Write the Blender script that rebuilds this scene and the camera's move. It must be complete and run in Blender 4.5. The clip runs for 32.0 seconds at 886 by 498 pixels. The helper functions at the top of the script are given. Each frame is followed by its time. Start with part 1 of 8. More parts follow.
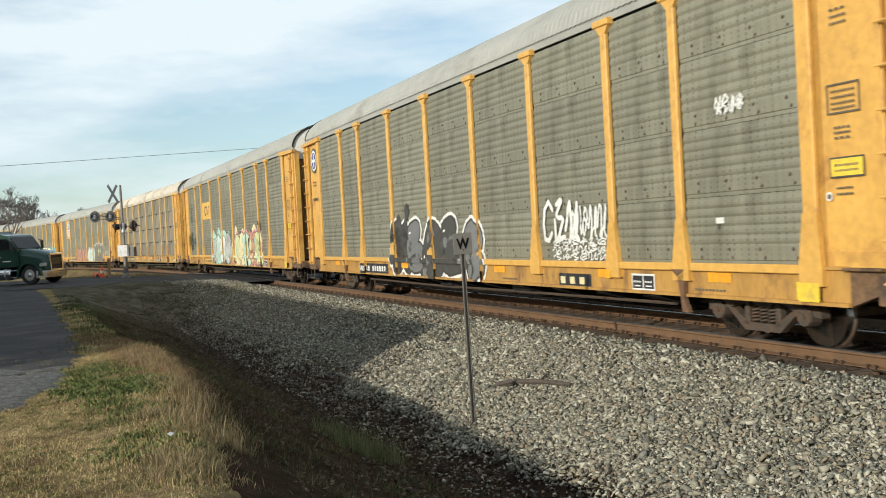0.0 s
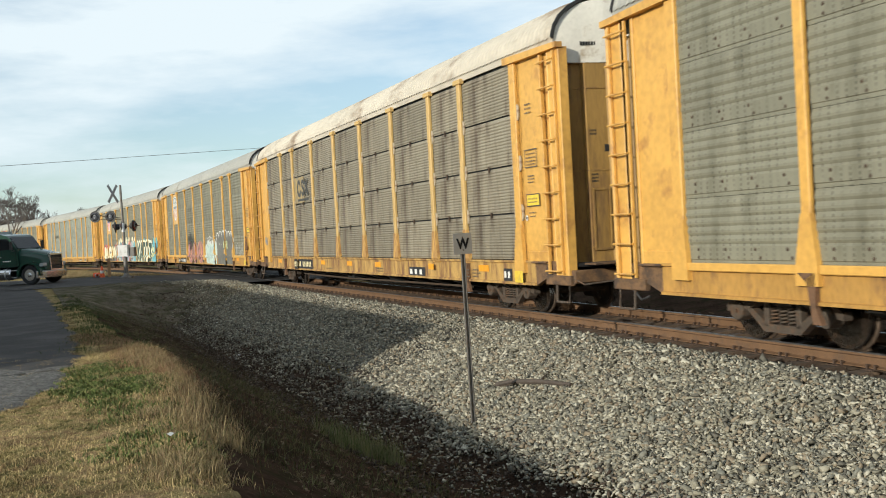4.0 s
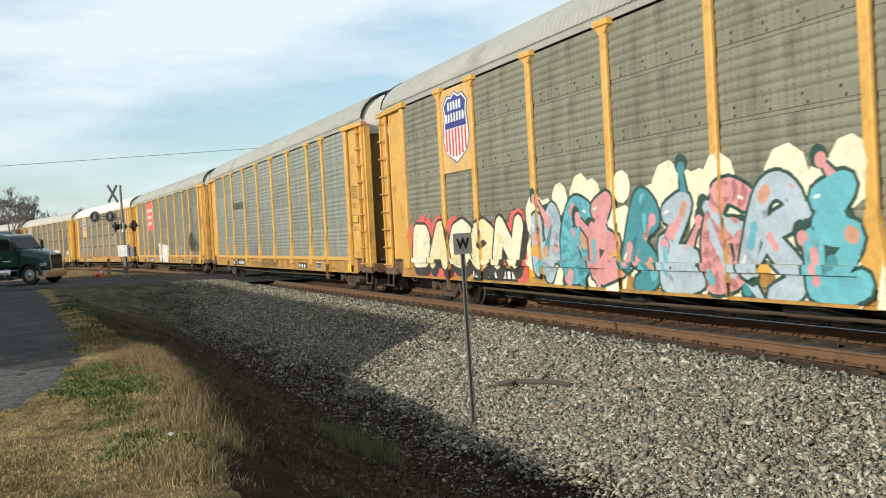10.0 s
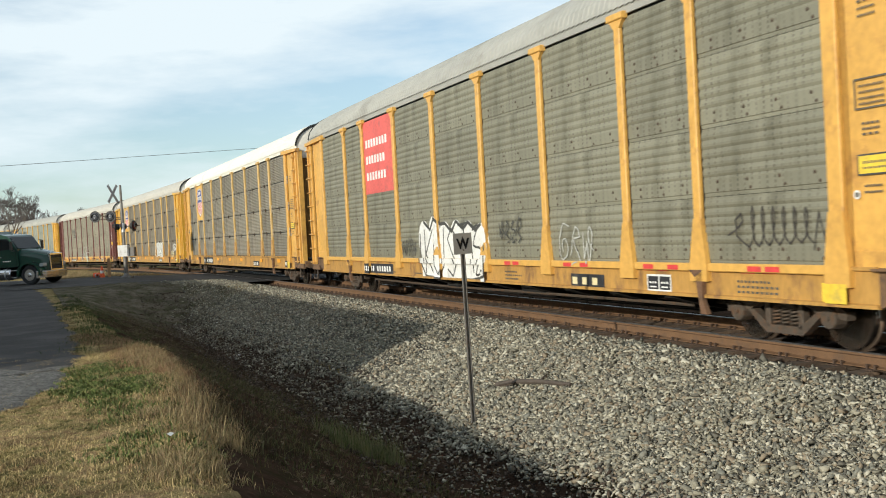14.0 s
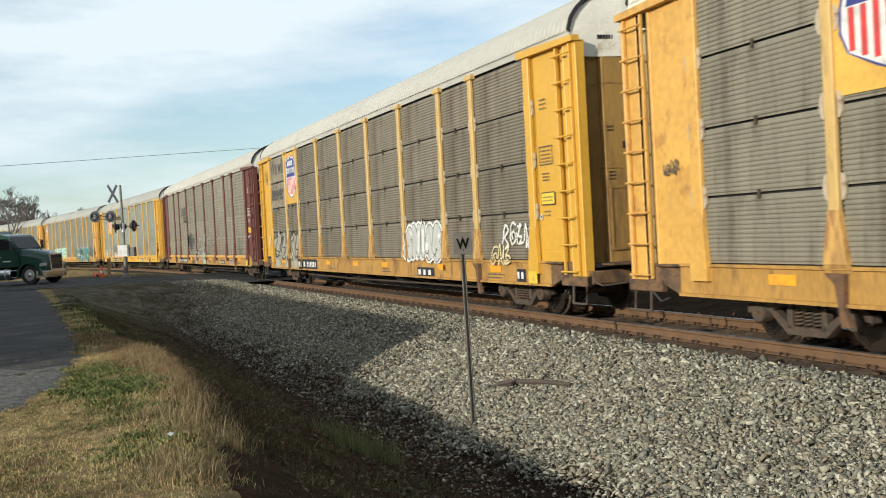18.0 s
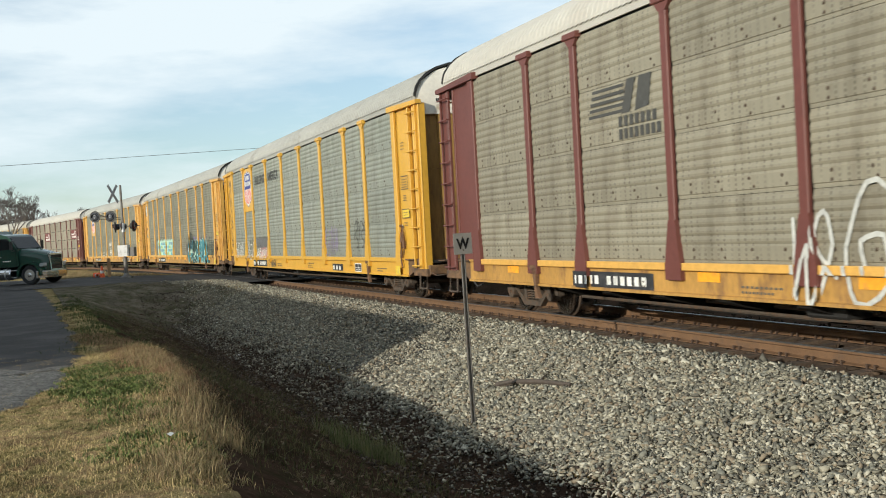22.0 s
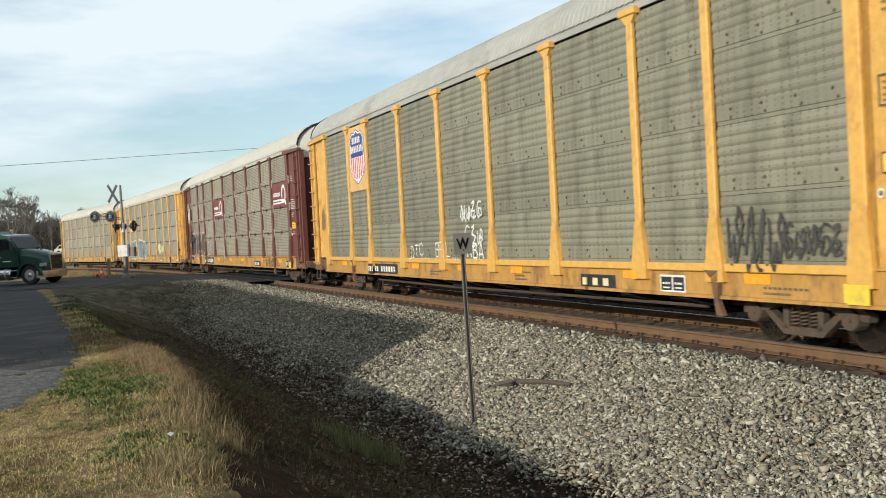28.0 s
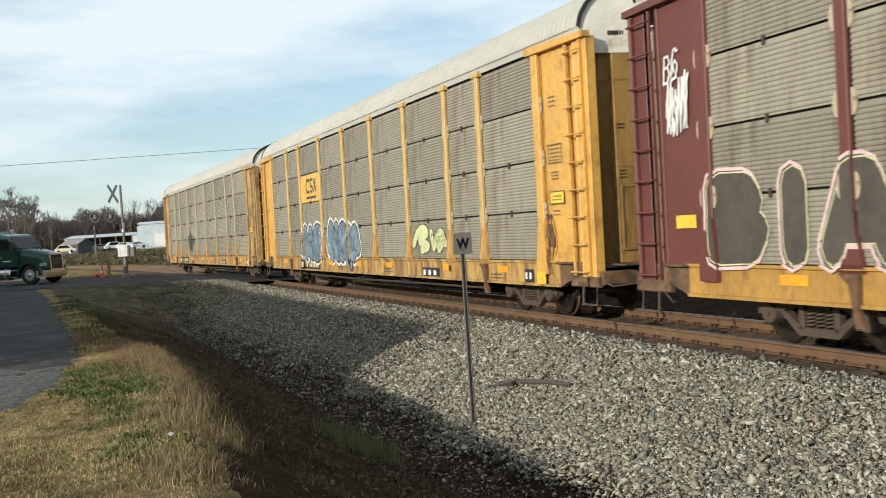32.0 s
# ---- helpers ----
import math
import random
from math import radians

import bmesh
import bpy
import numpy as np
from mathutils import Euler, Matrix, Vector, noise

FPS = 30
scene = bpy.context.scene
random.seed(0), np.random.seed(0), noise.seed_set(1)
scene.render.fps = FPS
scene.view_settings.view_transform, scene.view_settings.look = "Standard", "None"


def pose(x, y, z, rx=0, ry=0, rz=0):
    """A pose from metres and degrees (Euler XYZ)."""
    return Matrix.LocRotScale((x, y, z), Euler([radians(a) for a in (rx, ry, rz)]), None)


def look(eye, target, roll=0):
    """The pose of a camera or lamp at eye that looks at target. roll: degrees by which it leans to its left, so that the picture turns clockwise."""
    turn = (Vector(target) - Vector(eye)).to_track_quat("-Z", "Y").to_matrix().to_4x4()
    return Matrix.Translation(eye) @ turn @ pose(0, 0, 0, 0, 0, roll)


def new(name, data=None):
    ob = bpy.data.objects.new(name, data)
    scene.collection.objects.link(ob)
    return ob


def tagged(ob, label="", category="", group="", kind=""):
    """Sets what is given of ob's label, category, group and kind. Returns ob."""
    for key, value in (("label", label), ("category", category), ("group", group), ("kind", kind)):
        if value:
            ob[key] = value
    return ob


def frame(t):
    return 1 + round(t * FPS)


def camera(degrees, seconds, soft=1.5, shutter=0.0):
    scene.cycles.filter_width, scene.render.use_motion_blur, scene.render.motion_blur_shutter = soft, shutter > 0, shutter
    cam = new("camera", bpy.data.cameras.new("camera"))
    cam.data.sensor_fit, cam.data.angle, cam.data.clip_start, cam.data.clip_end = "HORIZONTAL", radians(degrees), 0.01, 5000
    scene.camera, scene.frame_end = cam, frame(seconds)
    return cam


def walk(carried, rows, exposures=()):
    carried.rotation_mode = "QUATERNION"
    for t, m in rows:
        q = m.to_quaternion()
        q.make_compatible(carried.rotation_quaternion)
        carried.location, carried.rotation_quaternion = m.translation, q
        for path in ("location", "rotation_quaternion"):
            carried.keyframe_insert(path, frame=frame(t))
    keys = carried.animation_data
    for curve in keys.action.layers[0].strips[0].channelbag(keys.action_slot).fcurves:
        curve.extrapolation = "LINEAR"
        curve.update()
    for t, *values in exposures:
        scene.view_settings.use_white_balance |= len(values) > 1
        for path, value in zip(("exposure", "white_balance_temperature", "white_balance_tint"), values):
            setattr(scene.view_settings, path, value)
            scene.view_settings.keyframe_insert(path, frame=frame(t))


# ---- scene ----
cam = camera(47.01, 32.0, soft=1.0, shutter=0.12)
EYE = (0.0, 0.0, 1.897)
VIEW = look(EYE, (0.0, 10.0, 1.897 - 10 * math.tan(0.02287)), -3.756)
walk(cam, [(0.0, VIEW), (32.0, VIEW)])

# ---- world, sun ----
SUN_TO = Vector((-0.66, -0.75, 0.272)).normalized()
world = bpy.data.worlds.new("sky")
scene.world = world
world.use_nodes = True
wn, wl = world.node_tree.nodes, world.node_tree.links
sky = wn.new("ShaderNodeTexSky")
sky.sky_type, sky.sun_disc = "NISHITA", False
sky.sun_elevation = math.asin(SUN_TO.z)
sky.sun_rotation = math.atan2(SUN_TO.x, SUN_TO.y)
sky.air_density, sky.dust_density, sky.ozone_density = 1.0, 0.6, 1.6
coord = wn.new("ShaderNodeTexCoord")
stretch = wn.new("ShaderNodeMapping")
stretch.inputs["Scale"].default_value = (1.0, 1.0, 4.2)
stretch.inputs["Rotation"].default_value = (0.0, 0.06, 0.4)
cloud = wn.new("ShaderNodeTexNoise")
cloud.inputs["Scale"].default_value, cloud.inputs["Detail"].default_value, cloud.inputs["Roughness"].default_value = 2.6, 7.0, 0.55
veil = wn.new("ShaderNodeValToRGB")
veil.color_ramp.elements[0].position, veil.color_ramp.elements[1].position = 0.40, 0.60
veil.color_ramp.elements[0].color, veil.color_ramp.elements[1].color = (0.28, 0.28, 0.28, 1), (0.97, 0.97, 0.97, 1)
white = wn.new("ShaderNodeRGB")
white.outputs[0].default_value = (8.5, 9.6, 10.1, 1)
mixsky = wn.new("ShaderNodeMixRGB")
wl.new(coord.outputs["Generated"], stretch.inputs["Vector"])
wl.new(stretch.outputs["Vector"], cloud.inputs["Vector"])
wl.new(cloud.outputs["Fac"], veil.inputs["Fac"])
wl.new(veil.outputs["Color"], mixsky.inputs["Fac"])
tint = wn.new("ShaderNodeMixRGB")
tint.blend_type = "MULTIPLY"
tint.inputs["Fac"].default_value = 1.0
tint.inputs["Color2"].default_value = (1.13, 1.33, 1.46, 1)
wl.new(sky.outputs["Color"], tint.inputs["Color1"])
wl.new(tint.outputs["Color"], mixsky.inputs["Color1"])
wl.new(white.outputs[0], mixsky.inputs["Color2"])
wl.new(mixsky.outputs["Color"], wn["Background"].inputs["Color"])
wn["Background"].inputs["Strength"].default_value = 0.10

sun = new("sun", bpy.data.lights.new("sun", "SUN"))
sun.data.energy, sun.data.angle, sun.data.color = 4.2, radians(0.6), (1.0, 0.95, 0.83)
sun.matrix_world = look(SUN_TO * 100, (0, 0, 0))

# ---- track plan: s runs with the train, l to the side of the camera ----
K_NEAR, K_FAR, S_A, S_B = -0.0007, -0.00253, -14.6, -54.8
S = np.arange(-560.0, 461.0, 1.0)
ramp = np.clip((S_A - S) / (S_A - S_B), 0, 1)
CURVE = K_NEAR + (K_FAR - K_NEAR) * ramp
TURN = np.concatenate([[0], np.cumsum((CURVE[1:] + CURVE[:-1]) / 2)])
TURN += -1.19966 - TURN[560]
_c, _s = np.cos(TURN), np.sin(TURN)
TX = np.concatenate([[0], np.cumsum((_c[1:] + _c[:-1]) / 2)])
TY = np.concatenate([[0], np.cumsum((_s[1:] + _s[:-1]) / 2)])
TX += 1.42455 - TX[560]
TY += 24.22255 - TY[560]
CANT = -0.01305
SPEED = 12.28436
COUPLED = 28.6


def on_track(s, l=0.0, z=0.0):
    """World place at arc length s, l metres to the camera's side of the track, height z over the rail."""
    th = np.interp(s, S, TURN)
    return (np.interp(s, S, TX) + l * np.sin(th), np.interp(s, S, TY) - l * np.cos(th), z)


def to_track(x, y):
    """Arc length and side offset of plan points (arrays)."""
    x, y = np.asarray(x, float), np.asarray(y, float)
    keep = np.arange(0, len(S), 4)
    bs, bl = np.zeros(x.shape), np.zeros(x.shape)
    best = np.full(x.shape, 1e18)
    for i in keep:
        dx, dy = x - TX[i], y - TY[i]
        d = dx * dx + dy * dy
        m = d < best
        best[m] = d[m]
        c, sn = math.cos(TURN[i]), math.sin(TURN[i])
        bs[m] = S[i] + (dx * c + dy * sn)[m]
        bl[m] = (dx * sn - dy * c)[m]
    return bs, bl


# ---- materials ----
def material(name, base, rough=0.7, metal=0.0, vary=0.18, scale=2.0, grain=40.0, bump=0.15, stain=None, stain_at=0.62, object_random=0.0, spec=0.5, stretch=(1, 1, 1), bump_scale=None, stain_scale=None):
    m = bpy.data.materials.new(name)
    m.use_nodes = True
    n, k = m.node_tree.nodes, m.node_tree.links
    b = n["Principled BSDF"]
    b.inputs["Roughness"].default_value, b.inputs["Metallic"].default_value = rough, metal
    b.inputs["Specular IOR Level"].default_value = spec
    tc = n.new("ShaderNodeTexCoord")
    mp = n.new("ShaderNodeMapping")
    mp.inputs["Scale"].default_value = stretch
    k.new(tc.outputs["Object"], mp.inputs["Vector"])
    big, small = n.new("ShaderNodeTexNoise"), n.new("ShaderNodeTexNoise")
    big.inputs["Scale"].default_value, big.inputs["Detail"].default_value = scale, 5
    small.inputs["Scale"].default_value, small.inputs["Detail"].default_value = grain, 4
    k.new(mp.outputs["Vector"], big.inputs["Vector"])
    k.new(mp.outputs["Vector"], small.inputs["Vector"])
    add = n.new("ShaderNodeMath")
    add.operation = "ADD"
    k.new(big.outputs["Fac"], add.inputs[0])
    k.new(small.outputs["Fac"], add.inputs[1])
    mr = n.new("ShaderNodeMapRange")
    mr.inputs["From Min"].default_value, mr.inputs["From Max"].default_value = 0.6, 1.4
    mr.inputs["To Min"].default_value, mr.inputs["To Max"].default_value = 1 - vary, 1 + vary
    k.new(add.outputs[0], mr.inputs["Value"])
    col = n.new("ShaderNodeVectorMath")
    col.operation = "SCALE"
    col.inputs[0].default_value = base
    k.new(mr.outputs["Result"], col.inputs["Scale"])
    last = col.outputs["Vector"]
    if stain:
        sn_ = n.new("ShaderNodeTexNoise")
        sn_.inputs["Scale"].default_value, sn_.inputs["Detail"].default_value = stain_scale or scale * 1.7, 8
        sn_.inputs["Roughness"].default_value = 0.65
        k.new(mp.outputs["Vector"], sn_.inputs["Vector"])
        rp = n.new("ShaderNodeMapRange")
        rp.inputs["From Min"].default_value, rp.inputs["From Max"].default_value = stain_at - 0.06, stain_at + 0.1
        k.new(sn_.outputs["Fac"], rp.inputs["Value"])
        mx = n.new("ShaderNodeMixRGB")
        k.new(rp.outputs["Result"], mx.inputs["Fac"])
        k.new(last, mx.inputs["Color1"])
        mx.inputs["Color2"].default_value = (*stain, 1)
        last = mx.outputs["Color"]
    if object_random:
        oi = n.new("ShaderNodeObjectInfo")
        hm = n.new("ShaderNodeMapRange")
        hm.inputs["To Min"].default_value, hm.inputs["To Max"].default_value = 1 - object_random, 1 + object_random
        k.new(oi.outputs["Random"], hm.inputs["Value"])
        vm = n.new("ShaderNodeVectorMath")
        vm.operation = "SCALE"
        k.new(last, vm.inputs[0])
        k.new(hm.outputs["Result"], vm.inputs["Scale"])
        last = vm.outputs["Vector"]
    k.new(last, b.inputs["Base Color"])
    if bump:
        bp = n.new("ShaderNodeBump")
        bp.inputs["Strength"].default_value, bp.inputs["Distance"].default_value = bump, 0.02
        src = small
        if bump_scale:
            src = n.new("ShaderNodeTexNoise")
            src.inputs["Scale"].default_value, src.inputs["Detail"].default_value = bump_scale, 5
            k.new(mp.outputs["Vector"], src.inputs["Vector"])
        k.new(src.outputs["Fac"], bp.inputs["Height"])
        k.new(bp.outputs["Normal"], b.inputs["Normal"])
    return m


def island_material(name, cols, rough=0.85, bump=0.2):
    """Colour picked per loose piece of a joined mesh."""
    m = bpy.data.materials.new(name)
    m.use_nodes = True
    n, k = m.node_tree.nodes, m.node_tree.links
    b = n["Principled BSDF"]
    b.inputs["Roughness"].default_value = rough
    b.inputs["Specular IOR Level"].default_value = 0.12
    g = n.new("ShaderNodeNewGeometry")
    r = n.new("ShaderNodeValToRGB")
    r.color_ramp.interpolation = "CONSTANT" if len(cols) > 3 else "LINEAR"
    while len(r.color_ramp.elements) < len(cols):
        r.color_ramp.elements.new(0.5)
    for i, c in enumerate(cols):
        r.color_ramp.elements[i].position = i / len(cols)
        r.color_ramp.elements[i].color = (*c, 1)
    k.new(g.outputs["Random Per Island"], r.inputs["Fac"])
    tc, nz = n.new("ShaderNodeTexCoord"), n.new("ShaderNodeTexNoise")
    nz.inputs["Scale"].default_value = 60
    k.new(tc.outputs["Object"], nz.inputs["Vector"])
    mr = n.new("ShaderNodeMapRange")
    mr.inputs["To Min"].default_value, mr.inputs["To Max"].default_value = 0.7, 1.3
    k.new(nz.outputs["Fac"], mr.inputs["Value"])
    v = n.new("ShaderNodeVectorMath")
    v.operation = "SCALE"
    k.new(r.outputs["Color"], v.inputs[0])
    k.new(mr.outputs["Result"], v.inputs["Scale"])
    k.new(v.outputs["Vector"], b.inputs["Base Color"])
    return m


RUST = (0.13, 0.055, 0.025)
GRIME = (0.10, 0.085, 0.06)
M = {}
M["yellow"] = material("yellow_car_paint", (0.62, 0.345, 0.08), 0.5, vary=0.2, scale=0.9, grain=9, bump=0.05, stain=(0.31, 0.14, 0.045), stain_at=0.60, stain_scale=1.3)
M["yellow_new"] = material("bright_yellow_car_paint", (0.61, 0.335, 0.042), 0.45, vary=0.1, scale=0.9, grain=9, bump=0.05, stain=(0.36, 0.19, 0.05), stain_at=0.68, stain_scale=1.3)
M["sill_yellow"] = material("weathered_yellow_sill_paint", (0.43, 0.235, 0.058), 0.6, vary=0.25, scale=1.2, grain=12, bump=0.08, stain=(0.20, 0.105, 0.045), stain_at=0.56, stain_scale=2.2, stretch=(1.5, 1, 0.6))
M["brown"] = material("red_brown_car_paint", (0.135, 0.043, 0.033), 0.55, vary=0.15, scale=0.9, grain=9, bump=0.05, stain=(0.11, 0.04, 0.03), stain_at=0.64)
M["roof_grey"] = material("weathered_grey_roof_metal", (0.37, 0.362, 0.32), 0.6, 0.15, vary=0.13, scale=0.5, grain=4, bump=0.05, stain=(0.27, 0.26, 0.22), stain_at=0.58, stretch=(0.5, 1, 1))
M["roof_light"] = material("pale_roof_metal", (0.47, 0.445, 0.385), 0.6, 0.1, vary=0.1, scale=0.5, grain=4, bump=0.05, stain=(0.42, 0.38, 0.32), stain_at=0.62, stretch=(0.5, 1, 1))
M["roof_white"] = material("white_painted_roof", (0.74, 0.71, 0.60), 0.6, 0.1, vary=0.1, scale=0.5, grain=4, bump=0.05, stain=(0.48, 0.45, 0.38), stain_at=0.64, stretch=(0.5, 1, 1))
M["roof_tan"] = material("rust_stained_pale_roof", (0.56, 0.50, 0.40), 0.65, 0.1, vary=0.15, scale=0.5, grain=4, bump=0.05, stain=(0.25, 0.18, 0.12), stain_at=0.56, stretch=(0.5, 1, 1))
M["hood"] = material("white_end_cap_paint", (0.66, 0.63, 0.55), 0.5, vary=0.1, scale=2, grain=14, bump=0.04, stain=(0.4, 0.33, 0.24), stain_at=0.62)
M["rusty_yellow"] = material("rust_streaked_yellow_paint", (0.53, 0.31, 0.095), 0.6, vary=0.25, scale=3, grain=14, bump=0.06, stain=(0.26, 0.12, 0.05), stain_at=0.54, stain_scale=4, stretch=(2, 1, 0.5))
# grime-spotted door yellow, its base darkened for the shade between coupled cars
M["shaded_grimy_yellow"] = material("grimy_shade_dark_yellow_paint", (0.30, 0.178, 0.05), 0.6, vary=0.22, scale=1.2, grain=10, bump=0.05, stain=(0.16, 0.09, 0.04), stain_at=0.55, stretch=(2, 2, 0.5))
M["pale_post"] = material("faded_beige_post_paint", (0.40, 0.345, 0.235), 0.6, vary=0.18, scale=1.5, grain=12, bump=0.04, stain=(0.22, 0.13, 0.07), stain_at=0.60, stretch=(2, 1, 0.5))
M["faded_yellow"] = material("sun_faded_yellow_paint", (0.57, 0.375, 0.135), 0.55, vary=0.16, scale=1.2, grain=10, bump=0.05, stain=(0.26, 0.15, 0.07), stain_at=0.60, stretch=(2, 1, 0.5))
M["rust_sill"] = material("rusty_end_sill_paint", (0.17, 0.095, 0.045), 0.75, vary=0.35, scale=3, grain=18, bump=0.1, stain=(0.07, 0.045, 0.03), stain_at=0.5, stain_scale=4)
M["black"] = material("black_paint", (0.022, 0.021, 0.02), 0.6, vary=0.25, scale=2, grain=20, bump=0.08)
M["dark_steel"] = material("grimy_cast_steel", (0.085, 0.066, 0.05), 0.75, 0.2, vary=0.35, scale=5, grain=30, bump=0.25, stain=(0.14, 0.075, 0.04), stain_at=0.56)
M["wheel"] = material("brown_wheel_steel", (0.10, 0.072, 0.052), 0.55, 0.5, vary=0.2, scale=6, grain=40, bump=0.1, stain=(0.17, 0.10, 0.06), stain_at=0.58)
M["tread"] = material("polished_wheel_tread", (0.5, 0.48, 0.45), 0.25, 1.0, vary=0.1, bump=0)
M["rail"] = material("rusty_rail_side", (0.155, 0.085, 0.042), 0.8, 0.05, vary=0.25, scale=3, grain=40, bump=0.25, stain=(0.11, 0.068, 0.042), stain_at=0.58)
M["plate"] = material("dark_rusty_plate", (0.075, 0.046, 0.03), 0.85, 0.05, vary=0.3, scale=5, grain=40, bump=0.2)
M["rail_top"] = material("dull_worn_rail_head", (0.30, 0.27, 0.25), 0.42, 0.9, vary=0.15, scale=2, grain=30, bump=0.03)
M["white_mark"] = material("white_marking_paint", (0.78, 0.77, 0.72), 0.5, vary=0.08, scale=4, grain=30, bump=0)
M["silver"] = material("galvanised_metal", (0.52, 0.53, 0.54), 0.45, 0.6, vary=0.12, scale=5, grain=30, bump=0.05)


# ---- mesh building ----
class Build:
    """Collects boxes, prisms and tubes of one part into one mesh."""

    def __init__(self):
        self.v, self.f, self.m = [], [], []

    def face_list(self, verts, faces, mi=0):
        o = len(self.v)
        self.v.extend(verts)
        for f in faces:
            self.f.append([i + o for i in f])
            self.m.append(mi)
        return self

    def box(self, x0, x1, y0, y1, z0, z1, mi=0, c=0.0):
        """Box with its long edges chamfered by c."""
        if c <= 0:
            v = [(x, y, z) for x in (x0, x1) for y in (y0, y1) for z in (z0, z1)]
            return self.face_list(v, [(0, 1, 3, 2), (4, 6, 7, 5), (0, 4, 5, 1), (2, 3, 7, 6), (0, 2, 6, 4), (1, 5, 7, 3)], mi)
        if (x1 - x0) >= max(y1 - y0, z1 - z0):
            a, b = (y0, y1), (z0, z1)
            ring = [(a[0] + c, b[0]), (a[1] - c, b[0]), (a[1], b[0] + c), (a[1], b[1] - c), (a[1] - c, b[1]), (a[0] + c, b[1]), (a[0], b[1] - c), (a[0], b[0] + c)]
            return self.prism([(x0, p, q) for p, q in ring], (x1 - x0, 0, 0), mi)
        if (y1 - y0) >= (z1 - z0):
            a, b = (z0, z1), (x0, x1)
            ring = [(a[0] + c, b[0]), (a[1] - c, b[0]), (a[1], b[0] + c), (a[1], b[1] - c), (a[1] - c, b[1]), (a[0] + c, b[1]), (a[0], b[1] - c), (a[0], b[0] + c)]
            return self.prism([(q, y0, p) for p, q in ring], (0, y1 - y0, 0), mi)
        a, b = (x0, x1), (y0, y1)
        ring = [(a[0] + c, b[0]), (a[1] - c, b[0]), (a[1], b[0] + c), (a[1], b[1] - c), (a[1] - c, b[1]), (a[0] + c, b[1]), (a[0], b[1] - c), (a[0], b[0] + c)]
        return self.prism([(p, q, z0) for p, q in ring], (0, 0, z1 - z0), mi)

    def prism(self, ring, way, mi=0):
        n = len(ring)
        v = [tuple(p) for p in ring] + [(p[0] + way[0], p[1] + way[1], p[2] + way[2]) for p in ring]
        f = [(i, (i + 1) % n, n + (i + 1) % n, n + i) for i in range(n)] + [tuple(reversed(range(n))), tuple(range(n, 2 * n))]
        return self.face_list(v, f, mi)

    def tube(self, pts, r, n=6, mi=0, r1=None):
        pts = [Vector(p) for p in pts]
        rings = []
        for i, p in enumerate(pts):
            d = (pts[min(i + 1, len(pts) - 1)] - pts[max(i - 1, 0)]).normalized()
            a = d.cross(Vector((0, 0, 1)) if abs(d.z) < 0.9 else Vector((1, 0, 0))).normalized()
            b = d.cross(a)
            rr = r if r1 is None else r + (r1 - r) * i / (len(pts) - 1)
            rings.append([tuple(p + rr * (math.cos(2 * math.pi * j / n) * a + math.sin(2 * math.pi * j / n) * b)) for j in range(n)])
        v = [q for ring in rings for q in ring]
        f = []
        for i in range(len(pts) - 1):
            for j in range(n):
                f.append((i * n + j, i * n + (j + 1) % n, (i + 1) * n + (j + 1) % n, (i + 1) * n + j))
        f += [tuple(reversed(range(n))), tuple(range((len(pts) - 1) * n, len(pts) * n))]
        return self.face_list(v, f, mi)

    def lathe(self, profile, axis="y", n=20, mi=0, at=(0, 0, 0)):
        """Profile of (radius, along) turned round the axis."""
        v, f = [], []
        for r, a in profile:
            for j in range(n):
                t = 2 * math.pi * j / n
                p = (r * math.cos(t), a, r * math.sin(t)) if axis == "y" else ((r * math.cos(t), r * math.sin(t), a) if axis == "z" else (a, r * math.cos(t), r * math.sin(t)))
                v.append((p[0] + at[0], p[1] + at[1], p[2] + at[2]))
        for i in range(len(profile) - 1):
            for j in range(n):
                f.append((i * n + j, i * n + (j + 1) % n, (i + 1) * n + (j + 1) % n, (i + 1) * n + j))
        f += [tuple(range(n)), tuple(range((len(profile) - 1) * n, len(profile) * n))]
        return self.face_list(v, f, mi)

    def grid(self, rows, mi=0):
        w = len(rows[0])
        v = [tuple(p) for r in rows for p in r]
        f = [(i * w + j, i * w + j + 1, (i + 1) * w + j + 1, (i + 1) * w + j) for i in range(len(rows) - 1) for j in range(w - 1)]
        return self.face_list(v, f, mi)

    def mesh(self, name, mats=(), smooth=False):
        me = bpy.data.meshes.new(name)
        me.from_pydata(self.v, [], self.f)
        for m in mats:
            me.materials.append(m)
        if any(self.m):
            me.polygons.foreach_set("material_index", self.m)
        bm = bmesh.new()
        bm.from_mesh(me)
        bmesh.ops.recalc_face_normals(bm, faces=bm.faces)
        bm.to_mesh(me)
        bm.free()
        if smooth:
            me.polygons.foreach_set("use_smooth", [True] * len(me.polygons))
        me.update()
        return me


def big_mesh(name, v, f, mat, smooth=False):
    """Mesh from arrays: v (n, 3) and f (m, 3 or 4)."""
    v, f = np.asarray(v, np.float32), np.asarray(f, np.int32)
    me = bpy.data.meshes.new(name)
    me.vertices.add(len(v))
    me.vertices.foreach_set("co", v.ravel())
    k = f.shape[1]
    me.loops.add(f.size)
    me.loops.foreach_set("vertex_index", f.ravel())
    me.polygons.add(len(f))
    me.polygons.foreach_set("loop_start", np.arange(0, f.size, k, dtype=np.int32))
    me.polygons.foreach_set("loop_total", np.full(len(f), k, np.int32))
    if smooth:
        me.polygons.foreach_set("use_smooth", np.ones(len(f), bool))
    me.materials.append(mat)
    me.update(calc_edges=True)
    me.validate()
    return me


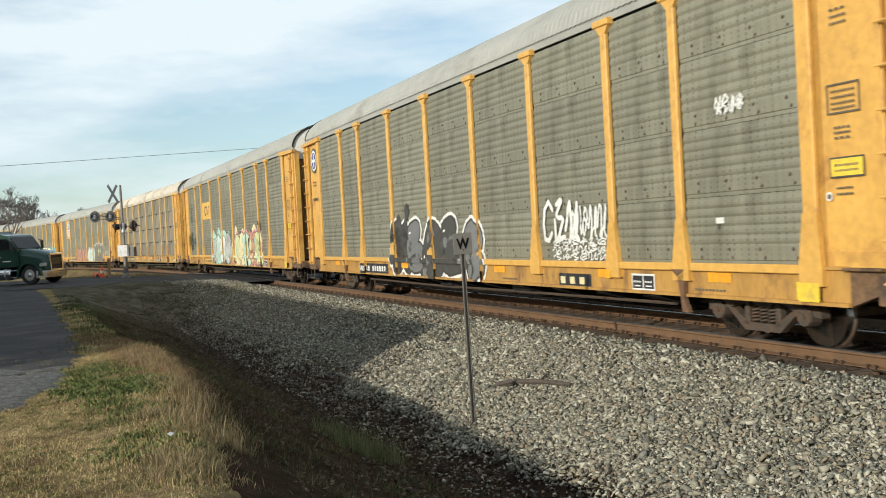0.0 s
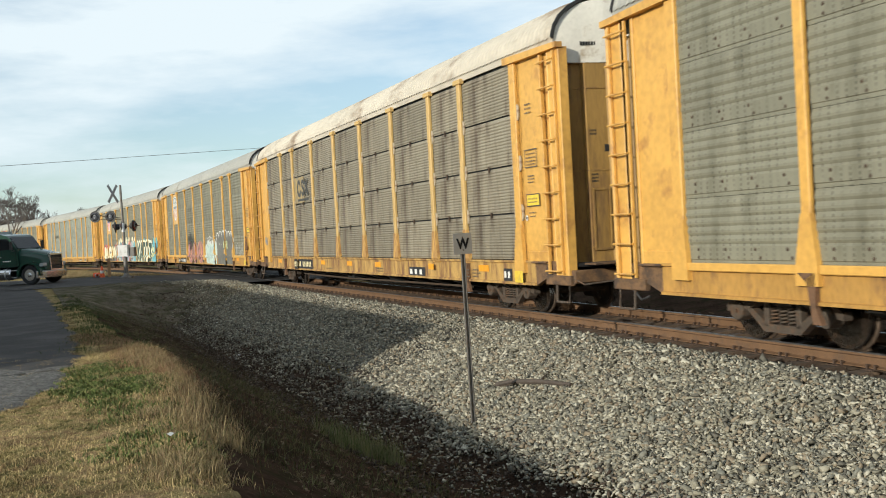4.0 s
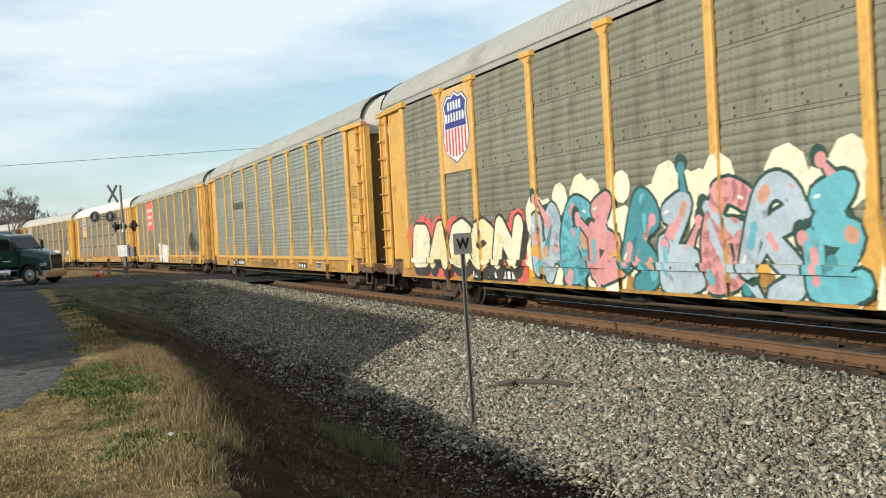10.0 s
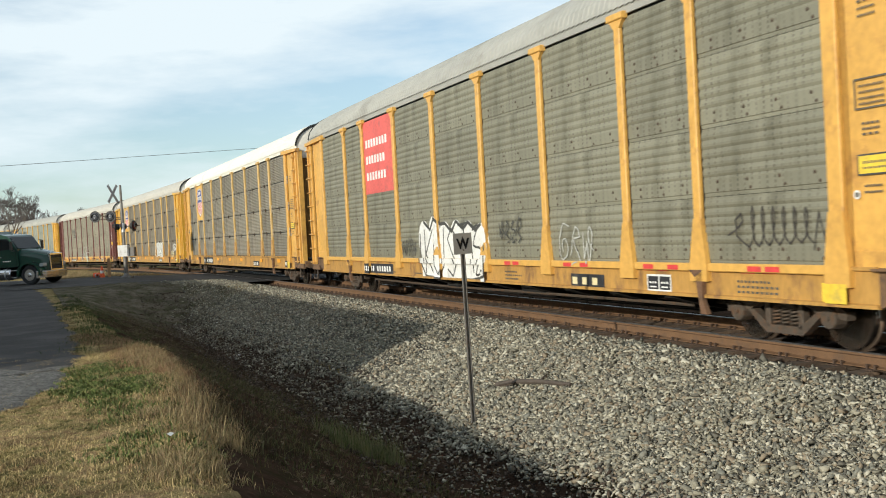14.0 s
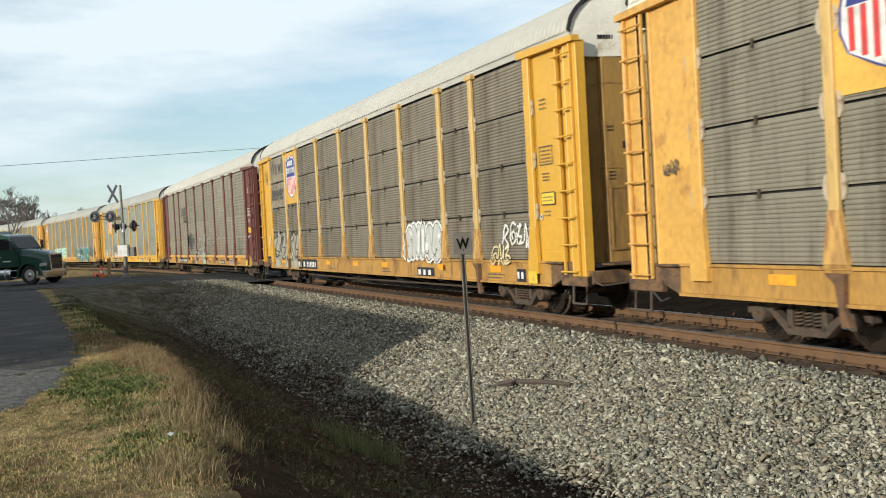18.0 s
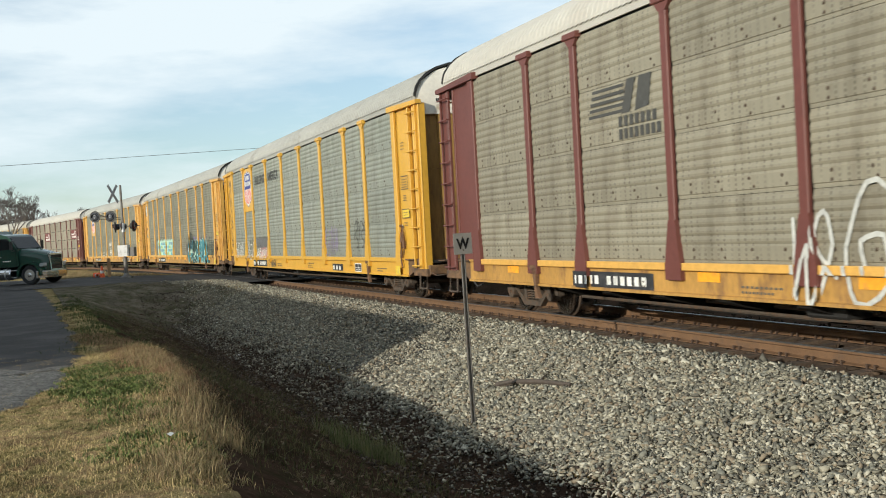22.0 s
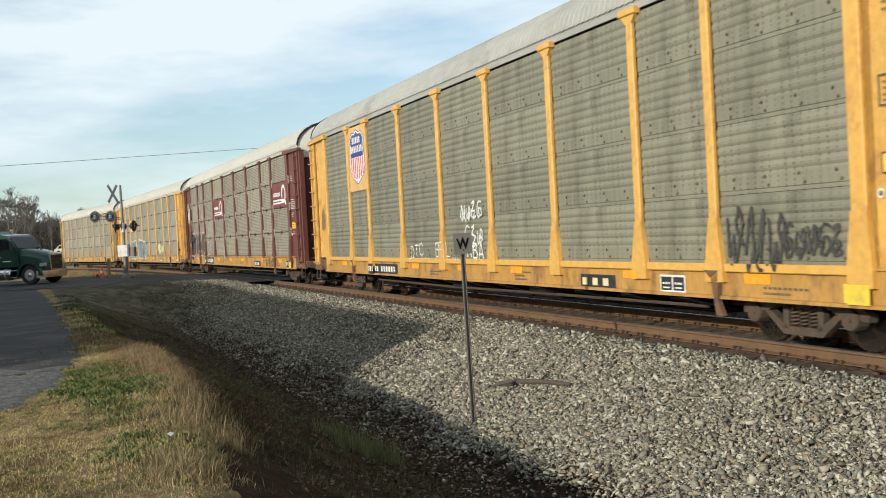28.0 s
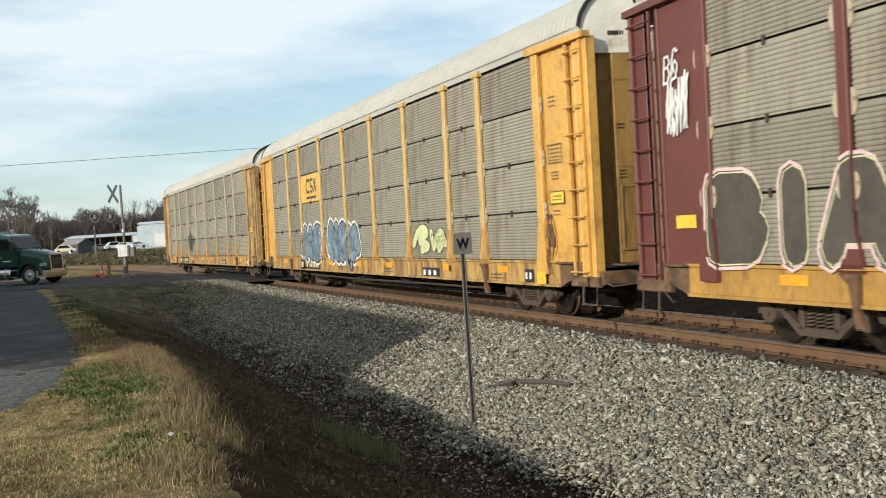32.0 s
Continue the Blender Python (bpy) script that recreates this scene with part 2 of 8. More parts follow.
def part(name, me, parent=None, mat=None, label="", loc=(0, 0, 0), turn=0.0):
    """A mesh as one part of a thing; mat overrides the mesh's first material on this object alone."""
    if isinstance(me, Build):
        me = me.mesh(name, [mat] if mat else [])
        mat = None
    ob = new(name, me)
    ob.parent = parent
    ob.location = loc
    if turn:
        ob.rotation_euler = (0, 0, turn)
    if mat:
        if not me.materials:
            me.materials.append(None)
        ob.material_slots[0].link = "OBJECT"
        ob.material_slots[0].material = mat
    if label:
        ob["label"] = label
    return ob


# ---- autorack cars ----
POSTS = (-11.63, -8.93, -7.03, -4.22, -1.4, 1.4, 4.22, 7.03, 8.93, 11.63)
TIERS = (1.10, 2.03, 2.98, 3.97, 4.95)
SLACK = (-0.06, -0.06, -0.18, 0.05, -0.05, 0.04, 0.0, 0.03, 0.06, 0.09, 0.16, 0.08, -0.02, -0.13, 0.04, 0.05)
SIDE = 1.47


def perforated_material(name, base, stain):
    """Weathered steel with fine rows of holes."""
    m = material(name, base, 0.62, 0.15, vary=0.12, scale=0.8, grain=7, bump=0.0, stain=stain, stain_at=0.56, object_random=0.09, stretch=(1.6, 1, 0.45))
    n, k = m.node_tree.nodes, m.node_tree.links
    b = n["Principled BSDF"]
    src = b.inputs["Base Color"].links[0].from_socket
    tc = n.new("ShaderNodeTexCoord")
    sep = n.new("ShaderNodeSeparateXYZ")
    k.new(tc.outputs["Object"], sep.inputs[0])

    def cell(out, size, width):
        a = n.new("ShaderNodeMath")
        a.operation = "PINGPONG"
        a.inputs[1].default_value = size / 2
        k.new(out, a.inputs[0])
        c = n.new("ShaderNodeMath")
        c.operation = "LESS_THAN"
        c.inputs[1].default_value = width
        k.new(a.outputs[0], c.inputs[0])
        return c.outputs[0]

    hx, hz = cell(sep.outputs["X"], 0.15, 0.016), cell(sep.outputs["Z"], 0.066, 0.019)
    nz = n.new("ShaderNodeTexNoise")
    nz.inputs["Scale"].default_value = 2.2
    k.new(tc.outputs["Object"], nz.inputs["Vector"])
    rg = n.new("ShaderNodeMapRange")
    rg.inputs["From Min"].default_value, rg.inputs["From Max"].default_value = 0.4, 0.6
    rg.inputs["To Min"].default_value, rg.inputs["To Max"].default_value = 0.06, 0.6
    k.new(nz.outputs["Fac"], rg.inputs["Value"])
    mul = n.new("ShaderNodeMath")
    mul.operation = "MULTIPLY"
    k.new(hx, mul.inputs[0])
    k.new(hz, mul.inputs[1])
    mul2 = n.new("ShaderNodeMath")
    mul2.operation = "MULTIPLY"
    k.new(mul.outputs[0], mul2.inputs[0])
    k.new(rg.outputs["Result"], mul2.inputs[1])
    mx = n.new("ShaderNodeMixRGB")
    k.new(mul2.outputs[0], mx.inputs["Fac"])
    k.new(src, mx.inputs["Color1"])
    mx.inputs["Color2"].default_value = (0.05, 0.04, 0.03, 1)
    k.new(mx.outputs["Color"], b.inputs["Base Color"])
    return m


M["olive"] = perforated_material("olive_grey_perforated_steel", (0.225, 0.215, 0.155), (0.16, 0.15, 0.105))
M["greygreen"] = perforated_material("pale_grey_green_perforated_steel", (0.265, 0.278, 0.23), (0.21, 0.218, 0.178))
M["tan"] = perforated_material("tan_perforated_steel", (0.265, 0.24, 0.175), (0.20, 0.175, 0.125))
M["old_grey"] = material("dirty_corrugated_steel", (0.30, 0.27, 0.207), 0.62, 0.12, vary=0.2, scale=0.9, grain=9, bump=0.0, stain=(0.21, 0.175, 0.125), stain_at=0.56, object_random=0.12, stretch=(2.2, 1, 0.4))
M["old_mid"] = material("weathered_corrugated_steel", (0.25, 0.225, 0.17), 0.6, 0.2, vary=0.16, scale=0.7, grain=6, bump=0.0, stain=(0.16, 0.135, 0.10), stain_at=0.55, object_random=0.12, stretch=(2.2, 1, 0.4))
M["old_dark"] = material("grimy_dark_corrugated_steel", (0.215, 0.186, 0.135), 0.6, 0.2, vary=0.18, scale=0.7, grain=6, bump=0.0, stain=(0.13, 0.10, 0.07), stain_at=0.55, object_random=0.12, stretch=(2.2, 1, 0.4))
M["old_dusty"] = material("dusty_grey_brown_corrugated_steel", (0.285, 0.25, 0.182), 0.6, 0.2, vary=0.18, scale=0.7, grain=6, bump=0.0, stain=(0.13, 0.10, 0.07), stain_at=0.55, object_random=0.12, stretch=(2.2, 1, 0.4))
M["rubber_seal"] = material("black_rubber_seal", (0.02, 0.02, 0.02), 0.8, vary=0.2, bump=0)
M["bolt"] = material("rusty_bolt", (0.075, 0.05, 0.034), 0.8, 0.2, bump=0)

MESHES = {}


def ribbed_panel(width, height, style):
    """Horizontal ribs on a thin sheet, facing -y; x and z run from 0."""
    key = ("panel", round(width, 3), round(height, 3), style)
    if key in MESHES:
        return MESHES[key]
    b = Build()
    prof = [(0.0, 0.0)]
    if style == 2:
        n = 14
        p = (height - 0.05) / n
        z = 0.02
        for i in range(n):
            prof += [(z + 0.12 * p, 0.0), (z + 0.34 * p, -0.014), (z + 0.66 * p, -0.015), (z + 0.94 * p, 0.0)]
            z += p
    else:
        # a plain band with bolts below, five shallow ribs above it
        n = 5
        p = (height - 0.30) / n
        z = 0.27
        prof += [(0.05, 0.0), (0.06, -0.012), (0.24, -0.012)]
        for i in range(n):
            prof += [(z + 0.0 * p, -0.004), (z + 0.30 * p, -0.02), (z + 0.55 * p, -0.021), (z + 0.98 * p, -0.004)]
            z += p
    prof.append((height, 0.0))
    rows = [[(0.0, y, z) for z, y in prof], [(width, y, z) for z, y in prof]]
    b.grid(rows)
    # top, bottom and end folds
    b.box(0.0, width, 0.002, 0.03, height - 0.012, height)
    b.box(0.0, width, 0.002, 0.03, 0.0, 0.012)
    if style == 1:
        k = max(3, int(round(width / 0.62)))
        for i in range(k):
            x = width * (i + 0.5) / k
            b.lathe([(0.028, -0.014), (0.014, -0.024)], "y", 6, 1, (x, 0.0, 0.20))
            b.lathe([(0.026, -0.014), (0.012, -0.023)], "y", 6, 1, (x + 0.1 * math.sin(7 * i), 0.0, 0.09))
    me = b.mesh("panel", [M["olive"], M["bolt"]])
    MESHES[key] = me
    return me


def post_mesh(kind):
    """Upright side post with flared foot and cap, facing -y, centred on x."""
    if ("post", kind) in MESHES:
        return MESHES["post", kind]
    b = Build()
    w = 0.085 if kind != 3 else 0.12
    top = 4.95
    b.box(-w, w, -0.075, 0.0, 1.72, top, c=0.012)
    # flared foot down over the sill
    f = 0.20
    if kind == 2:
        foot = Build()
        foot.prism([(-w, -0.085, 1.76), (w, -0.085, 1.76), (f, -0.09, 1.13), (-f, -0.09, 1.13)], (0, 0.08, 0))
        foot.prism([(-f, -0.09, 1.13), (f, -0.09, 1.13), (f + 0.02, -0.03, 1.02), (-f - 0.02, -0.03, 1.02)], (0, 0.05, 0))
        MESHES["post_foot"] = foot.mesh("post_foot", [M["rusty_yellow"]])
    ring = [(-w, 0, 1.74), (w, 0, 1.74), (f, 0, 1.06), (f, 0, 0.86), (-f, 0, 0.86), (-f, 0, 1.06)]
    if kind != 2:
        b.prism([(x, -0.085 if z > 1.2 else -0.10, z) for x, _, z in ring], (0, 0.08, 0))
    if kind == 1:
        b.box(-0.24, 0.24, -0.11, 0.0, top - 0.03, top + 0.08, c=0.015)
        b.prism([(-0.2, -0.08, top - 0.03), (0.2, -0.08, top - 0.03), (w, -0.08, top - 0.16), (-w, -0.08, top - 0.16)], (0, 0.07, 0))
    elif kind == 2:
        b.box(-0.2, 0.2, -0.10, 0.0, top - 0.02, top + 0.09, c=0.015)
    me = b.mesh("post", [M["yellow"]])
    MESHES["post", kind] = me
    return me


ROOF_ARC = [(-1.515, 5.13), (-1.50, 5.21), (-1.455, 5.355), (-1.34, 5.53), (-1.15, 5.70), (-0.9, 5.835), (-0.55, 5.945), (0.0, 5.99)]
ROOF_ARC = ROOF_ARC + [(-y, z) for y, z in reversed(ROOF_ARC[:-1])]


def roof_meshes():
    """Ribbed roof sheets with scalloped lower edges, and the plain strip below them."""
    if "roof" in MESHES:
        return
    b = Build()
    rows, x = [], -13.30
    while x <= 13.31:
        for dx, h in ((0.0, 0.0), (0.08, 0.0), (0.105, 0.013), (0.15, 0.013)):
            if x + dx > 13.31:
                break
            e = max(0.0, (abs(x + dx) - 12.5) / 0.8)
            rows.append([(x + dx, y * (1 + h / 1.5) * (1 - 0.012 * e * e), 5.13 + (z - 5.13) * (1 + h / 0.9) * (1 - 0.06 * e * e) - (0.02 if h and abs(y) > 1.51 else 0)) for y, z in ROOF_ARC])
        x += 0.175
    b.grid(rows)
    MESHES["roof"] = b.mesh("roof", [M["roof_grey"]])
    b = Build()
    for s in (-1, 1):
        b.box(-13.3, 13.3, min(s * 1.455, s * 1.492), max(s * 1.455, s * 1.492), 4.988, 5.15, c=0.006)
    MESHES["eave_strip"] = b.mesh("eave_strip", [M["roof_grey"]])
    b = Build()
    arc = [(y * 1.004, z + 0.006) for y, z in ROOF_ARC]
    for x in (13.27,):
        b.prism([(x, y, z) for y, z in arc] + [(x, y * 0.97, z - 0.05) for y, z in reversed(arc)], (0.05, 0, 0))
    MESHES["roof_seal"] = b.mesh("roof_seal", [M["rubber_seal"]])


def truck_meshes():
    if "side_frame" in MESHES:
        return
    # cast side frame, facing -y, centred between the axles
    b = Build()
    # upper chord, lower chord, columns left open between them
    b.prism([(x, -0.07, z) for x, z in [(-1.16, 0.50), (-1.16, 0.40), (-0.66, 0.46), (-0.35, 0.58), (0.35, 0.58), (0.66, 0.46), (1.16, 0.40), (1.16, 0.50), (0.98, 0.60), (0.62, 0.61), (0.4, 0.70), (-0.4, 0.70), (-0.62, 0.61), (-0.98, 0.60)]], (0, 0.14, 0))
    b.prism([(x, -0.06, z) for x, z in [(-0.74, 0.46), (-0.6, 0.46), (-0.3, 0.27), (0.3, 0.27), (0.6, 0.46), (0.74, 0.46), (0.36, 0.16), (-0.36, 0.16)]], (0, 0.12, 0))
    for s in (-1, 1):
        b.box(s * 0.32 - 0.05, s * 0.32 + 0.05, -0.06, 0.06, 0.24, 0.62, c=0.012)
        b.lathe([(0.13, -0.12), (0.14, -0.10), (0.14, 0.07)], "y", 12, 0, (s * 0.89, 0.0, 0.42))
        b.lathe([(0.035, -0.14), (0.03, -0.11)], "y", 6, 0, (s * 0.89, 0.0, 0.42))
    MESHES["side_frame"] = b.mesh("side_frame", [M["dark_steel"]])
    b = Build()
    for x in (-0.17, 0.0, 0.17):
        pts = []
        for i in range(41):
            t = i / 40
            pts.append((x + 0.062 * math.cos(t * 10 * math.pi), 0.062 * math.sin(t * 10 * math.pi), 0.27 + 0.24 * t))
        b.tube(pts, 0.016, 5)
    MESHES["spring_nest"] = b.mesh("spring_nest", [M["dark_steel"]], True)
    b = Build()
    b.box(-0.2, 0.2, -1.05, 1.05, 0.50, 0.66, c=0.03)
    b.lathe([(0.25, 0.66), (0.25, 0.76), (0.2, 0.80)], "z", 14)
    for s in (-1, 1):
        b.box(-0.62, 0.62, s * 0.55 - 0.04, s * 0.55 + 0.04, 0.36, 0.44, c=0.01)
    MESHES["truck"] = b.mesh("truck", [M["dark_steel"]])
    b = Build()
    for s in (-1, 1):
        prof = [(0.0, 0.79), (0.10, 0.80), (0.12, 0.775), (0.30, 0.755), (0.36, 0.785), (0.415, 0.785), (0.42, 0.77), (0.425, 0.69), (0.452, 0.675), (0.452, 0.65), (0.37, 0.65), (0.30, 0.70), (0.10, 0.68), (0.0, 0.68)]
        b.lathe([(r, s * a) for r, a in prof[:6]], "y", 28, 0)
        b.lathe([(r, s * a) for r, a in prof[5:8]], "y", 28, 1)
        b.lathe([(r, s * a) for r, a in prof[7:]], "y", 28, 0)
        for j in range(3):
            t = j * 2.1
            b.lathe([(0.035, s * 0.767), (0.03, s * 0.775)], "y", 8, 1, (0.22 * math.cos(t), 0, 0.22 * math.sin(t)))
    b.tube([(0, -0.95, 0), (0, 0.95, 0)], 0.075, 10)
    MESHES["wheelset"] = b.mesh("wheelset", [M["wheel"], M["tread"]])


def ladder_mesh():
    """Side ladder: two thin stiles and standing-off rungs, facing -y, centred on x."""
    if "ladder" in MESHES:
        return MESHES["ladder"]
    b = Build()
    for s in (-1, 1):
        b.box(s * 0.25 - 0.018, s * 0.25 + 0.018, -0.10, -0.045, 0.86, 4.88, c=0.006)
    MESHES["ladder"] = b.mesh("ladder", [M["yellow"]])
    r = Build()
    r.tube([(-0.255, -0.06, 0), (-0.27, -0.15, -0.01), (0.27, -0.15, -0.01), (0.255, -0.06, 0)], 0.017, 6)
    r.box(-0.29, -0.23, -0.07, -0.05, -0.05, 0.05)
    MESHES["rung"] = r.mesh("rung", [M["yellow"]])
    return MESHES["ladder"]


def end_meshes():
    if "end_door" in MESHES:
        return
    b = Build()
    # folding end door: leaves that bulge out between the corner plates
    pts = [(13.0, -1.41), (13.18, -1.25), (13.22, -0.92), (13.33, -0.88), (13.36, -0.47), (13.42, -0.43), (13.44, 0.0), (13.42, 0.43), (13.36, 0.47), (13.33, 0.88), (13.22, 0.92), (13.18, 1.25), (13.0, 1.41)]
    inner = [(x - 0.05, y * 0.97) for x, y in reversed(pts)]
    b.prism([(x, y, 1.04) for x, y in pts + inner], (0, 0, 3.66))
    MESHES["end_door"] = b.mesh("end_door", [M["yellow"]])
    b = Build()
    b.prism([(x + 0.012, y, 0) for x, y in pts[1:-1]] + [(x - 0.03, y * 0.98, 0) for x, y in reversed(pts[1:-1])], (0, 0, 0.03))
    MESHES["door_band"] = b.mesh("door_band", [M["yellow"]])
    b = Build()
    b.box(13.310, 13.370, -0.82, -0.52, 1.3, 2.35, c=0.012)
    b.box(13.340, 13.385, -0.85, -0.82, 1.27, 2.38)
    b.box(13.340, 13.400, -0.52, -0.49, 1.27, 2.38)
    b.box(13.340, 13.390, -0.85, -0.49, 2.35, 2.39)
    b.box(13.340, 13.390, -0.85, -0.49, 1.26, 1.30)
    MESHES["door_hatch"] = b.mesh("door_hatch", [M["yellow"]])
    # lines of small writing on the door leaves, as plain bars
    b = Build()
    for z, k in ((3.42, 9), (3.36, 8), (2.62, 8), (2.56, 9), (2.50, 7)):
        for i in range(k):
            y0 = -0.84 + 0.037 * i
            b.face_list([(13.343, y0, z), (13.343, y0 + 0.025, z), (13.343, y0 + 0.025, z + 0.035), (13.343, y0, z + 0.035)], [(0, 1, 2, 3)])
    MESHES["writing"] = b.mesh("writing", [M["black"]])
    b = Build()
    b.box(13.340, 13.370, -0.55, 0.55, 3.05, 3.18, c=0.01)
    MESHES["door_slot"] = b.mesh("door_slot", [M["black"]])
    # white upper end above the door, following the roof's arch
    b = Build()
    half = [(13.29, -1.485), (13.30, -1.3), (13.33, -0.9), (13.40, -0.45), (13.43, 0.0)]
    face = half + [(x, -y) for x, y in reversed(half[:-1])]
    top = lambda y: float(np.interp(-abs(y), [q[0] for q in ROOF_ARC[:8]], [q[1] for q in ROOF_ARC[:8]]))
    rows = []
    for k in (0.0, 0.55, 0.85, 1.0):
        rows.append([(x - 0.05 * k ** 3, y, 4.70 + (5.10 + 0.93 * (top(y) - 5.13) - 4.70) * k) for x, y in face])
    b.grid(rows)
    b.prism([(x, y, 4.70) for x, y in face] + [(12.95, 1.40, 4.70), (12.95, -1.40, 4.70)], (0, 0, -0.03))
    for i in range(6):
        b.box(13.335 + 0.004 * i, 13.345 + 0.004 * i, -0.95 + 0.055 * i, -0.91 + 0.055 * i, 4.98, 5.05, 1)
    MESHES["end_cap"] = b.mesh("end_cap", [M["hood"], M["black"]], False)
    # plain sheet beside the door with its folded edges, facing -y
    b = Build()
    b.box(11.74, 12.78, -SIDE + 0.0, -SIDE + 0.05, 1.08, 4.93)
    b.box(11.74, 11.84, -SIDE - 0.0, -SIDE + 0.05, 1.08, 4.93)
    b.box(12.72, 12.79, -SIDE - 0.025, -SIDE + 0.05, 1.08, 4.93, c=0.01)
    b.box(11.86, 12.72, -SIDE - 0.02, -SIDE + 0.01, 1.08, 1.28, c=0.008)
    MESHES["end_sheet"] = b.mesh("end_sheet", [M["yellow"]])
    # recessed plate that closes the slot at the leading end
    b = Build()
    b.box(12.80, 13.05, -SIDE + 0.035, -SIDE + 0.05, 1.0, 4.90)
    MESHES["slot_plate"] = b.mesh("slot_plate", [M["yellow"]])
    # ladder plate at the corner, past an open slot
    b = Build()
    b.box(13.06, 13.53, -SIDE - 0.035, -SIDE + 0.0, 0.84, 4.90)
    b.box(13.49, 13.53, -SIDE - 0.045, -SIDE + 0.14, 0.84, 4.92, c=0.012)
    b.box(13.06, 13.09, -SIDE - 0.045, -SIDE + 0.04, 0.84, 4.92, c=0.01)
    MESHES["corner_post"] = b.mesh("corner_post", [M["yellow"]])
    b = Build()
    b.prism([(11.35, -SIDE - 0.12, 4.93), (13.56, -SIDE - 0.12, 4.90), (13.56, -SIDE - 0.12, 5.0), (11.35, -SIDE - 0.12, 5.07)], (0, 0.15, 0))
    MESHES["header_beam"] = b.mesh("header_beam", [M["yellow"]])
    b = Build()
    b.box(13.5, 13.68, -1.46, 1.46, 0.70, 0.93, c=0.02)
    b.box(12.65, 13.6, -1.52, -1.44, 0.66, 0.84, c=0.015)
    b.box(12.65, 13.6, 1.44, 1.52, 0.66, 0.84, c=0.015)
    b.box(13.72, 13.95, -0.4, 0.4, 0.70, 1.02, c=0.03)
    b.box(13.55, 13.95, -1.2, 1.2, 1.02, 1.05)
    MESHES["end_sill"] = b.mesh("end_sill", [M["rust_sill"]])
    b = Build()
    b.box(13.9, 14.12, -0.09, 0.09, 0.72, 0.90, c=0.03)
    b.prism([(14.08, -0.14, 0.66), (14.22, -0.17, 0.66), (14.30, -0.05, 0.66), (14.24, 0.02, 0.66), (14.29, 0.13, 0.66), (14.20, 0.19, 0.66), (14.08, 0.13, 0.66)], (0, 0, 0.29))
    MESHES["coupler"] = b.mesh("coupler", [M["dark_steel"]])
    b = Build()
    b.tube([(13.02, -1.48, 0.72), (13.02, -1.5, 0.36), (13.48, -1.5, 0.36), (13.48, -1.48, 0.72)], 0.024, 6)
    b.box(13.02, 13.48, -1.53, -1.44, 0.345, 0.365)
    MESHES["stirrup_step"] = b.mesh("stirrup_step", [M["dark_steel"]])
    b = Build()
    b.tube([(13.85, -0.45, 0.80), (14.0, -0.5, 0.55), (14.18, -0.45, 0.36), (14.3, -0.35, 0.42)], 0.025, 6)
    MESHES["air_hose"] = b.mesh("air_hose", [M["black"]])
    b = Build()
    b.tube([(13.62, -1.46, 0.78), (13.78, -1.35, 0.68), (13.9, -0.8, 0.72), (14.05, -0.3, 0.85)], 0.017, 6)
    MESHES["cut_lever"] = b.mesh("cut_lever", [M["dark_steel"]])
    b = Build()
    b.box(-0.08, 0.06, -0.10, 0.0, -0.26, -0.08, c=0.02)
    b.prism([(-0.13, -0.11, -0.1), (-0.05, -0.11, 0.16), (0.0, -0.11, 0.16), (0.06, -0.11, -0.1)], (0, 0.05, 0))
    b.lathe([(0.045, -0.08), (0.03, -0.13)], "y", 8, 0, (-0.02, 0, 0.32))
    b.tube([(-0.02, -0.07, 0.32), (-0.06, -0.09, 0.1), (0.02, -0.13, -0.2), (-0.02, -0.1, -0.5)], 0.018, 5)
    b.tube([(0.02, -0.07, 0.3), (0.12, -0.1, 0.05), (0.16, -0.1, -0.22), (0.08, -0.09, -0.42)], 0.016, 5)
    b.tube([(-0.09, -0.1, -0.3), (-0.13, -0.1, -0.52), (-0.06, -0.09, -0.75)], 0.02, 5)
    MESHES["door_latch"] = b.mesh("door_latch", [M["rusty"]])


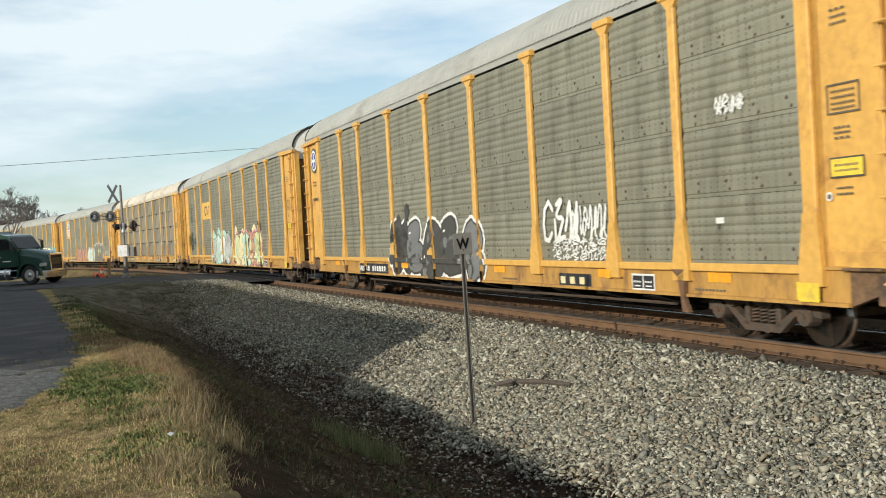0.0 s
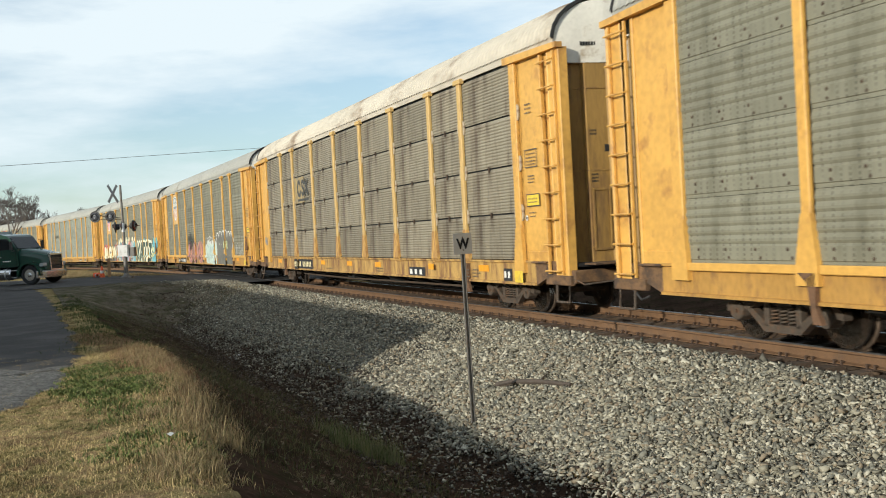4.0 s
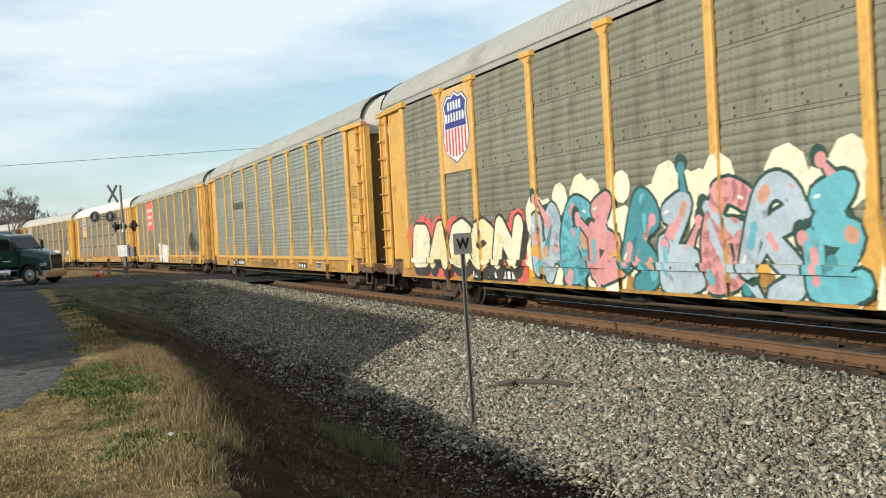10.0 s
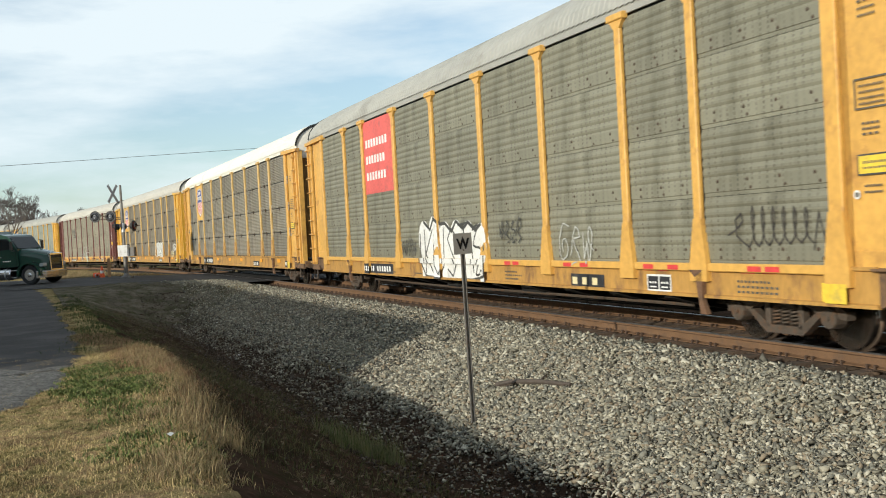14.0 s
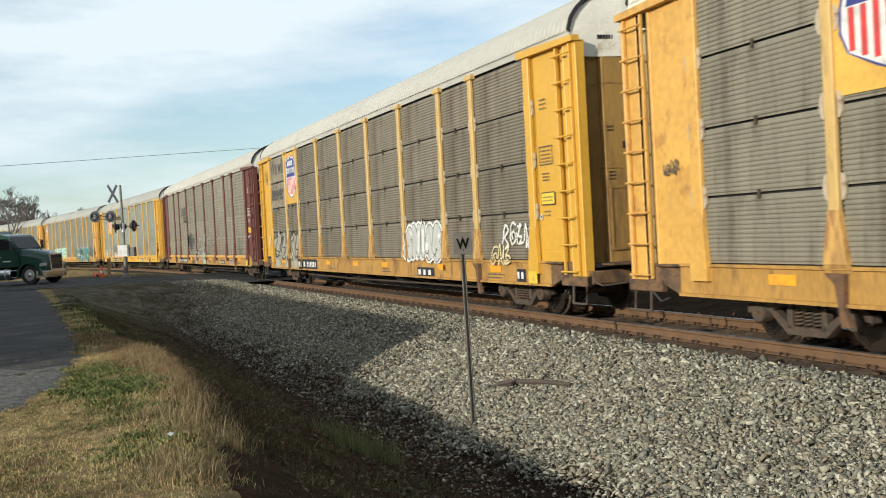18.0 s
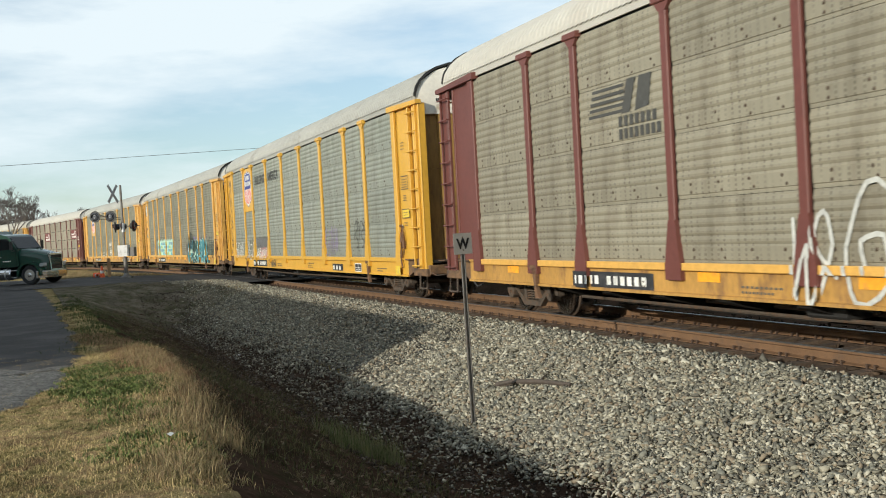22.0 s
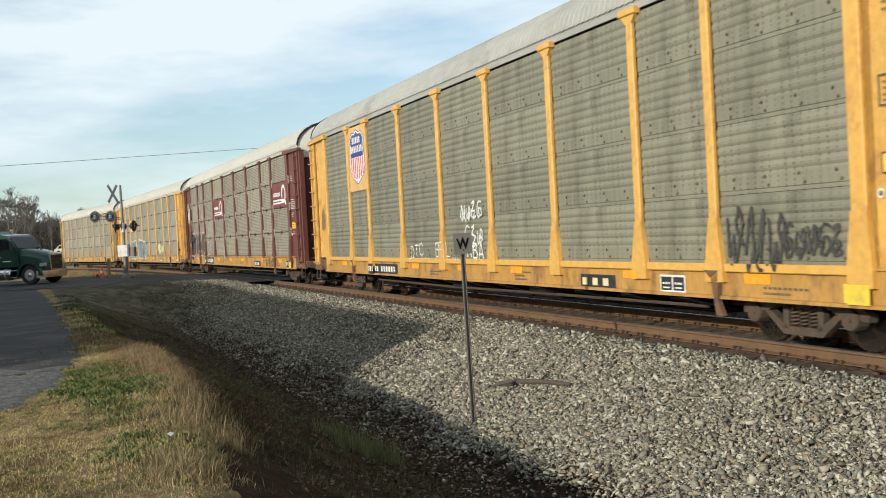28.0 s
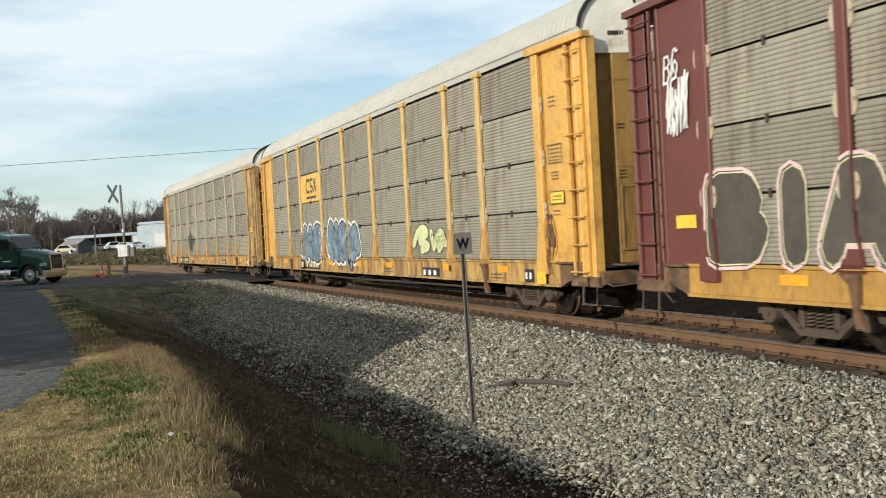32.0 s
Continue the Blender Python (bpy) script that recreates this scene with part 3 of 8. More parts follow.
def underframe_meshes():
    if "side_sill" in MESHES:
        return
    b = Build()
    f = SIDE
    ring = [(-f + 0.04, 0.66), (-f + 0.04, 1.04), (-f + 0.04, 1.10), (-f - 0.06, 1.10), (-f - 0.06, 1.06), (-f - 0.02, 1.045), (-f - 0.02, 0.68), (-f - 0.06, 0.665), (-f - 0.06, 0.625), (-f + 0.1, 0.625), (-f + 0.1, 0.66)]
    b.prism([(-12.2, y, z) for y, z in ring], (24.4, 0, 0))
    MESHES["side_sill"] = b.mesh("side_sill", [M["sill_yellow"]])
    b = Build()
    b.prism([(12.2, -f - 0.02, 1.09), (13.05, -f - 0.02, 1.09), (13.05, -f - 0.02, 0.84), (12.7, -f - 0.02, 0.80), (12.2, -f - 0.02, 0.63)], (0, 0.1, 0))
    b.box(12.15, 12.75, -f - 0.10, -f + 0.0, 1.05, 1.085, c=0.01)
    MESHES["sill_end"] = b.mesh("sill_end", [M["rust_sill"]])
    b = Build()
    b.box(-13.5, 13.5, -1.42, 1.42, 0.98, 1.05)
    MESHES["deck"] = b.mesh("deck", [M["black"]])
    b = Build()
    b.prism([(-8.6, -0.34, 0.97), (-13.6, -0.34, 0.97), (-13.6, -0.34, 0.66), (-8.8, -0.34, 0.66), (-7.6, -0.34, 0.30), (7.6, -0.34, 0.30), (8.8, -0.34, 0.66), (13.6, -0.34, 0.66), (13.6, -0.34, 0.97)], (0, 0.68, 0))
    b.box(-7.7, 7.7, -0.46, 0.46, 0.27, 0.30)
    for i in range(17):
        x = -12.8 + i * 1.6
        if abs(x) > 8.4:
            b.box(x - 0.06, x + 0.06, -1.42, 1.42, 0.74, 0.97)
            continue
        for s in (-1, 1):
            b.prism([(x - 0.05, s * 0.3, 0.97), (x - 0.05, s * 1.44, 0.97), (x - 0.05, s * 1.44, 0.60), (x - 0.05, s * 1.2, 0.52), (x - 0.05, s * 0.3, 0.32)], (0.1, 0, 0))
            b.prism([(x - 0.13, s * 1.44, 0.60), (x - 0.13, s * 1.2, 0.52), (x - 0.13, s * 0.3, 0.32), (x - 0.13, s * 0.3, 0.305), (x - 0.13, s * 1.21, 0.505), (x - 0.13, s * 1.44, 0.58)], (0.26, 0, 0))
    MESHES["centre_sill"] = b.mesh("centre_sill", [M["black"]])
    b = Build()
    for s in (-1, 1):
        b.tube([(-9.0, s * 0.62, 0.46), (9.0, s * 0.62, 0.46)], 0.035, 6)
    b.tube([(-8.0, -1.02, 0.43), (-2.0, -1.02, 0.40), (2.0, -1.0, 0.42), (8.0, -1.02, 0.44)], 0.028, 6)
    MESHES["brake_pipe"] = b.mesh("brake_pipe", [M["dark_steel"]])
    b = Build()
    b.lathe([(0.05, -0.62), (0.2, -0.55), (0.22, -0.5), (0.22, 0.5), (0.2, 0.55), (0.05, 0.62)], "x", 14)
    MESHES["air_reservoir"] = b.mesh("air_reservoir", [M["black"]], True)
    b = Build()
    b.box(-0.35, 0.35, -0.2, 0.2, -0.18, 0.2, c=0.03)
    b.tube([(-0.7, 0, 0), (0.7, 0, -0.05)], 0.05, 6)
    MESHES["brake_valve"] = b.mesh("brake_valve", [M["black"]])
    b = Build()
    b.prism([(-0.2, -0.05, 0.42), (0.12, -0.05, 0.42), (0.1, -0.05, 0.0), (0.2, -0.05, -0.2), (0.05, -0.05, -0.2), (-0.04, -0.05, 0.3)], (0, 0.07, 0))
    MESHES["jack_bracket"] = b.mesh("jack_bracket", [M["rusty"]])
    # small plate beside a post at a joint of the panels
    for sg, nm in ((1, "gusset"), (-1, "gusset_m")):
        b = Build()
        ring = [(sg * (0.115 + 0.075 * math.cos(radians(a))), -0.045, 0.16 * math.sin(radians(a))) for a in range(-90, 91, 20)]
        b.prism(ring, (0, 0.03, 0))
        MESHES[nm] = b.mesh("gusset", [M["gusset"]])
    b = Build()
    b.box(-0.02, 0.02, -0.035, 0.0, -0.07, 0.05, c=0.006)
    MESHES["clip"] = b.mesh("clip", [M["bolt"]])


M["under_black"] = material("sooty_underframe_paint", (0.016, 0.014, 0.012), 0.85, vary=0.3, scale=2, grain=20, bump=0.1, spec=0.2)
M["gusset"] = material("pale_gusset_paint", (0.46, 0.38, 0.27), 0.6, vary=0.2, scale=5, grain=30, bump=0.05, stain=RUST, stain_at=0.62)
M["rusty"] = material("rust_brown_steel", (0.16, 0.085, 0.045), 0.8, 0.1, vary=0.3, scale=4, grain=25, bump=0.2, stain=(0.08, 0.05, 0.03), stain_at=0.55)
M["sill_rusty"] = material("rust_streaked_sill_paint", (0.47, 0.29, 0.09), 0.6, vary=0.3, scale=1.6, grain=14, bump=0.06, stain=(0.20, 0.10, 0.045), stain_at=0.5, stain_scale=2.2, stretch=(2.2, 1, 0.5))
M["dull_yellow"] = material("chalky_old_yellow_paint", (0.44, 0.30, 0.12), 0.65, vary=0.25, scale=1.2, grain=10, bump=0.05, stain=(0.24, 0.11, 0.05), stain_at=0.52, stretch=(2, 1, 0.5))
CARS = []
WHEELSETS = []


def autorack(index, style, paint, sheet, roof, label, cap=None):
    """One covered motor-vehicle carrier; x forward, the camera's side at -y, z from the rail."""
    roof_meshes(), truck_meshes(), end_meshes(), underframe_meshes(), ladder_mesh()
    cap = cap or M["hood"]
    car = new("autorack_car")
    tagged(car, label, "rail car", "autorack cars of the train")
    for s in (-1, 1):
        t = 0.0 if s < 0 else math.pi
        part("side_sill", MESHES["side_sill"], car, M["yellow_new"] if paint == M["yellow_new"] and style == 1 else (M["sill_rusty"] if index in (2, 14, 15) else M["sill_yellow"]), turn=t)
    part("deck", MESHES["deck"], car)
    part("centre_sill", MESHES["centre_sill"], car, M["under_black"])
    part("brake_pipe", MESHES["brake_pipe"], car)
    part("air_reservoir", MESHES["air_reservoir"], car, loc=(2.6, -0.85, 0.56))
    part("brake_valve", MESHES["brake_valve"], car, loc=(-1.6, -0.9, 0.6))
    part("roof", MESHES["roof"], car, roof)
    part("eave_strip", MESHES["eave_strip"], car, roof)
    for i in range(9):
        x0, x1 = POSTS[i] + (0.11 if i else 0.06), POSTS[i + 1] - (0.11 if i < 8 else 0.06)
        for j in range(4):
            gap = 0.035 if style == 2 else 0.006
            part("panel", ribbed_panel(x1 - x0, TIERS[j + 1] - TIERS[j] - gap, style), car, sheet, loc=(x0, -SIDE, TIERS[j] + gap / 2))
            if style == 2 and j and not (i in (1, 2, 8) and j == 3):
                part("clip", MESHES["clip"], car, loc=((x0 + x1) / 2, -SIDE - 0.02, TIERS[j]))
        if style == 1:
            key = ("ledge", round(x1 - x0, 2))
            if key not in MESHES:
                MESHES[key] = Build().box(0.1, x1 - x0 - 0.1, -0.085, -0.012, 1.0, 1.115, c=0.012).mesh("ledge", [M["yellow"]])
            part("ledge", MESHES[key], car, paint if paint != M["brown"] else M["yellow"], loc=(x0, -SIDE, 0))
        part("panel", ribbed_panel(x1 - x0, TIERS[4] - TIERS[0], 2), car, sheet, loc=(x1, SIDE, TIERS[0]), turn=math.pi)
    # added black sheet, stands in for the shaded interior seen through the joints
    b_in = MESHES.get("liner")
    if not b_in:
        b = Build()
        b.box(-12.72, 12.72, -SIDE + 0.055, -SIDE + 0.075, 1.06, 5.05)
        b_in = MESHES["liner"] = b.mesh("liner", [M["black"]])
    part("liner", b_in, car)
    for i, x in enumerate(POSTS):
        end = i in (0, 9)
        shaft = paint if style == 1 or paint == M["brown"] or end else (M["pale_post"] if index == 15 else M["faded_yellow"])
        part("post", post_mesh(3 if end else style), car, shaft, loc=(x, -SIDE, 0))
        part("post", post_mesh(3), car, paint, loc=(x, SIDE, 0), turn=math.pi)
        if style == 2:
            if not end:
                part("post_foot", MESHES["post_foot"], car, M["rusty_yellow"] if paint != M["brown"] else M["brown"], loc=(x, -SIDE, 0))
            for z in TIERS[1:4]:
                for sg in (0.0, math.pi):
                    part("gusset", MESHES["gusset"] if not sg else MESHES["gusset_m"], car, loc=(x, -SIDE, z))
    for s in (1, -1):
        t = 0.0 if s > 0 else math.pi
        # doors of yellow cars take the yellow darkened for the gap's shade
        shut = paint if paint == M["brown"] else M["shaded_grimy_yellow"]
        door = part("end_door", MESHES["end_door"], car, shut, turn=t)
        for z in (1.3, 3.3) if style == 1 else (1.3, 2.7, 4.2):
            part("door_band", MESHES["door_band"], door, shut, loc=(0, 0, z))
        part("writing", MESHES["writing"], door)["kind"] = "stuff"
        if style == 2:
            part("door_slot", MESHES["door_slot"], door)
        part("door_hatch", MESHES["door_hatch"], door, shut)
        part("roof_seal", MESHES["roof_seal"], car, turn=t)
        part("end_cap", MESHES["end_cap"], car, cap, turn=t)
        part("end_sill", MESHES["end_sill"], car, turn=t)
        part("coupler", MESHES["coupler"], car, turn=t)
        part("air_hose", MESHES["air_hose"], car, turn=t)
        part("cut_lever", MESHES["cut_lever"], car, turn=t)
        for mirror in (False, True):
            # the sheets at all four corners
            for nm in ("end_sheet", "corner_post", "header_beam", "stirrup_step", "sill_end"):
                key = nm + ("_m" if mirror else "")
                if key not in MESHES:
                    me = MESHES[nm].copy()
                    me.transform(Matrix.Diagonal((1, -1, 1, 1)))
                    me.flip_normals()
                    MESHES[key] = me
                part(nm, MESHES[key], car, None if nm in ("stirrup_step", "sill_end") else paint, turn=t)
        ladder = part("ladder", MESHES["ladder"], car, paint, loc=(s * 13.12, -SIDE, 0))
        for k in range(9):
            part("rung", MESHES["rung"], ladder, paint if paint != M["brown"] else M["brown"], loc=(0, 0, 0.93 + 0.475 * k))
        if s > 0:
            part("slot_plate", MESHES["slot_plate"], car, paint)
            if index in (3, 4, 10, 11, 14):
                part("door_latch", MESHES["door_latch"], car, loc=(12.0, -SIDE, 1.62))
        part("jack_bracket", MESHES["jack_bracket"], car, loc=(s * 8.9, -SIDE - 0.05, 0.6))
        truck = part("truck", MESHES["truck"], car, loc=(s * 10.06, 0, 0))
        for side in (-1, 1):
            part("side_frame", MESHES["side_frame"], truck, loc=(0, side * 1.0, 0))
            part("spring_nest", MESHES["spring_nest"], truck, loc=(0, side * 1.0, 0))
        for ax in (-0.89, 0.89):
            w = part("wheelset", MESHES["wheelset"], truck)
            w.matrix_parent_inverse = Matrix.Translation((ax, 0, 0.42))
            WHEELSETS.append(w)
    CARS.append(car)
    return car


def car_pose(index, t):
    """Where car number index stands at t seconds: its two trucks follow the track."""
    c = -113.71 - COUPLED * (index - 4) + SPEED * t + SLACK[index]
    a, b = on_track(c - 10.06), on_track(c + 10.06)
    return pose((a[0] + b[0]) / 2, (a[1] + b[1]) / 2, 0, math.degrees(CANT), 0, math.degrees(math.atan2(b[1] - a[1], b[0] - a[0])))


CAR_LIST = [
    (1, "yellow", "olive", "roof_grey", "yellow autorack rail car with olive grey perforated panels and white scrawl"),
    (1, "yellow", "olive", "roof_grey", "yellow autorack rail car with pastel green spray paint along its side"),
    (2, "yellow", "old_dusty", "roof_tan", "rusty yellow autorack rail car with dirty corrugated panels and black emblem"),
    (1, "yellow", "olive", "roof_grey", "yellow autorack rail car with pink rings sprayed on its panels"),
    (1, "yellow", "olive", "roof_grey", "yellow autorack rail car with a long cyan and cream mural"),
    (1, "yellow", "greygreen", "roof_grey", "yellow autorack rail car with clean pale grey green panels"),
    (1, "yellow", "olive", "roof_grey", "yellow autorack rail car with a red emblem board and white tag"),
    (2, "yellow", "old_mid", "roof_white", "yellow autorack rail car with pale roof and corrugated grey panels"),
    (2, "yellow_new", "old_dark", "roof_light", "yellow autorack rail car with brown corrugated panels and shield board"),
    (1, "brown", "tan", "roof_light", "red brown autorack rail car with tan perforated panels"),
    (1, "yellow_new", "greygreen", "roof_grey", "bright yellow autorack rail car with pale panels and shield board"),
    (1, "yellow", "olive", "roof_grey", "yellow autorack rail car with two teal spray pieces"),
    (1, "yellow", "olive", "roof_grey", "yellow autorack rail car with olive panels and shield board"),
    (2, "brown", "old_grey", "roof_light", "red brown autorack rail car with grey corrugated panels"),
    (2, "yellow", "old_grey", "roof_light", "yellow autorack rail car with grey corrugated panels and white tags"),
    (2, "dull_yellow", "old_grey", "roof_light", "last yellow autorack rail car of the train with pale panels"),
]
for _i, (_style, _paint, _sheet, _roof, _label) in enumerate(CAR_LIST):
    autorack(_i, _style, M[_paint], M[_sheet], M[_roof], _label)


# ---- markings, emblem boards and spray paint ----
def flat_paint(name, col, rough=0.6):
    return material(name, col, rough, vary=0.22, scale=2.2, grain=14, bump=0.0, stain=tuple(0.55 * c + 0.05 for c in col), stain_at=0.62)


C = {
    "white": flat_paint("white_spray", (0.72, 0.71, 0.66)), "black": flat_paint("black_spray", (0.025, 0.025, 0.027)),
    "grey": flat_paint("grey_spray", (0.17, 0.17, 0.165)), "cream": flat_paint("cream_spray", (0.70, 0.60, 0.34)),
    "cyan": flat_paint("cyan_spray", (0.13, 0.40, 0.46)), "teal": flat_paint("teal_spray", (0.06, 0.24, 0.27)),
    "mint": flat_paint("mint_spray", (0.42, 0.60, 0.48)), "pink": flat_paint("pink_spray", (0.60, 0.27, 0.27)),
    "salmon": flat_paint("salmon_spray", (0.55, 0.28, 0.18)), "blue": flat_paint("blue_paint", (0.035, 0.05, 0.22)),
    "red": flat_paint("red_paint", (0.62, 0.055, 0.05)), "fade_red": flat_paint("faded_red_paint", (0.66, 0.12, 0.10)),
    "slate": flat_paint("slate_blue_spray", (0.20, 0.27, 0.32)), "green": flat_paint("dark_green_spray", (0.03, 0.07, 0.055)),
    "lime": flat_paint("lime_spray", (0.36, 0.46, 0.15)), "violet": flat_paint("violet_spray", (0.26, 0.20, 0.34)),
    "umber": flat_paint("umber_spray", (0.05, 0.043, 0.036)), "silver": flat_paint("silver_spray", (0.50, 0.50, 0.46)), "orange": flat_paint("orange_sticker", (0.80, 0.34, 0.02)),
    "maroon": flat_paint("maroon_board_paint", (0.17, 0.045, 0.04)), "board": flat_paint("yellow_board_paint", (0.70, 0.40, 0.08)),
    "label": flat_paint("yellow_label", (0.72, 0.50, 0.05)), "cream_pale": flat_paint("pale_cream_spray", (0.76, 0.70, 0.50)), "lime_pale": flat_paint("pale_lime_spray", (0.60, 0.62, 0.33)),
    "mint_pale": flat_paint("pale_mint_spray", (0.55, 0.66, 0.58)), "slate_pale": flat_paint("pale_slate_spray", (0.38, 0.45, 0.50)), "pink_pale": flat_paint("pale_pink_spray", (0.70, 0.48, 0.48)), "fade_yellow": flat_paint("faded_yellow_board_paint", (0.62, 0.38, 0.14)),
    "soot": flat_paint("dark_lettering", (0.06, 0.058, 0.05)), "dull": flat_paint("dull_lettering", (0.11, 0.095, 0.07)),
}


def clip_x(poly, lo, hi):
    for bound, keep in ((lo, 1), (hi, -1)):
        out = []
        for i, p in enumerate(poly):
            q = poly[(i + 1) % len(poly)]
            a, b = (p[0] - bound) * keep >= 0, (q[0] - bound) * keep >= 0
            if a:
                out.append(p)
            if a != b:
                t = (bound - p[0]) / (q[0] - p[0])
                out.append((bound, p[1] + t * (q[1] - p[1])))
        poly = out
        if len(poly) < 3:
            return []
    return poly


def flip(poly):
    return [(p[1], p[0]) for p in poly]


M["faded_board"] = material("worn_yellow_patch", (0.36, 0.26, 0.11), 0.65, vary=0.25, scale=2, grain=12, bump=0.0, stain=(0.24, 0.20, 0.13), stain_at=0.5)
M["wash"] = material("thin_grey_spray", (0.16, 0.155, 0.13), 0.65, vary=0.2, scale=1.2, grain=9, bump=0.0, stain=(0.12, 0.115, 0.1), stain_at=0.55)
M["pale_wash"] = material("thin_pale_spray", (0.36, 0.345, 0.28), 0.65, vary=0.2, scale=1.2, grain=9, bump=0.0, stain=(0.28, 0.26, 0.2), stain_at=0.55)
M["dark_wash"] = material("thin_dark_spray", (0.085, 0.068, 0.055), 0.65, vary=0.25, scale=1.2, grain=9, bump=0.0, stain=(0.06, 0.05, 0.04), stain_at=0.55)
M["red_wash"] = material("thin_red_spray", (0.33, 0.17, 0.12), 0.65, vary=0.2, scale=2, grain=9, bump=0.0)
M["slogan_tan"] = material("faded_tan_board", (0.25, 0.21, 0.145), 0.7, vary=0.15, scale=1.5, grain=10, bump=0.03, stain=(0.18, 0.15, 0.10), stain_at=0.55)


class Paint:
    """Coats of paint on a car's side: convex pieces that follow panels, posts and sill."""

    def __init__(self, car=None):
        self.b, self.mats, self.coat, self.count = Build(), [], 0, 0
        self.ledge = 0.087 if car is not None and CAR_LIST[CARS.index(car)][0] == 1 else 0.068

    def index(self, col):
        m = C[col] if isinstance(col, str) else col
        if m not in self.mats:
            self.mats.append(m)
        return self.mats.index(m)

    def put(self, poly, col, lift=0.0):
        mi = self.index(col)
        self.count += 1
        for (z0, z1, on_panel, on_post, half) in ((0.64, 1.0, 0.028, 0.103, 0.205), (1.0, 1.118, self.ledge, 0.103, 0.205), (1.118, 1.2, 0.026, 0.103, 0.19), (1.2, 1.45, 0.026, 0.088, 0.165), (1.45, 1.74, 0.026, 0.088, 0.125), (1.74, 6.0, 0.026, 0.079, 0.09)):
            band = flip(clip_x(flip(poly), z0, z1))
            if len(band) < 3:
                continue
            cuts = [-14.0]
            for p in POSTS:
                cuts += [p - half, p + half]
            cuts.append(14.0)
            for i in range(len(cuts) - 1):
                piece = clip_x(band, cuts[i], cuts[i + 1])
                if len(piece) < 3:
                    continue
                d = (on_post if i % 2 else on_panel) + 0.0012 * self.coat + lift + 0.00003 * (self.count % 11)
                self.b.face_list([(x, -SIDE - d, z) for x, z in piece], [tuple(range(len(piece)))], mi)

    def disc(self, x, z, r, col, rz=None, n=10):
        rz = rz or r
        self.put([(x + r * math.cos(2 * math.pi * i / n), z + rz * math.sin(2 * math.pi * i / n)) for i in range(n)], col)

    def stroke(self, pts, w, col, taper=1.0):
        for i in range(len(pts) - 1):
            (x0, z0), (x1, z1) = pts[i], pts[i + 1]
            d = math.hypot(x1 - x0, z1 - z0)
            if d < 1e-4:
                continue
            nx, nz = -(z1 - z0) / d * w / 2, (x1 - x0) / d * w / 2
            self.put([(x0 + nx, z0 + nz), (x1 + nx * taper, z1 + nz * taper), (x1 - nx * taper, z1 - nz * taper), (x0 - nx, z0 - nz)], col)
        for x, z in pts:
            self.disc(x, z, w / 2, col, n=8)

    def rect(self, x0, x1, z0, z1, col):
        self.put([(x0, z0), (x1, z0), (x1, z1), (x0, z1)], col)

    def done(self, car, name, label=""):
        me = bpy.data.meshes.new(name)
        me.from_pydata(self.b.v, [], self.b.f)
        for m in self.mats:
            me.materials.append(m)
        me.polygons.foreach_set("material_index", self.b.m)
        me.update()
        return part(name, me, car, label=label)


GLYPHS = {
    "A": [[(0, 0), (0.4, 1), (0.6, 1), (1, 0)], [(0.2, 0.34), (0.82, 0.34)]],
    "B": [[(0.08, 0), (0.08, 1), (0.7, 0.97), (0.84, 0.76), (0.6, 0.54), (0.08, 0.5)], [(0.6, 0.54), (0.95, 0.3), (0.78, 0.03), (0.08, 0)]],
    "C": [[(0.95, 0.82), (0.6, 1), (0.15, 0.85), (0.05, 0.45), (0.2, 0.08), (0.65, 0), (0.98, 0.2)]],
    "D": [[(0.08, 0), (0.08, 1), (0.6, 0.95), (0.95, 0.55), (0.7, 0.08), (0.08, 0)]],
    "F": [[(0.08, 0), (0.08, 1), (0.95, 0.98)], [(0.08, 0.52), (0.75, 0.52)]],
    "H": [[(0.05, 1), (0.1, 0)], [(0.9, 1), (0.92, 0)], [(0.08, 0.5), (0.9, 0.52)]],
    "I": [[(0.5, 0), (0.5, 1)]],
    "K": [[(0.05, 1), (0.12, 0)], [(0.95, 1), (0.14, 0.46), (1.0, 0)]],
    "L": [[(0.1, 1), (0.08, 0), (0.98, 0.04)]],
    "N": [[(0.02, 0), (0.1, 1), (0.85, 0.05), (0.98, 1)]],
    "O": [[(0.5, 1), (0.1, 0.8), (0.05, 0.3), (0.45, 0), (0.9, 0.25), (0.92, 0.75), (0.5, 1)]],
    "R": [[(0.08, 0), (0.08, 1), (0.75, 0.95), (0.86, 0.68), (0.15, 0.48), (0.95, 0)]],
    "S": [[(0.92, 0.86), (0.5, 1), (0.1, 0.78), (0.45, 0.52), (0.92, 0.26), (0.55, 0), (0.05, 0.14)]],
    "T": [[(0.0, 0.96), (1.0, 1)], [(0.52, 0.96), (0.48, 0)]],
    "U": [[(0.05, 1), (0.1, 0.2), (0.5, 0), (0.88, 0.2), (0.95, 1)]],
    "0": [[(0.5, 1), (0.1, 0.7), (0.12, 0.25), (0.5, 0), (0.88, 0.25), (0.9, 0.7), (0.5, 1)]],
    "1": [[(0.3, 0.8), (0.55, 1), (0.55, 0)]],
    "2": [[(0.05, 0.8), (0.5, 1), (0.9, 0.75), (0.1, 0.02), (0.95, 0.05)]],
    "3": [[(0.05, 0.95), (0.85, 0.95), (0.4, 0.58), (0.92, 0.35), (0.6, 0.02), (0.02, 0.1)]],
    "n": [[(0.05, 0), (0.05, 0.85), (0.15, 0.95), (0.8, 0.9), (0.95, 0.6), (0.95, 0)]],
    ".": [[(0.3, 0.05), (0.45, 0.05)]],
}


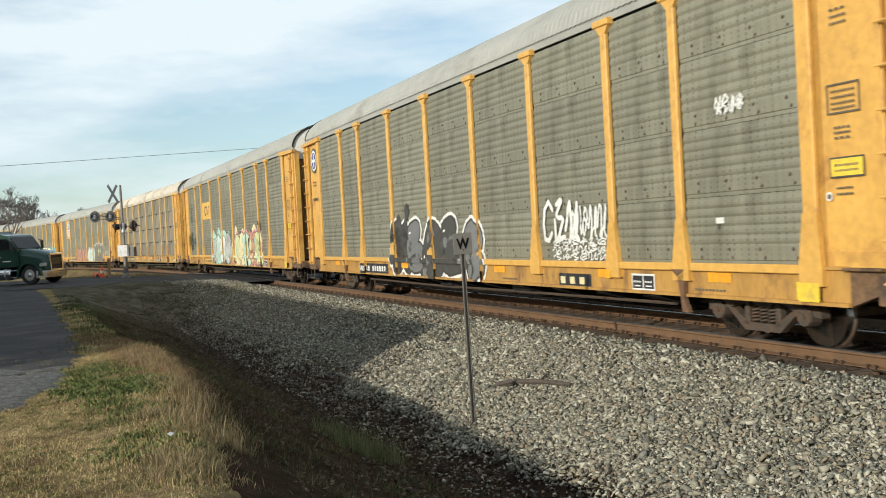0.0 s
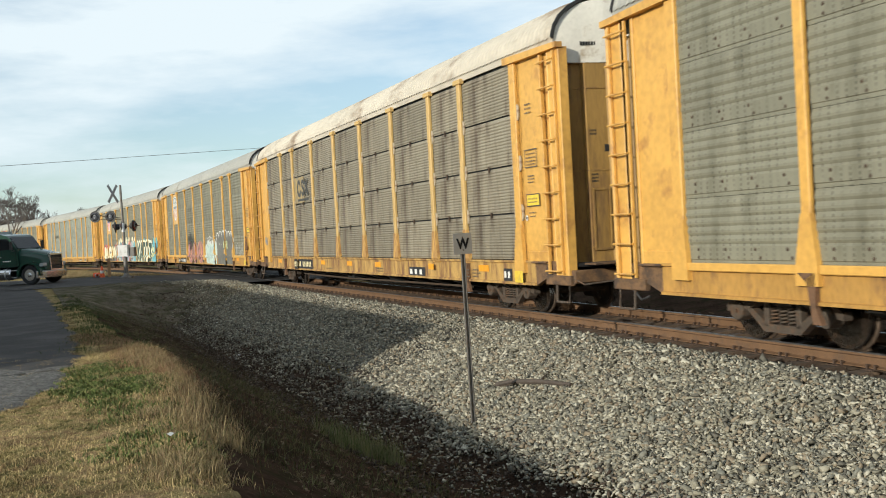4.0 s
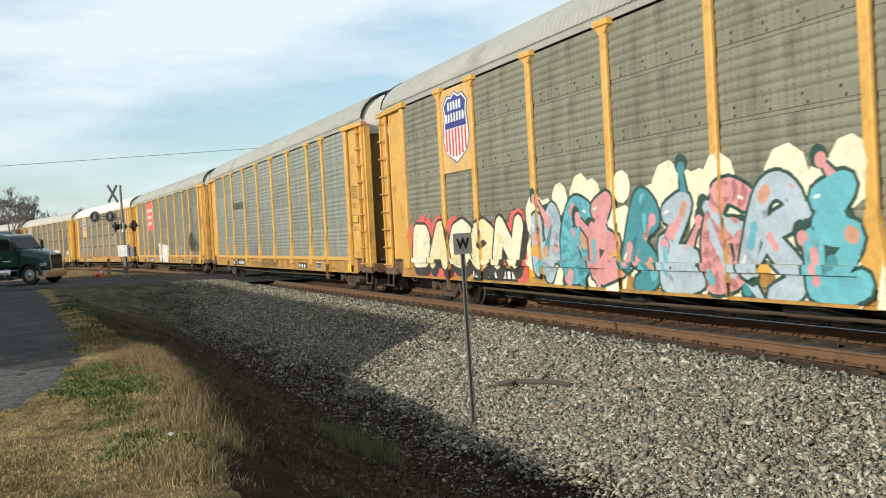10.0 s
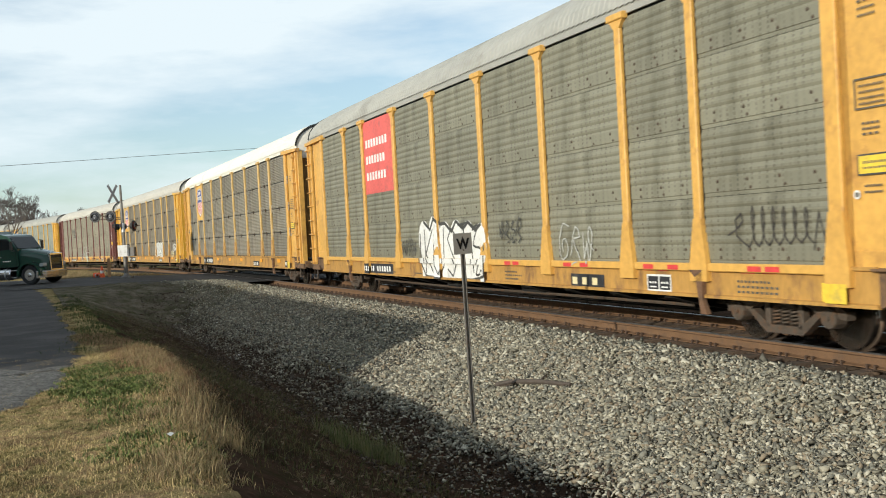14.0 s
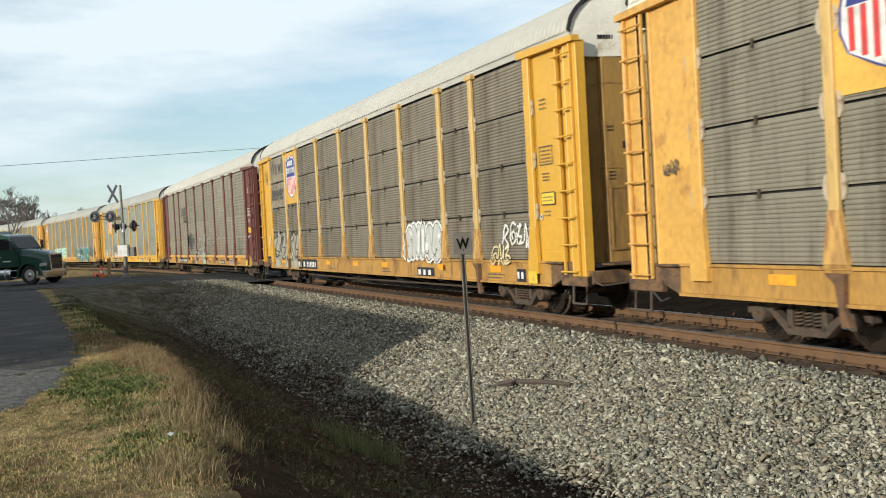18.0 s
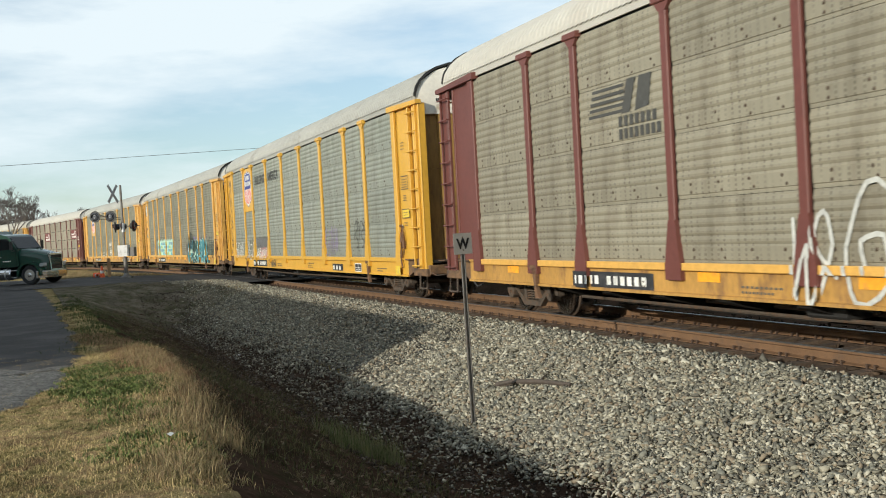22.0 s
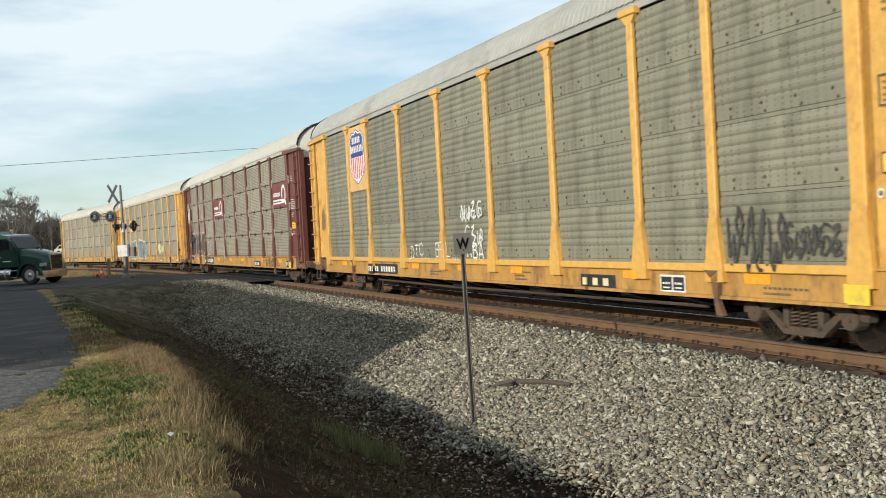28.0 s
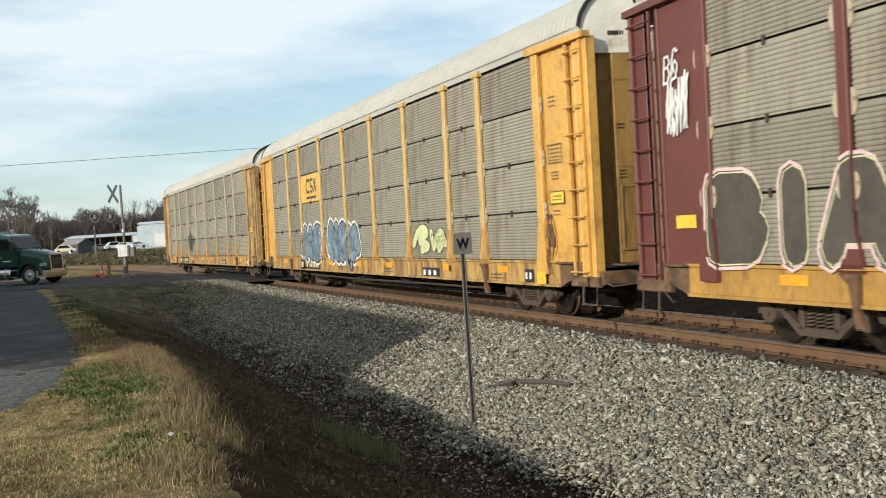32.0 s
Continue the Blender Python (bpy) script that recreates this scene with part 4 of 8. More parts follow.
def invented(rng):
    """A looped shape that is no letter: rounded strokes with hooks and tails."""
    k = rng.randrange(5)
    a, b, c = rng.uniform(0, 0.25), rng.uniform(0.7, 1), rng.uniform(0.35, 0.65)
    if k == 0:
        g = [[(a - 0.2, 0.2), (a + 0.1, b), (0.55, 1), (0.9, 0.75), (0.3, c), (1.0, 0.1), (0.5, -0.1)]]
    elif k == 1:
        g = [[(0, b), (0.2, 0.1), (0.45, c), (0.6, 0), (0.95, 0.6), (0.7, 0.9), (0.55, 0.6), (1.1, 0.3)]]
    elif k == 2:
        g = [[(1, 0.9), (0.4, 1), (0.05, c), (0.3, 0.0), (0.95, 0.15), (0.8, 0.55), (0.35, 0.5), (0.5, 0.25)]]
    elif k == 3:
        g = [[(-0.1, 0.3), (0.15, 1.05), (0.4, c), (0.3, 0.0), (0.7, 0.4), (0.9, 1.0), (0.85, 0.2), (1.15, 0.0)]]
    else:
        g = [[(0.1, 0.9), (0.6, 1.0), (0.15, c), (0.85, c - 0.1), (0.3, 0.0), (1.05, 0.1)], [(0.0, 0.5), (0.1, 0.05)]]
    return [rounded(line, 3) for line in g]


def rounded(pts, n=4):
    """The same line with its corners rounded through the points."""
    if len(pts) < 3:
        return pts
    out = []
    for i in range(len(pts) - 1):
        p0, p1, p2, p3 = pts[max(i - 1, 0)], pts[i], pts[i + 1], pts[min(i + 2, len(pts) - 1)]
        for j in range(n):
            t = j / n
            out.append(tuple(0.5 * (2 * p1[k] + (p2[k] - p0[k]) * t + (2 * p0[k] - 5 * p1[k] + 4 * p2[k] - p3[k]) * t * t + (3 * p1[k] - p0[k] - 3 * p2[k] + p3[k]) * t ** 3) for k in (0, 1)))
    return out + [pts[-1]]


def word_strokes(word, u0, u1, z0, z1, rng, slant, bounce):
    """Strokes of each character, set side by side in the box."""
    out, step, h = [], (u1 - u0) / len(word), z1 - z0
    for i, ch in enumerate(word):
        if ch == " ":
            continue
        dz, k = rng.uniform(-bounce, bounce) * h, 1 + rng.uniform(-bounce, bounce)
        glyph = invented(rng) if ch == "*" else GLYPHS[ch]
        out.append([[(u0 + step * (i + 0.1 + 0.8 * x) + slant * h * (z - 0.5), z0 + dz + h * k * z) for x, z in line] for line in glyph])
    return out


def haze(p, u0, u1, z0, z1, col, rng, n, r):
    """Soft-edged field of overlapping sprayed discs."""
    for i in range(n):
        q = rng.uniform(0.6, 1.0) * r
        p.coat += 0.03
        p.disc(rng.uniform(u0 + q * 0.6, u1 - q * 0.6), rng.uniform(z0 + q * 0.6, z1 - q * 0.6), q, col, n=9)


def piece(car, word, u0, u1, z0, z1, fills, edge, seed, weight=0.24, line=1.3, slant=0.1, bounce=0.06, cloud=None, rim=None, shade=None, accents=(), glints=None, wild=0, base=0, label=""):
    """Fat outlined sprayed characters, each laid over the one before, with drop shade, accents and highlights."""
    rng = random.Random(seed)
    p = Paint(car)
    p.coat = base
    h, step = z1 - z0, (u1 - u0) / len(word)
    w = weight * min(h, step * 1.25)
    if cloud:
        haze(p, u0 - 0.25, u1 + 0.25, z0 - 0.1, z1 + 0.12 * h, cloud, rng, int(9 * len(word)), 0.26 * h)
    letters = word_strokes(word, u0, u1, z0 + w * 0.6, z1 - w * 0.6, rng, slant, bounce)
    p.coat += 0.5
    if rim:
        for g in letters:
            for s in g:
                p.stroke(s, w * line + 0.12 * w + 0.1, rim)
        p.coat += 0.5
    if shade:
        for g in letters:
            for s in g:
                p.stroke([(x + 0.3 * w, z - 0.35 * w) for x, z in s], w * line, shade)
        p.coat += 0.5
    for i, g in enumerate(letters):
        col = fills[i % len(fills)]
        for s in g:
            p.stroke(s, w * line, edge)
        spikes = []
        for _ in range(wild):
            s = rng.choice(g)
            a = rng.choice(s)
            b_ = (a[0] + rng.uniform(-0.7, 0.7) * step, a[1] + rng.choice((-1, 1)) * rng.uniform(0.15, 0.45) * h)
            spikes.append((a, b_))
            p.stroke([a, b_], w * 0.9, edge, 0.35)
        p.coat += 0.4
        for s in g:
            p.stroke(s, w, col)
        for a, b_ in spikes:
            p.stroke([a, (a[0] + 0.88 * (b_[0] - a[0]), a[1] + 0.88 * (b_[1] - a[1]))], w * 0.6, rng.choice(fills), 0.25)
        p.coat += 0.4
        for acc in accents:
            s = rng.choice(g)
            k = rng.randrange(len(s) - 1)
            (x0, q0), (x1, q1) = s[k], s[k + 1]
            t0, t1 = rng.uniform(0, 0.3), rng.uniform(0.55, 1.0)
            p.stroke([(x0 + (x1 - x0) * t0, q0 + (q1 - q0) * t0), (x0 + (x1 - x0) * t1, q0 + (q1 - q0) * t1)], w * rng.uniform(0.35, 0.7), acc, 0.6)
        p.coat += 0.4
        if glints:
            s = g[0]
            (x0, q0), (x1, q1) = s[0], s[1]
            p.stroke([(x0 - 0.22 * w, q0 * 0.8 + q1 * 0.2), (x0 * 0.45 + x1 * 0.55 - 0.22 * w, q0 * 0.45 + q1 * 0.55)], w * 0.12, glints)
    return p.done(car, "spray_paint", label)


def scrawl(car, word, u0, u1, z0, z1, col, seed, weight=0.035, slant=0.12, bounce=0.1, base=14, label=""):
    """A hand-written tag in one thin line width."""
    rng = random.Random(seed)
    p = Paint(car)
    p.coat = base
    for g in word_strokes(word, u0, u1, z0, z1, rng, slant, bounce):
        for s in g:
            p.stroke([(x + rng.uniform(-0.02, 0.02), z + rng.uniform(-0.02, 0.02)) for x, z in s], weight, col)
    return p.done(car, "spray_paint", label)


def bubble(car, u0, u1, z0, z1, fill, edge, seed, width=0.07, base=2, label=""):
    """A sprayed field with a lobed top outline."""
    rng = random.Random(seed)
    p = Paint(car)
    p.coat = base
    n = max(3, int((u1 - u0) / 0.62))
    lobes = [(u0 + (u1 - u0) * (i + 0.5) / n, z1 - 0.36 + rng.uniform(-0.22, 0.1) * (z1 - z0), rng.uniform(0.36, 0.5)) for i in range(n)]
    for x, z, r in lobes:
        p.disc(x, z, r * 0.85 + width, edge, r + width, 16)
    p.coat += 0.5
    for x, z, r in lobes:
        p.disc(x, z, r * 0.85, fill, r, 16)
    p.coat += 0.3
    p.rect(u0 + 0.12, u1 - 0.12, z0, z1 - 0.55, fill)
    return p, lobes


def rings(car, u0, u1, z0, z1, label):
    """Three upright ovals of pink and black, ringed one inside the other."""
    p = Paint(car)
    n = 3
    w = (u1 - u0) / n
    rng = random.Random(8)
    haze(p, u0 - 0.3, u1 + 0.2, z0, z1 - 0.1, "umber", rng, 18, 0.3)
    zc, rz = (z0 + z1) / 2, (z1 - z0) / 2
    for i in range(n):
        x = u0 + w * (i + 0.5)
        for col, k in (("cream", 1.06), ("salmon", 1.0), ("black", 0.84), ("pink", 0.7), ("umber", 0.5), ("salmon", 0.3)):
            p.coat += 0.4
            p.disc(x + 0.12 * w * (1 - k), zc, w * 0.54 * k, col, rz * (1 - 0.3 * (1 - k)), 18)
        p.coat += 0.4
        p.stroke([(x - 0.1, zc + rz * 0.7), (x + 0.05, zc), (x - 0.12, zc - rz * 0.6)], 0.07, "black")
        p.stroke([(x + 0.18 * w, zc + rz * 0.6), (x + 0.24 * w, zc - 0.1), (x + 0.1 * w, zc - rz * 0.8)], 0.05, "fade_red")
    return p.done(car, "spray_paint", label)


def shield_board(car, board, u0=-8.84, u1=-7.12, z0=3.06, z1=4.94, pale=False):
    """Board in one bay with a striped shield; its lettering is left as plain bars."""
    b = Build()
    b.box(u0, u1, -SIDE - 0.034, -SIDE - 0.024, z0, z1)
    ob = part("emblem_board", b, car, board, "painted board with a blue, red and white shield")
    p = Paint()
    c, w = (u0 + u1) / 2, (u1 - u0) * 0.375
    top, bot, mid = z1 - 0.2, z0 + 0.3, z0 + 0.98
    blue, red = ("slate", "salmon") if pale else ("blue", "red")

    def outline(k, col_top, col_low):
        ww, e = w * k, 0.05 * (k - 1) * 8
        p.put([(c - ww, top - 0.17), (c - ww * 0.62, top - 0.02 + e), (c - ww * 0.3, top - 0.05 + e), (c, top + 0.05 + e), (c, mid), (c - ww, mid), (c - ww * 0.88, mid + 0.28)], col_top, 0.012)
        p.put([(c + ww, top - 0.17), (c + ww * 0.88, mid + 0.28), (c + ww, mid), (c, mid), (c, top + 0.05 + e), (c + ww * 0.3, top - 0.05 + e), (c + ww * 0.62, top - 0.02 + e)], col_top, 0.012)
        p.put([(c - ww, mid), (c + ww, mid), (c + ww * 1.02, mid - 0.28), (c + ww * 0.86, bot + 0.16), (c + ww * 0.3, bot + 0.03 - e), (c, bot - 0.05 - e), (c - ww * 0.3, bot + 0.03 - e), (c - ww * 0.86, bot + 0.16), (c - ww * 1.02, mid - 0.28)], col_low, 0.012)

    outline(1.17, blue, blue)
    p.coat += 1
    outline(1.1, "white", "white")
    p.coat += 1
    outline(1.0, blue, "white")
    p.coat += 1
    for i in range(7):
        x = c + w * (i - 3) * 0.29
        e = abs(x - c) / w
        p.put([(x - w * 0.075, mid - 0.015), (x + w * 0.075, mid - 0.015), (x + w * 0.075, bot + 0.03 + 0.19 * e * e), (x - w * 0.075, bot + 0.03 + 0.19 * e * e)], red, 0.012)
    for z, k in ((mid + 0.40, 5), (mid + 0.14, 7)):
        x0, x1 = c - w * 0.13 * k, c + w * 0.13 * k
        q = (x1 - x0) / k
        for i in range(k):
            p.put([(x0 + q * i, z), (x0 + q * (i + 0.6), z), (x0 + q * (i + 0.6), z + 0.19), (x0 + q * i, z + 0.19)], "white", 0.012)
    p.done(ob, "shield")


def bars(p, u0, u1, z0, z1, n, col, rng=None):
    """A line of writing as plain bars."""
    w = (u1 - u0) / n
    for i in range(n):
        p.put([(u0 + w * i, z0), (u0 + w * (i + 0.66), z0), (u0 + w * (i + 0.66), z1), (u0 + w * i, z1)], col)


def data_panel(car, u0, u1, z0=0.66, z1=1.0, n=(4, 6), ground="black", col="white"):
    p = Paint()
    p.rect(u0, u1, z0, z1, ground)
    p.coat = 1
    h = z1 - z0
    w = (u1 - u0) * 0.9 / (sum(n) + 0.9 * (len(n) - 1))
    x = u0 + (u1 - u0) * 0.05
    for k in n:
        for q in range(k):
            p.rect(x + w * q, x + w * (q + (0.62 if sum(n) > 3 else 0.5)), z0 + 0.24 * h, z1 - 0.24 * h, col)
        x += w * (k + 0.9)
    return p.done(car, "data_panel", "dark stencil panel with pale bars of writing")


def boxed_notice(car, u0, u1, z0, z1):
    """Two black squares in white frames, side by side, on the sill."""
    p = Paint()
    p.rect(u0, u1, z0, z1, "white")
    p.coat = 1
    m = (u0 + u1) / 2
    for a, b in ((u0 + 0.03, m - 0.015), (m + 0.015, u1 - 0.03)):
        p.rect(a, b, z0 + 0.07, z1 - 0.03, "black")
    p.coat = 2
    for a, b in ((u0 + 0.03, m - 0.015), (m + 0.015, u1 - 0.03)):
        bars(p, a + 0.04, b - 0.03, z0 + 0.16, z0 + 0.19, 3, "white")
        p.rect(a + 0.05, b - 0.06, z0 + 0.1, z0 + 0.12, "white")
    p.done(car, "data_panel", "two black notice squares in white frames")


def stencils(car, col, seed, brown=False):
    """Small stencilled notes on the end sheet, the ladder plate and the sill."""
    rng = random.Random(seed)
    p = Paint()
    for x0, x1, z0, z1 in ((11.95, 12.47, 2.87, 2.89), (11.95, 12.47, 3.2, 3.22), (11.95, 11.97, 2.87, 3.22), (12.45, 12.47, 2.87, 3.22)):
        p.rect(x0, x1, z0, z1, col)
    for z in (3.12, 3.05, 2.98, 2.92):
        bars(p, 12.02, 12.40, z, z + 0.025, 8, col)
    for z, n in ((4.06, 3), (3.98, 6), (3.90, 5), (2.7, 4), (2.64, 6), (2.58, 3), (2.0, 6), (1.93, 7)):
        bars(p, 12.05, 12.32, z, z + 0.026, n, col)
    for z, n in ((2.06, 5), (2.0, 6), (1.94, 5), (1.88, 6)):
        bars(p, 13.12, 13.42, z, z + 0.03, n, col)
    p.disc(11.93, 1.92, 0.055, "white")
    p.coat = 1
    p.disc(11.93, 1.92, 0.032, col)
    for u in (-5.6, -2.9, 2.2, 9.4):
        x = u + rng.uniform(-0.5, 0.5)
        for r in range(rng.choice((1, 2, 3))):
            bars(p, x, x + rng.uniform(0.45, 0.9), 0.72 + 0.07 * r, 0.75 + 0.07 * r, 9, "dull")
    p.done(car, "stencil")["kind"] = "stuff"
    p = Paint()
    p.coat = 1
    p.rect(11.96, 12.5, 2.13, 2.37, "soot" if not brown else "orange")
    p.coat = 2
    p.rect(11.98, 12.48, 2.15, 2.35, "label")
    p.coat = 3
    bars(p, 12.04, 12.42, 2.26, 2.29, 8, "dull")
    bars(p, 12.04, 12.42, 2.2, 2.225, 9, "dull")
    p.done(car, "sticker", "yellow warning sticker with a dark border")


def sticker(car, u0, u1, z0, z1, col, name="sticker", label=""):
    p = Paint()
    p.coat = 2
    p.rect(u0, u1, z0, z1, col)
    p.done(car, name, label)


def lettering(car, text, u0, u1, z0, col, label, tall=1.0):
    """Readable painted words in the built-in font."""
    cu = bpy.data.curves.new("lettering", "FONT")
    cu.body, cu.offset = text, 0.02
    tmp = bpy.data.objects.new("lettering", cu)
    scene.collection.objects.link(tmp)
    bpy.context.view_layer.update()
    me = bpy.data.meshes.new_from_object(tmp)
    bpy.data.objects.remove(tmp)
    xs = [v.co.x for v in me.vertices]
    k = (u1 - u0) / (max(xs) - min(xs))
    me.transform(Matrix.Translation((u0 - min(xs) * k, -SIDE - 0.034, z0)) @ Matrix.Rotation(math.pi / 2, 4, "X") @ Matrix.Diagonal((k, k * tall, k, 1)))
    me.materials.clear()
    me.materials.append(C[col])
    part("lettering", me, car, label=label)


for _i, _car in enumerate(CARS):
    stencils(_car, "white" if CAR_LIST[_i][1] == "brown" else "dull", _i, CAR_LIST[_i][1] == "brown")
    sticker(_car, 11.3, 11.78, 0.67, 0.9, "label", "sticker", "yellow sticker at the end of the sill")
    data_panel(_car, 5.05, 6.2, 0.65, 0.89, (3,), "black", "white" if _i % 3 else "cream")
    if CAR_LIST[_i][0] == 1:
        boxed_notice(_car, 7.5, 8.15, 0.63, 0.93)
    else:
        data_panel(_car, 10.75, 11.15, 0.68, 0.93, (2,))
    if CAR_LIST[_i][0] == 2 or _i in (0, 3, 9, 11, 12):
        for u in (-10.2, -3.7, -0.6, 2.2, 6.45, 9.5):
            sticker(_car, u, u + 0.52, 0.85, 0.985, "orange", "reflector", "orange reflector strip")
    if _i != 1:
        data_panel(_car, -7.45, -4.85, 0.66, 0.94 if CAR_LIST[_i][0] == 1 else 1.01, (4, 6), "black", "cream" if _i in (2, 14, 15) else "white")

c0, c1, c2, c3, c4, c5, c6, c7, c8, c9, c10, c11, c12, c13, c14, c15 = CARS
piece(c0, "*****", -4.3, 1.65, 0.68, 2.05, ("soot", "grey", "soot"), "umber", 11, 0.32, 1.25, rim="white", wild=2, glints="white", label="grey and black sprayed shapes with a white rim")
scrawl(c0, "C**", 4.5, 5.9, 1.5, 2.2, "white", 3, 0.085)
scrawl(c0, "****", 5.6, 6.85, 1.55, 2.05, "white", 31, 0.05)
for _k in range(3):
    scrawl(c0, "******", 4.9, 6.8, 1.14 + 0.13 * _k, 1.25 + 0.13 * _k, "white", 30 + _k, 0.026)
scrawl(c0, "****", 9.85, 10.45, 3.16, 3.38, "white", 4, 0.03)
sticker(c0, 9.74, 9.92, 1.66, 1.74, "white", "paper_scrap")
sticker(c0, 9.77, 9.82, 1.58, 1.66, "soot", "paper_scrap")


def round_emblem(car, outer, inner, label):
    p = Paint()
    for r, col in ((0.42, outer), (0.35, "white"), (0.28, inner)):
        p.disc(-12.3, 4.35, r, col, n=20)
        p.coat += 1
    p.rect(-12.35, -12.25, 4.12, 4.58, "white")
    p.rect(-12.52, -12.08, 4.3, 4.4, "white")
    p.coat += 1
    bars(p, -12.6, -12.0, 3.0, 3.1, 9, "soot")
    for z in (3.6, 3.5):
        bars(p, -12.55, -12.1, z, z + 0.045, 6, "dull")
    p.done(car, "emblem", label)


round_emblem(c0, "green", "blue", "round green, white and blue emblem")

p = Paint()
p.rect(-6.93, -4.32, 3.05, 3.95, "board")
p.coat = 1
p.stroke([(-5.75, 3.7), (-6.05, 3.72), (-6.2, 3.5), (-6.1, 3.3), (-5.75, 3.3), (-5.62, 3.7), (-5.45, 3.68), (-5.25, 3.32), (-5.1, 3.34), (-5.0, 3.7), (-4.85, 3.7)], 0.1, "soot")
p.done(c1, "emblem_board", "yellow board with a dark bent line emblem")
piece(c1, "****", -4.3, 0.5, 0.64, 2.2, ("silver", "mint", "white"), "soot", 21, 0.34, 1.16, cloud="mint", wild=2, glints="white", accents=("white",), label="pale silver and mint sprayed shapes")
_p = Paint()
haze(_p, -0.2, 1.2, 0.66, 1.7, "pink", random.Random(5), 9, 0.16)
_p.done(c1, "spray_paint", "faint pink overspray")
piece(c1, "*****", 1.6, 7.3, 0.62, 2.2, ("lime_pale", "cream", "mint", "salmon", "lime_pale"), "umber", 22, 0.42, 1.14, cloud="cream", rim="pink", wild=1, accents=("mint", "cream", "lime_pale"), label="lime, cream and salmon sprayed shapes")
data_panel(c1, -6.8, -4.6, 0.68, 0.92, (3, 6), "board", "soot")
for u_ in (4.2, 7.03, 8.93):
    sticker(c1, u_ - 0.06, u_ + 0.06, 1.12, 1.62, "orange", "reflector", "upright orange reflector strip")

p = Paint()
p.rect(-6.93, -5.5, 3.02, 3.93, M["faded_board"])
p.coat = 1
for _w, _line in ((0.15, ((-6.02, 3.66), (-6.12, 3.76), (-6.3, 3.76), (-6.42, 3.62), (-6.42, 3.42), (-6.28, 3.3), (-6.1, 3.3), (-6.0, 3.4))),
                  (0.13, ((-5.52, 3.7), (-5.62, 3.77), (-5.78, 3.74), (-5.78, 3.6), (-5.56, 3.48), (-5.54, 3.36), (-5.66, 3.29), (-5.82, 3.36))),
                  (0.15, ((-5.36, 3.78), (-4.98, 3.3))), (0.12, ((-4.98, 3.78), (-5.36, 3.3)))):
    p.stroke(list(_line), _w, "soot")
p.rect(-6.45, -4.92, 3.08, 3.16, "soot")
p.done(c2, "emblem_board", "worn yellow patch with a blurred black emblem")
scrawl(c2, "****", -12.45, -12.0, 1.6, 1.85, "slate", 23, 0.03)

shield_board(c3, C["fade_yellow"], pale=True)
rings(c3, -4.0, 0.95, 0.66, 1.92, "pink and black rings of spray paint")
p, _l = bubble(c3, 1.65, 4.75, 0.62, 1.95, "mint_pale", "white", 31, 0.05)
p.coat += 1
for g in word_strokes("*****", 1.9, 4.5, 0.75, 1.6, random.Random(36), 0.1, 0.1):
    for s_ in g:
        p.stroke(s_, 0.035, "slate")
p.done(c3, "spray_paint", "pale mint sprayed block with thin lines")
scrawl(c3, "*******", 2.2, 4.5, 1.75, 2.1, "white", 32, 0.035)
p, _l = bubble(c3, 4.85, 8.95, 0.62, 2.2, M["wash"], "white", 33, 0.06)
p.coat += 1
for x_, z_, r_ in _l[::2]:
    p.stroke([(x_ + 0.3, z_), (x_ + 0.35, z_ - 0.5), (x_ + 0.45, 1.0)], 0.05, "grey")
p.done(c3, "spray_paint", "grey lobed spray paint with a white outline")
scrawl(c3, "**", 6.9, 7.6, 1.5, 1.8, "lime_pale", 37, 0.09)
scrawl(c3, "******", 9.5, 11.2, 1.15, 1.65, "silver", 34, 0.03)
scrawl(c3, "***", -12.6, -11.95, 1.95, 2.15, "soot", 47, 0.03)
scrawl(c3, "**", -12.5, -12.05, 1.6, 1.9, "soot", 48, 0.04)
scrawl(c3, "**", -12.5, -12.05, 1.2, 1.5, "soot", 49, 0.04)

shield_board(c4, C["fade_yellow"])
_p = Paint(c4)
haze(_p, -11.5, -4.6, 0.66, 2.1, "fade_red", random.Random(6), 46, 0.32)
_p.done(c4, "spray_paint", "red sprayed field behind the letters")
piece(c4, "BACON", -11.25, -4.9, 0.84, 2.02, ("cream_pale", "cream"), "umber", 41, 0.36, 1.3, slant=0.2, shade="umber", accents=("cream",), glints="white", base=4, label="cream sprayed letters with a dark edge")
piece(c4, "********", -4.3, 4.2, 0.64, 2.3, ("slate_pale", "cyan", "pink", "teal", "slate_pale", "pink"), "green", 42, 0.26, 1.3, cloud="cream_pale", wild=5, accents=("pink", "salmon", "cyan"), glints="white", label="tangled blue, pink and white sprayed shapes")
_p = Paint(c4)
haze(_p, 4.5, 12.3, 0.66, 2.32, "cyan", random.Random(7), 95, 0.36)
_p.coat += 0.5
_p.rect(4.9, 11.9, 0.64, 1.9, "cyan")
_p.done(c4, "spray_paint", "cyan sprayed field behind the letters")
piece(c4, "KAnT3", 4.6, 10.3, 0.5, 2.2, ("green",), "cream_pale", 43, 0.25, 1.95, slant=0.3, bounce=0.04, accents=("green",), wild=1, base=5, label="dark green sprayed letters edged in cream")
piece(c4, "HSL", 10.35, 11.4, 1.36, 1.76, ("lime_pale",), "umber", 45, 0.34, 1.4, base=12)
piece(c4, "2010", 10.35, 11.35, 0.98, 1.32, ("lime_pale",), "umber", 46, 0.34, 1.4, base=12)
for u_ in (-10.9, -8.2, -4.6, 0.4, 5.2, 8.0, 10.6):
    sticker(c4, u_, u_ + 0.55, 0.8, 0.94, "orange", "reflector", "orange reflector strip")

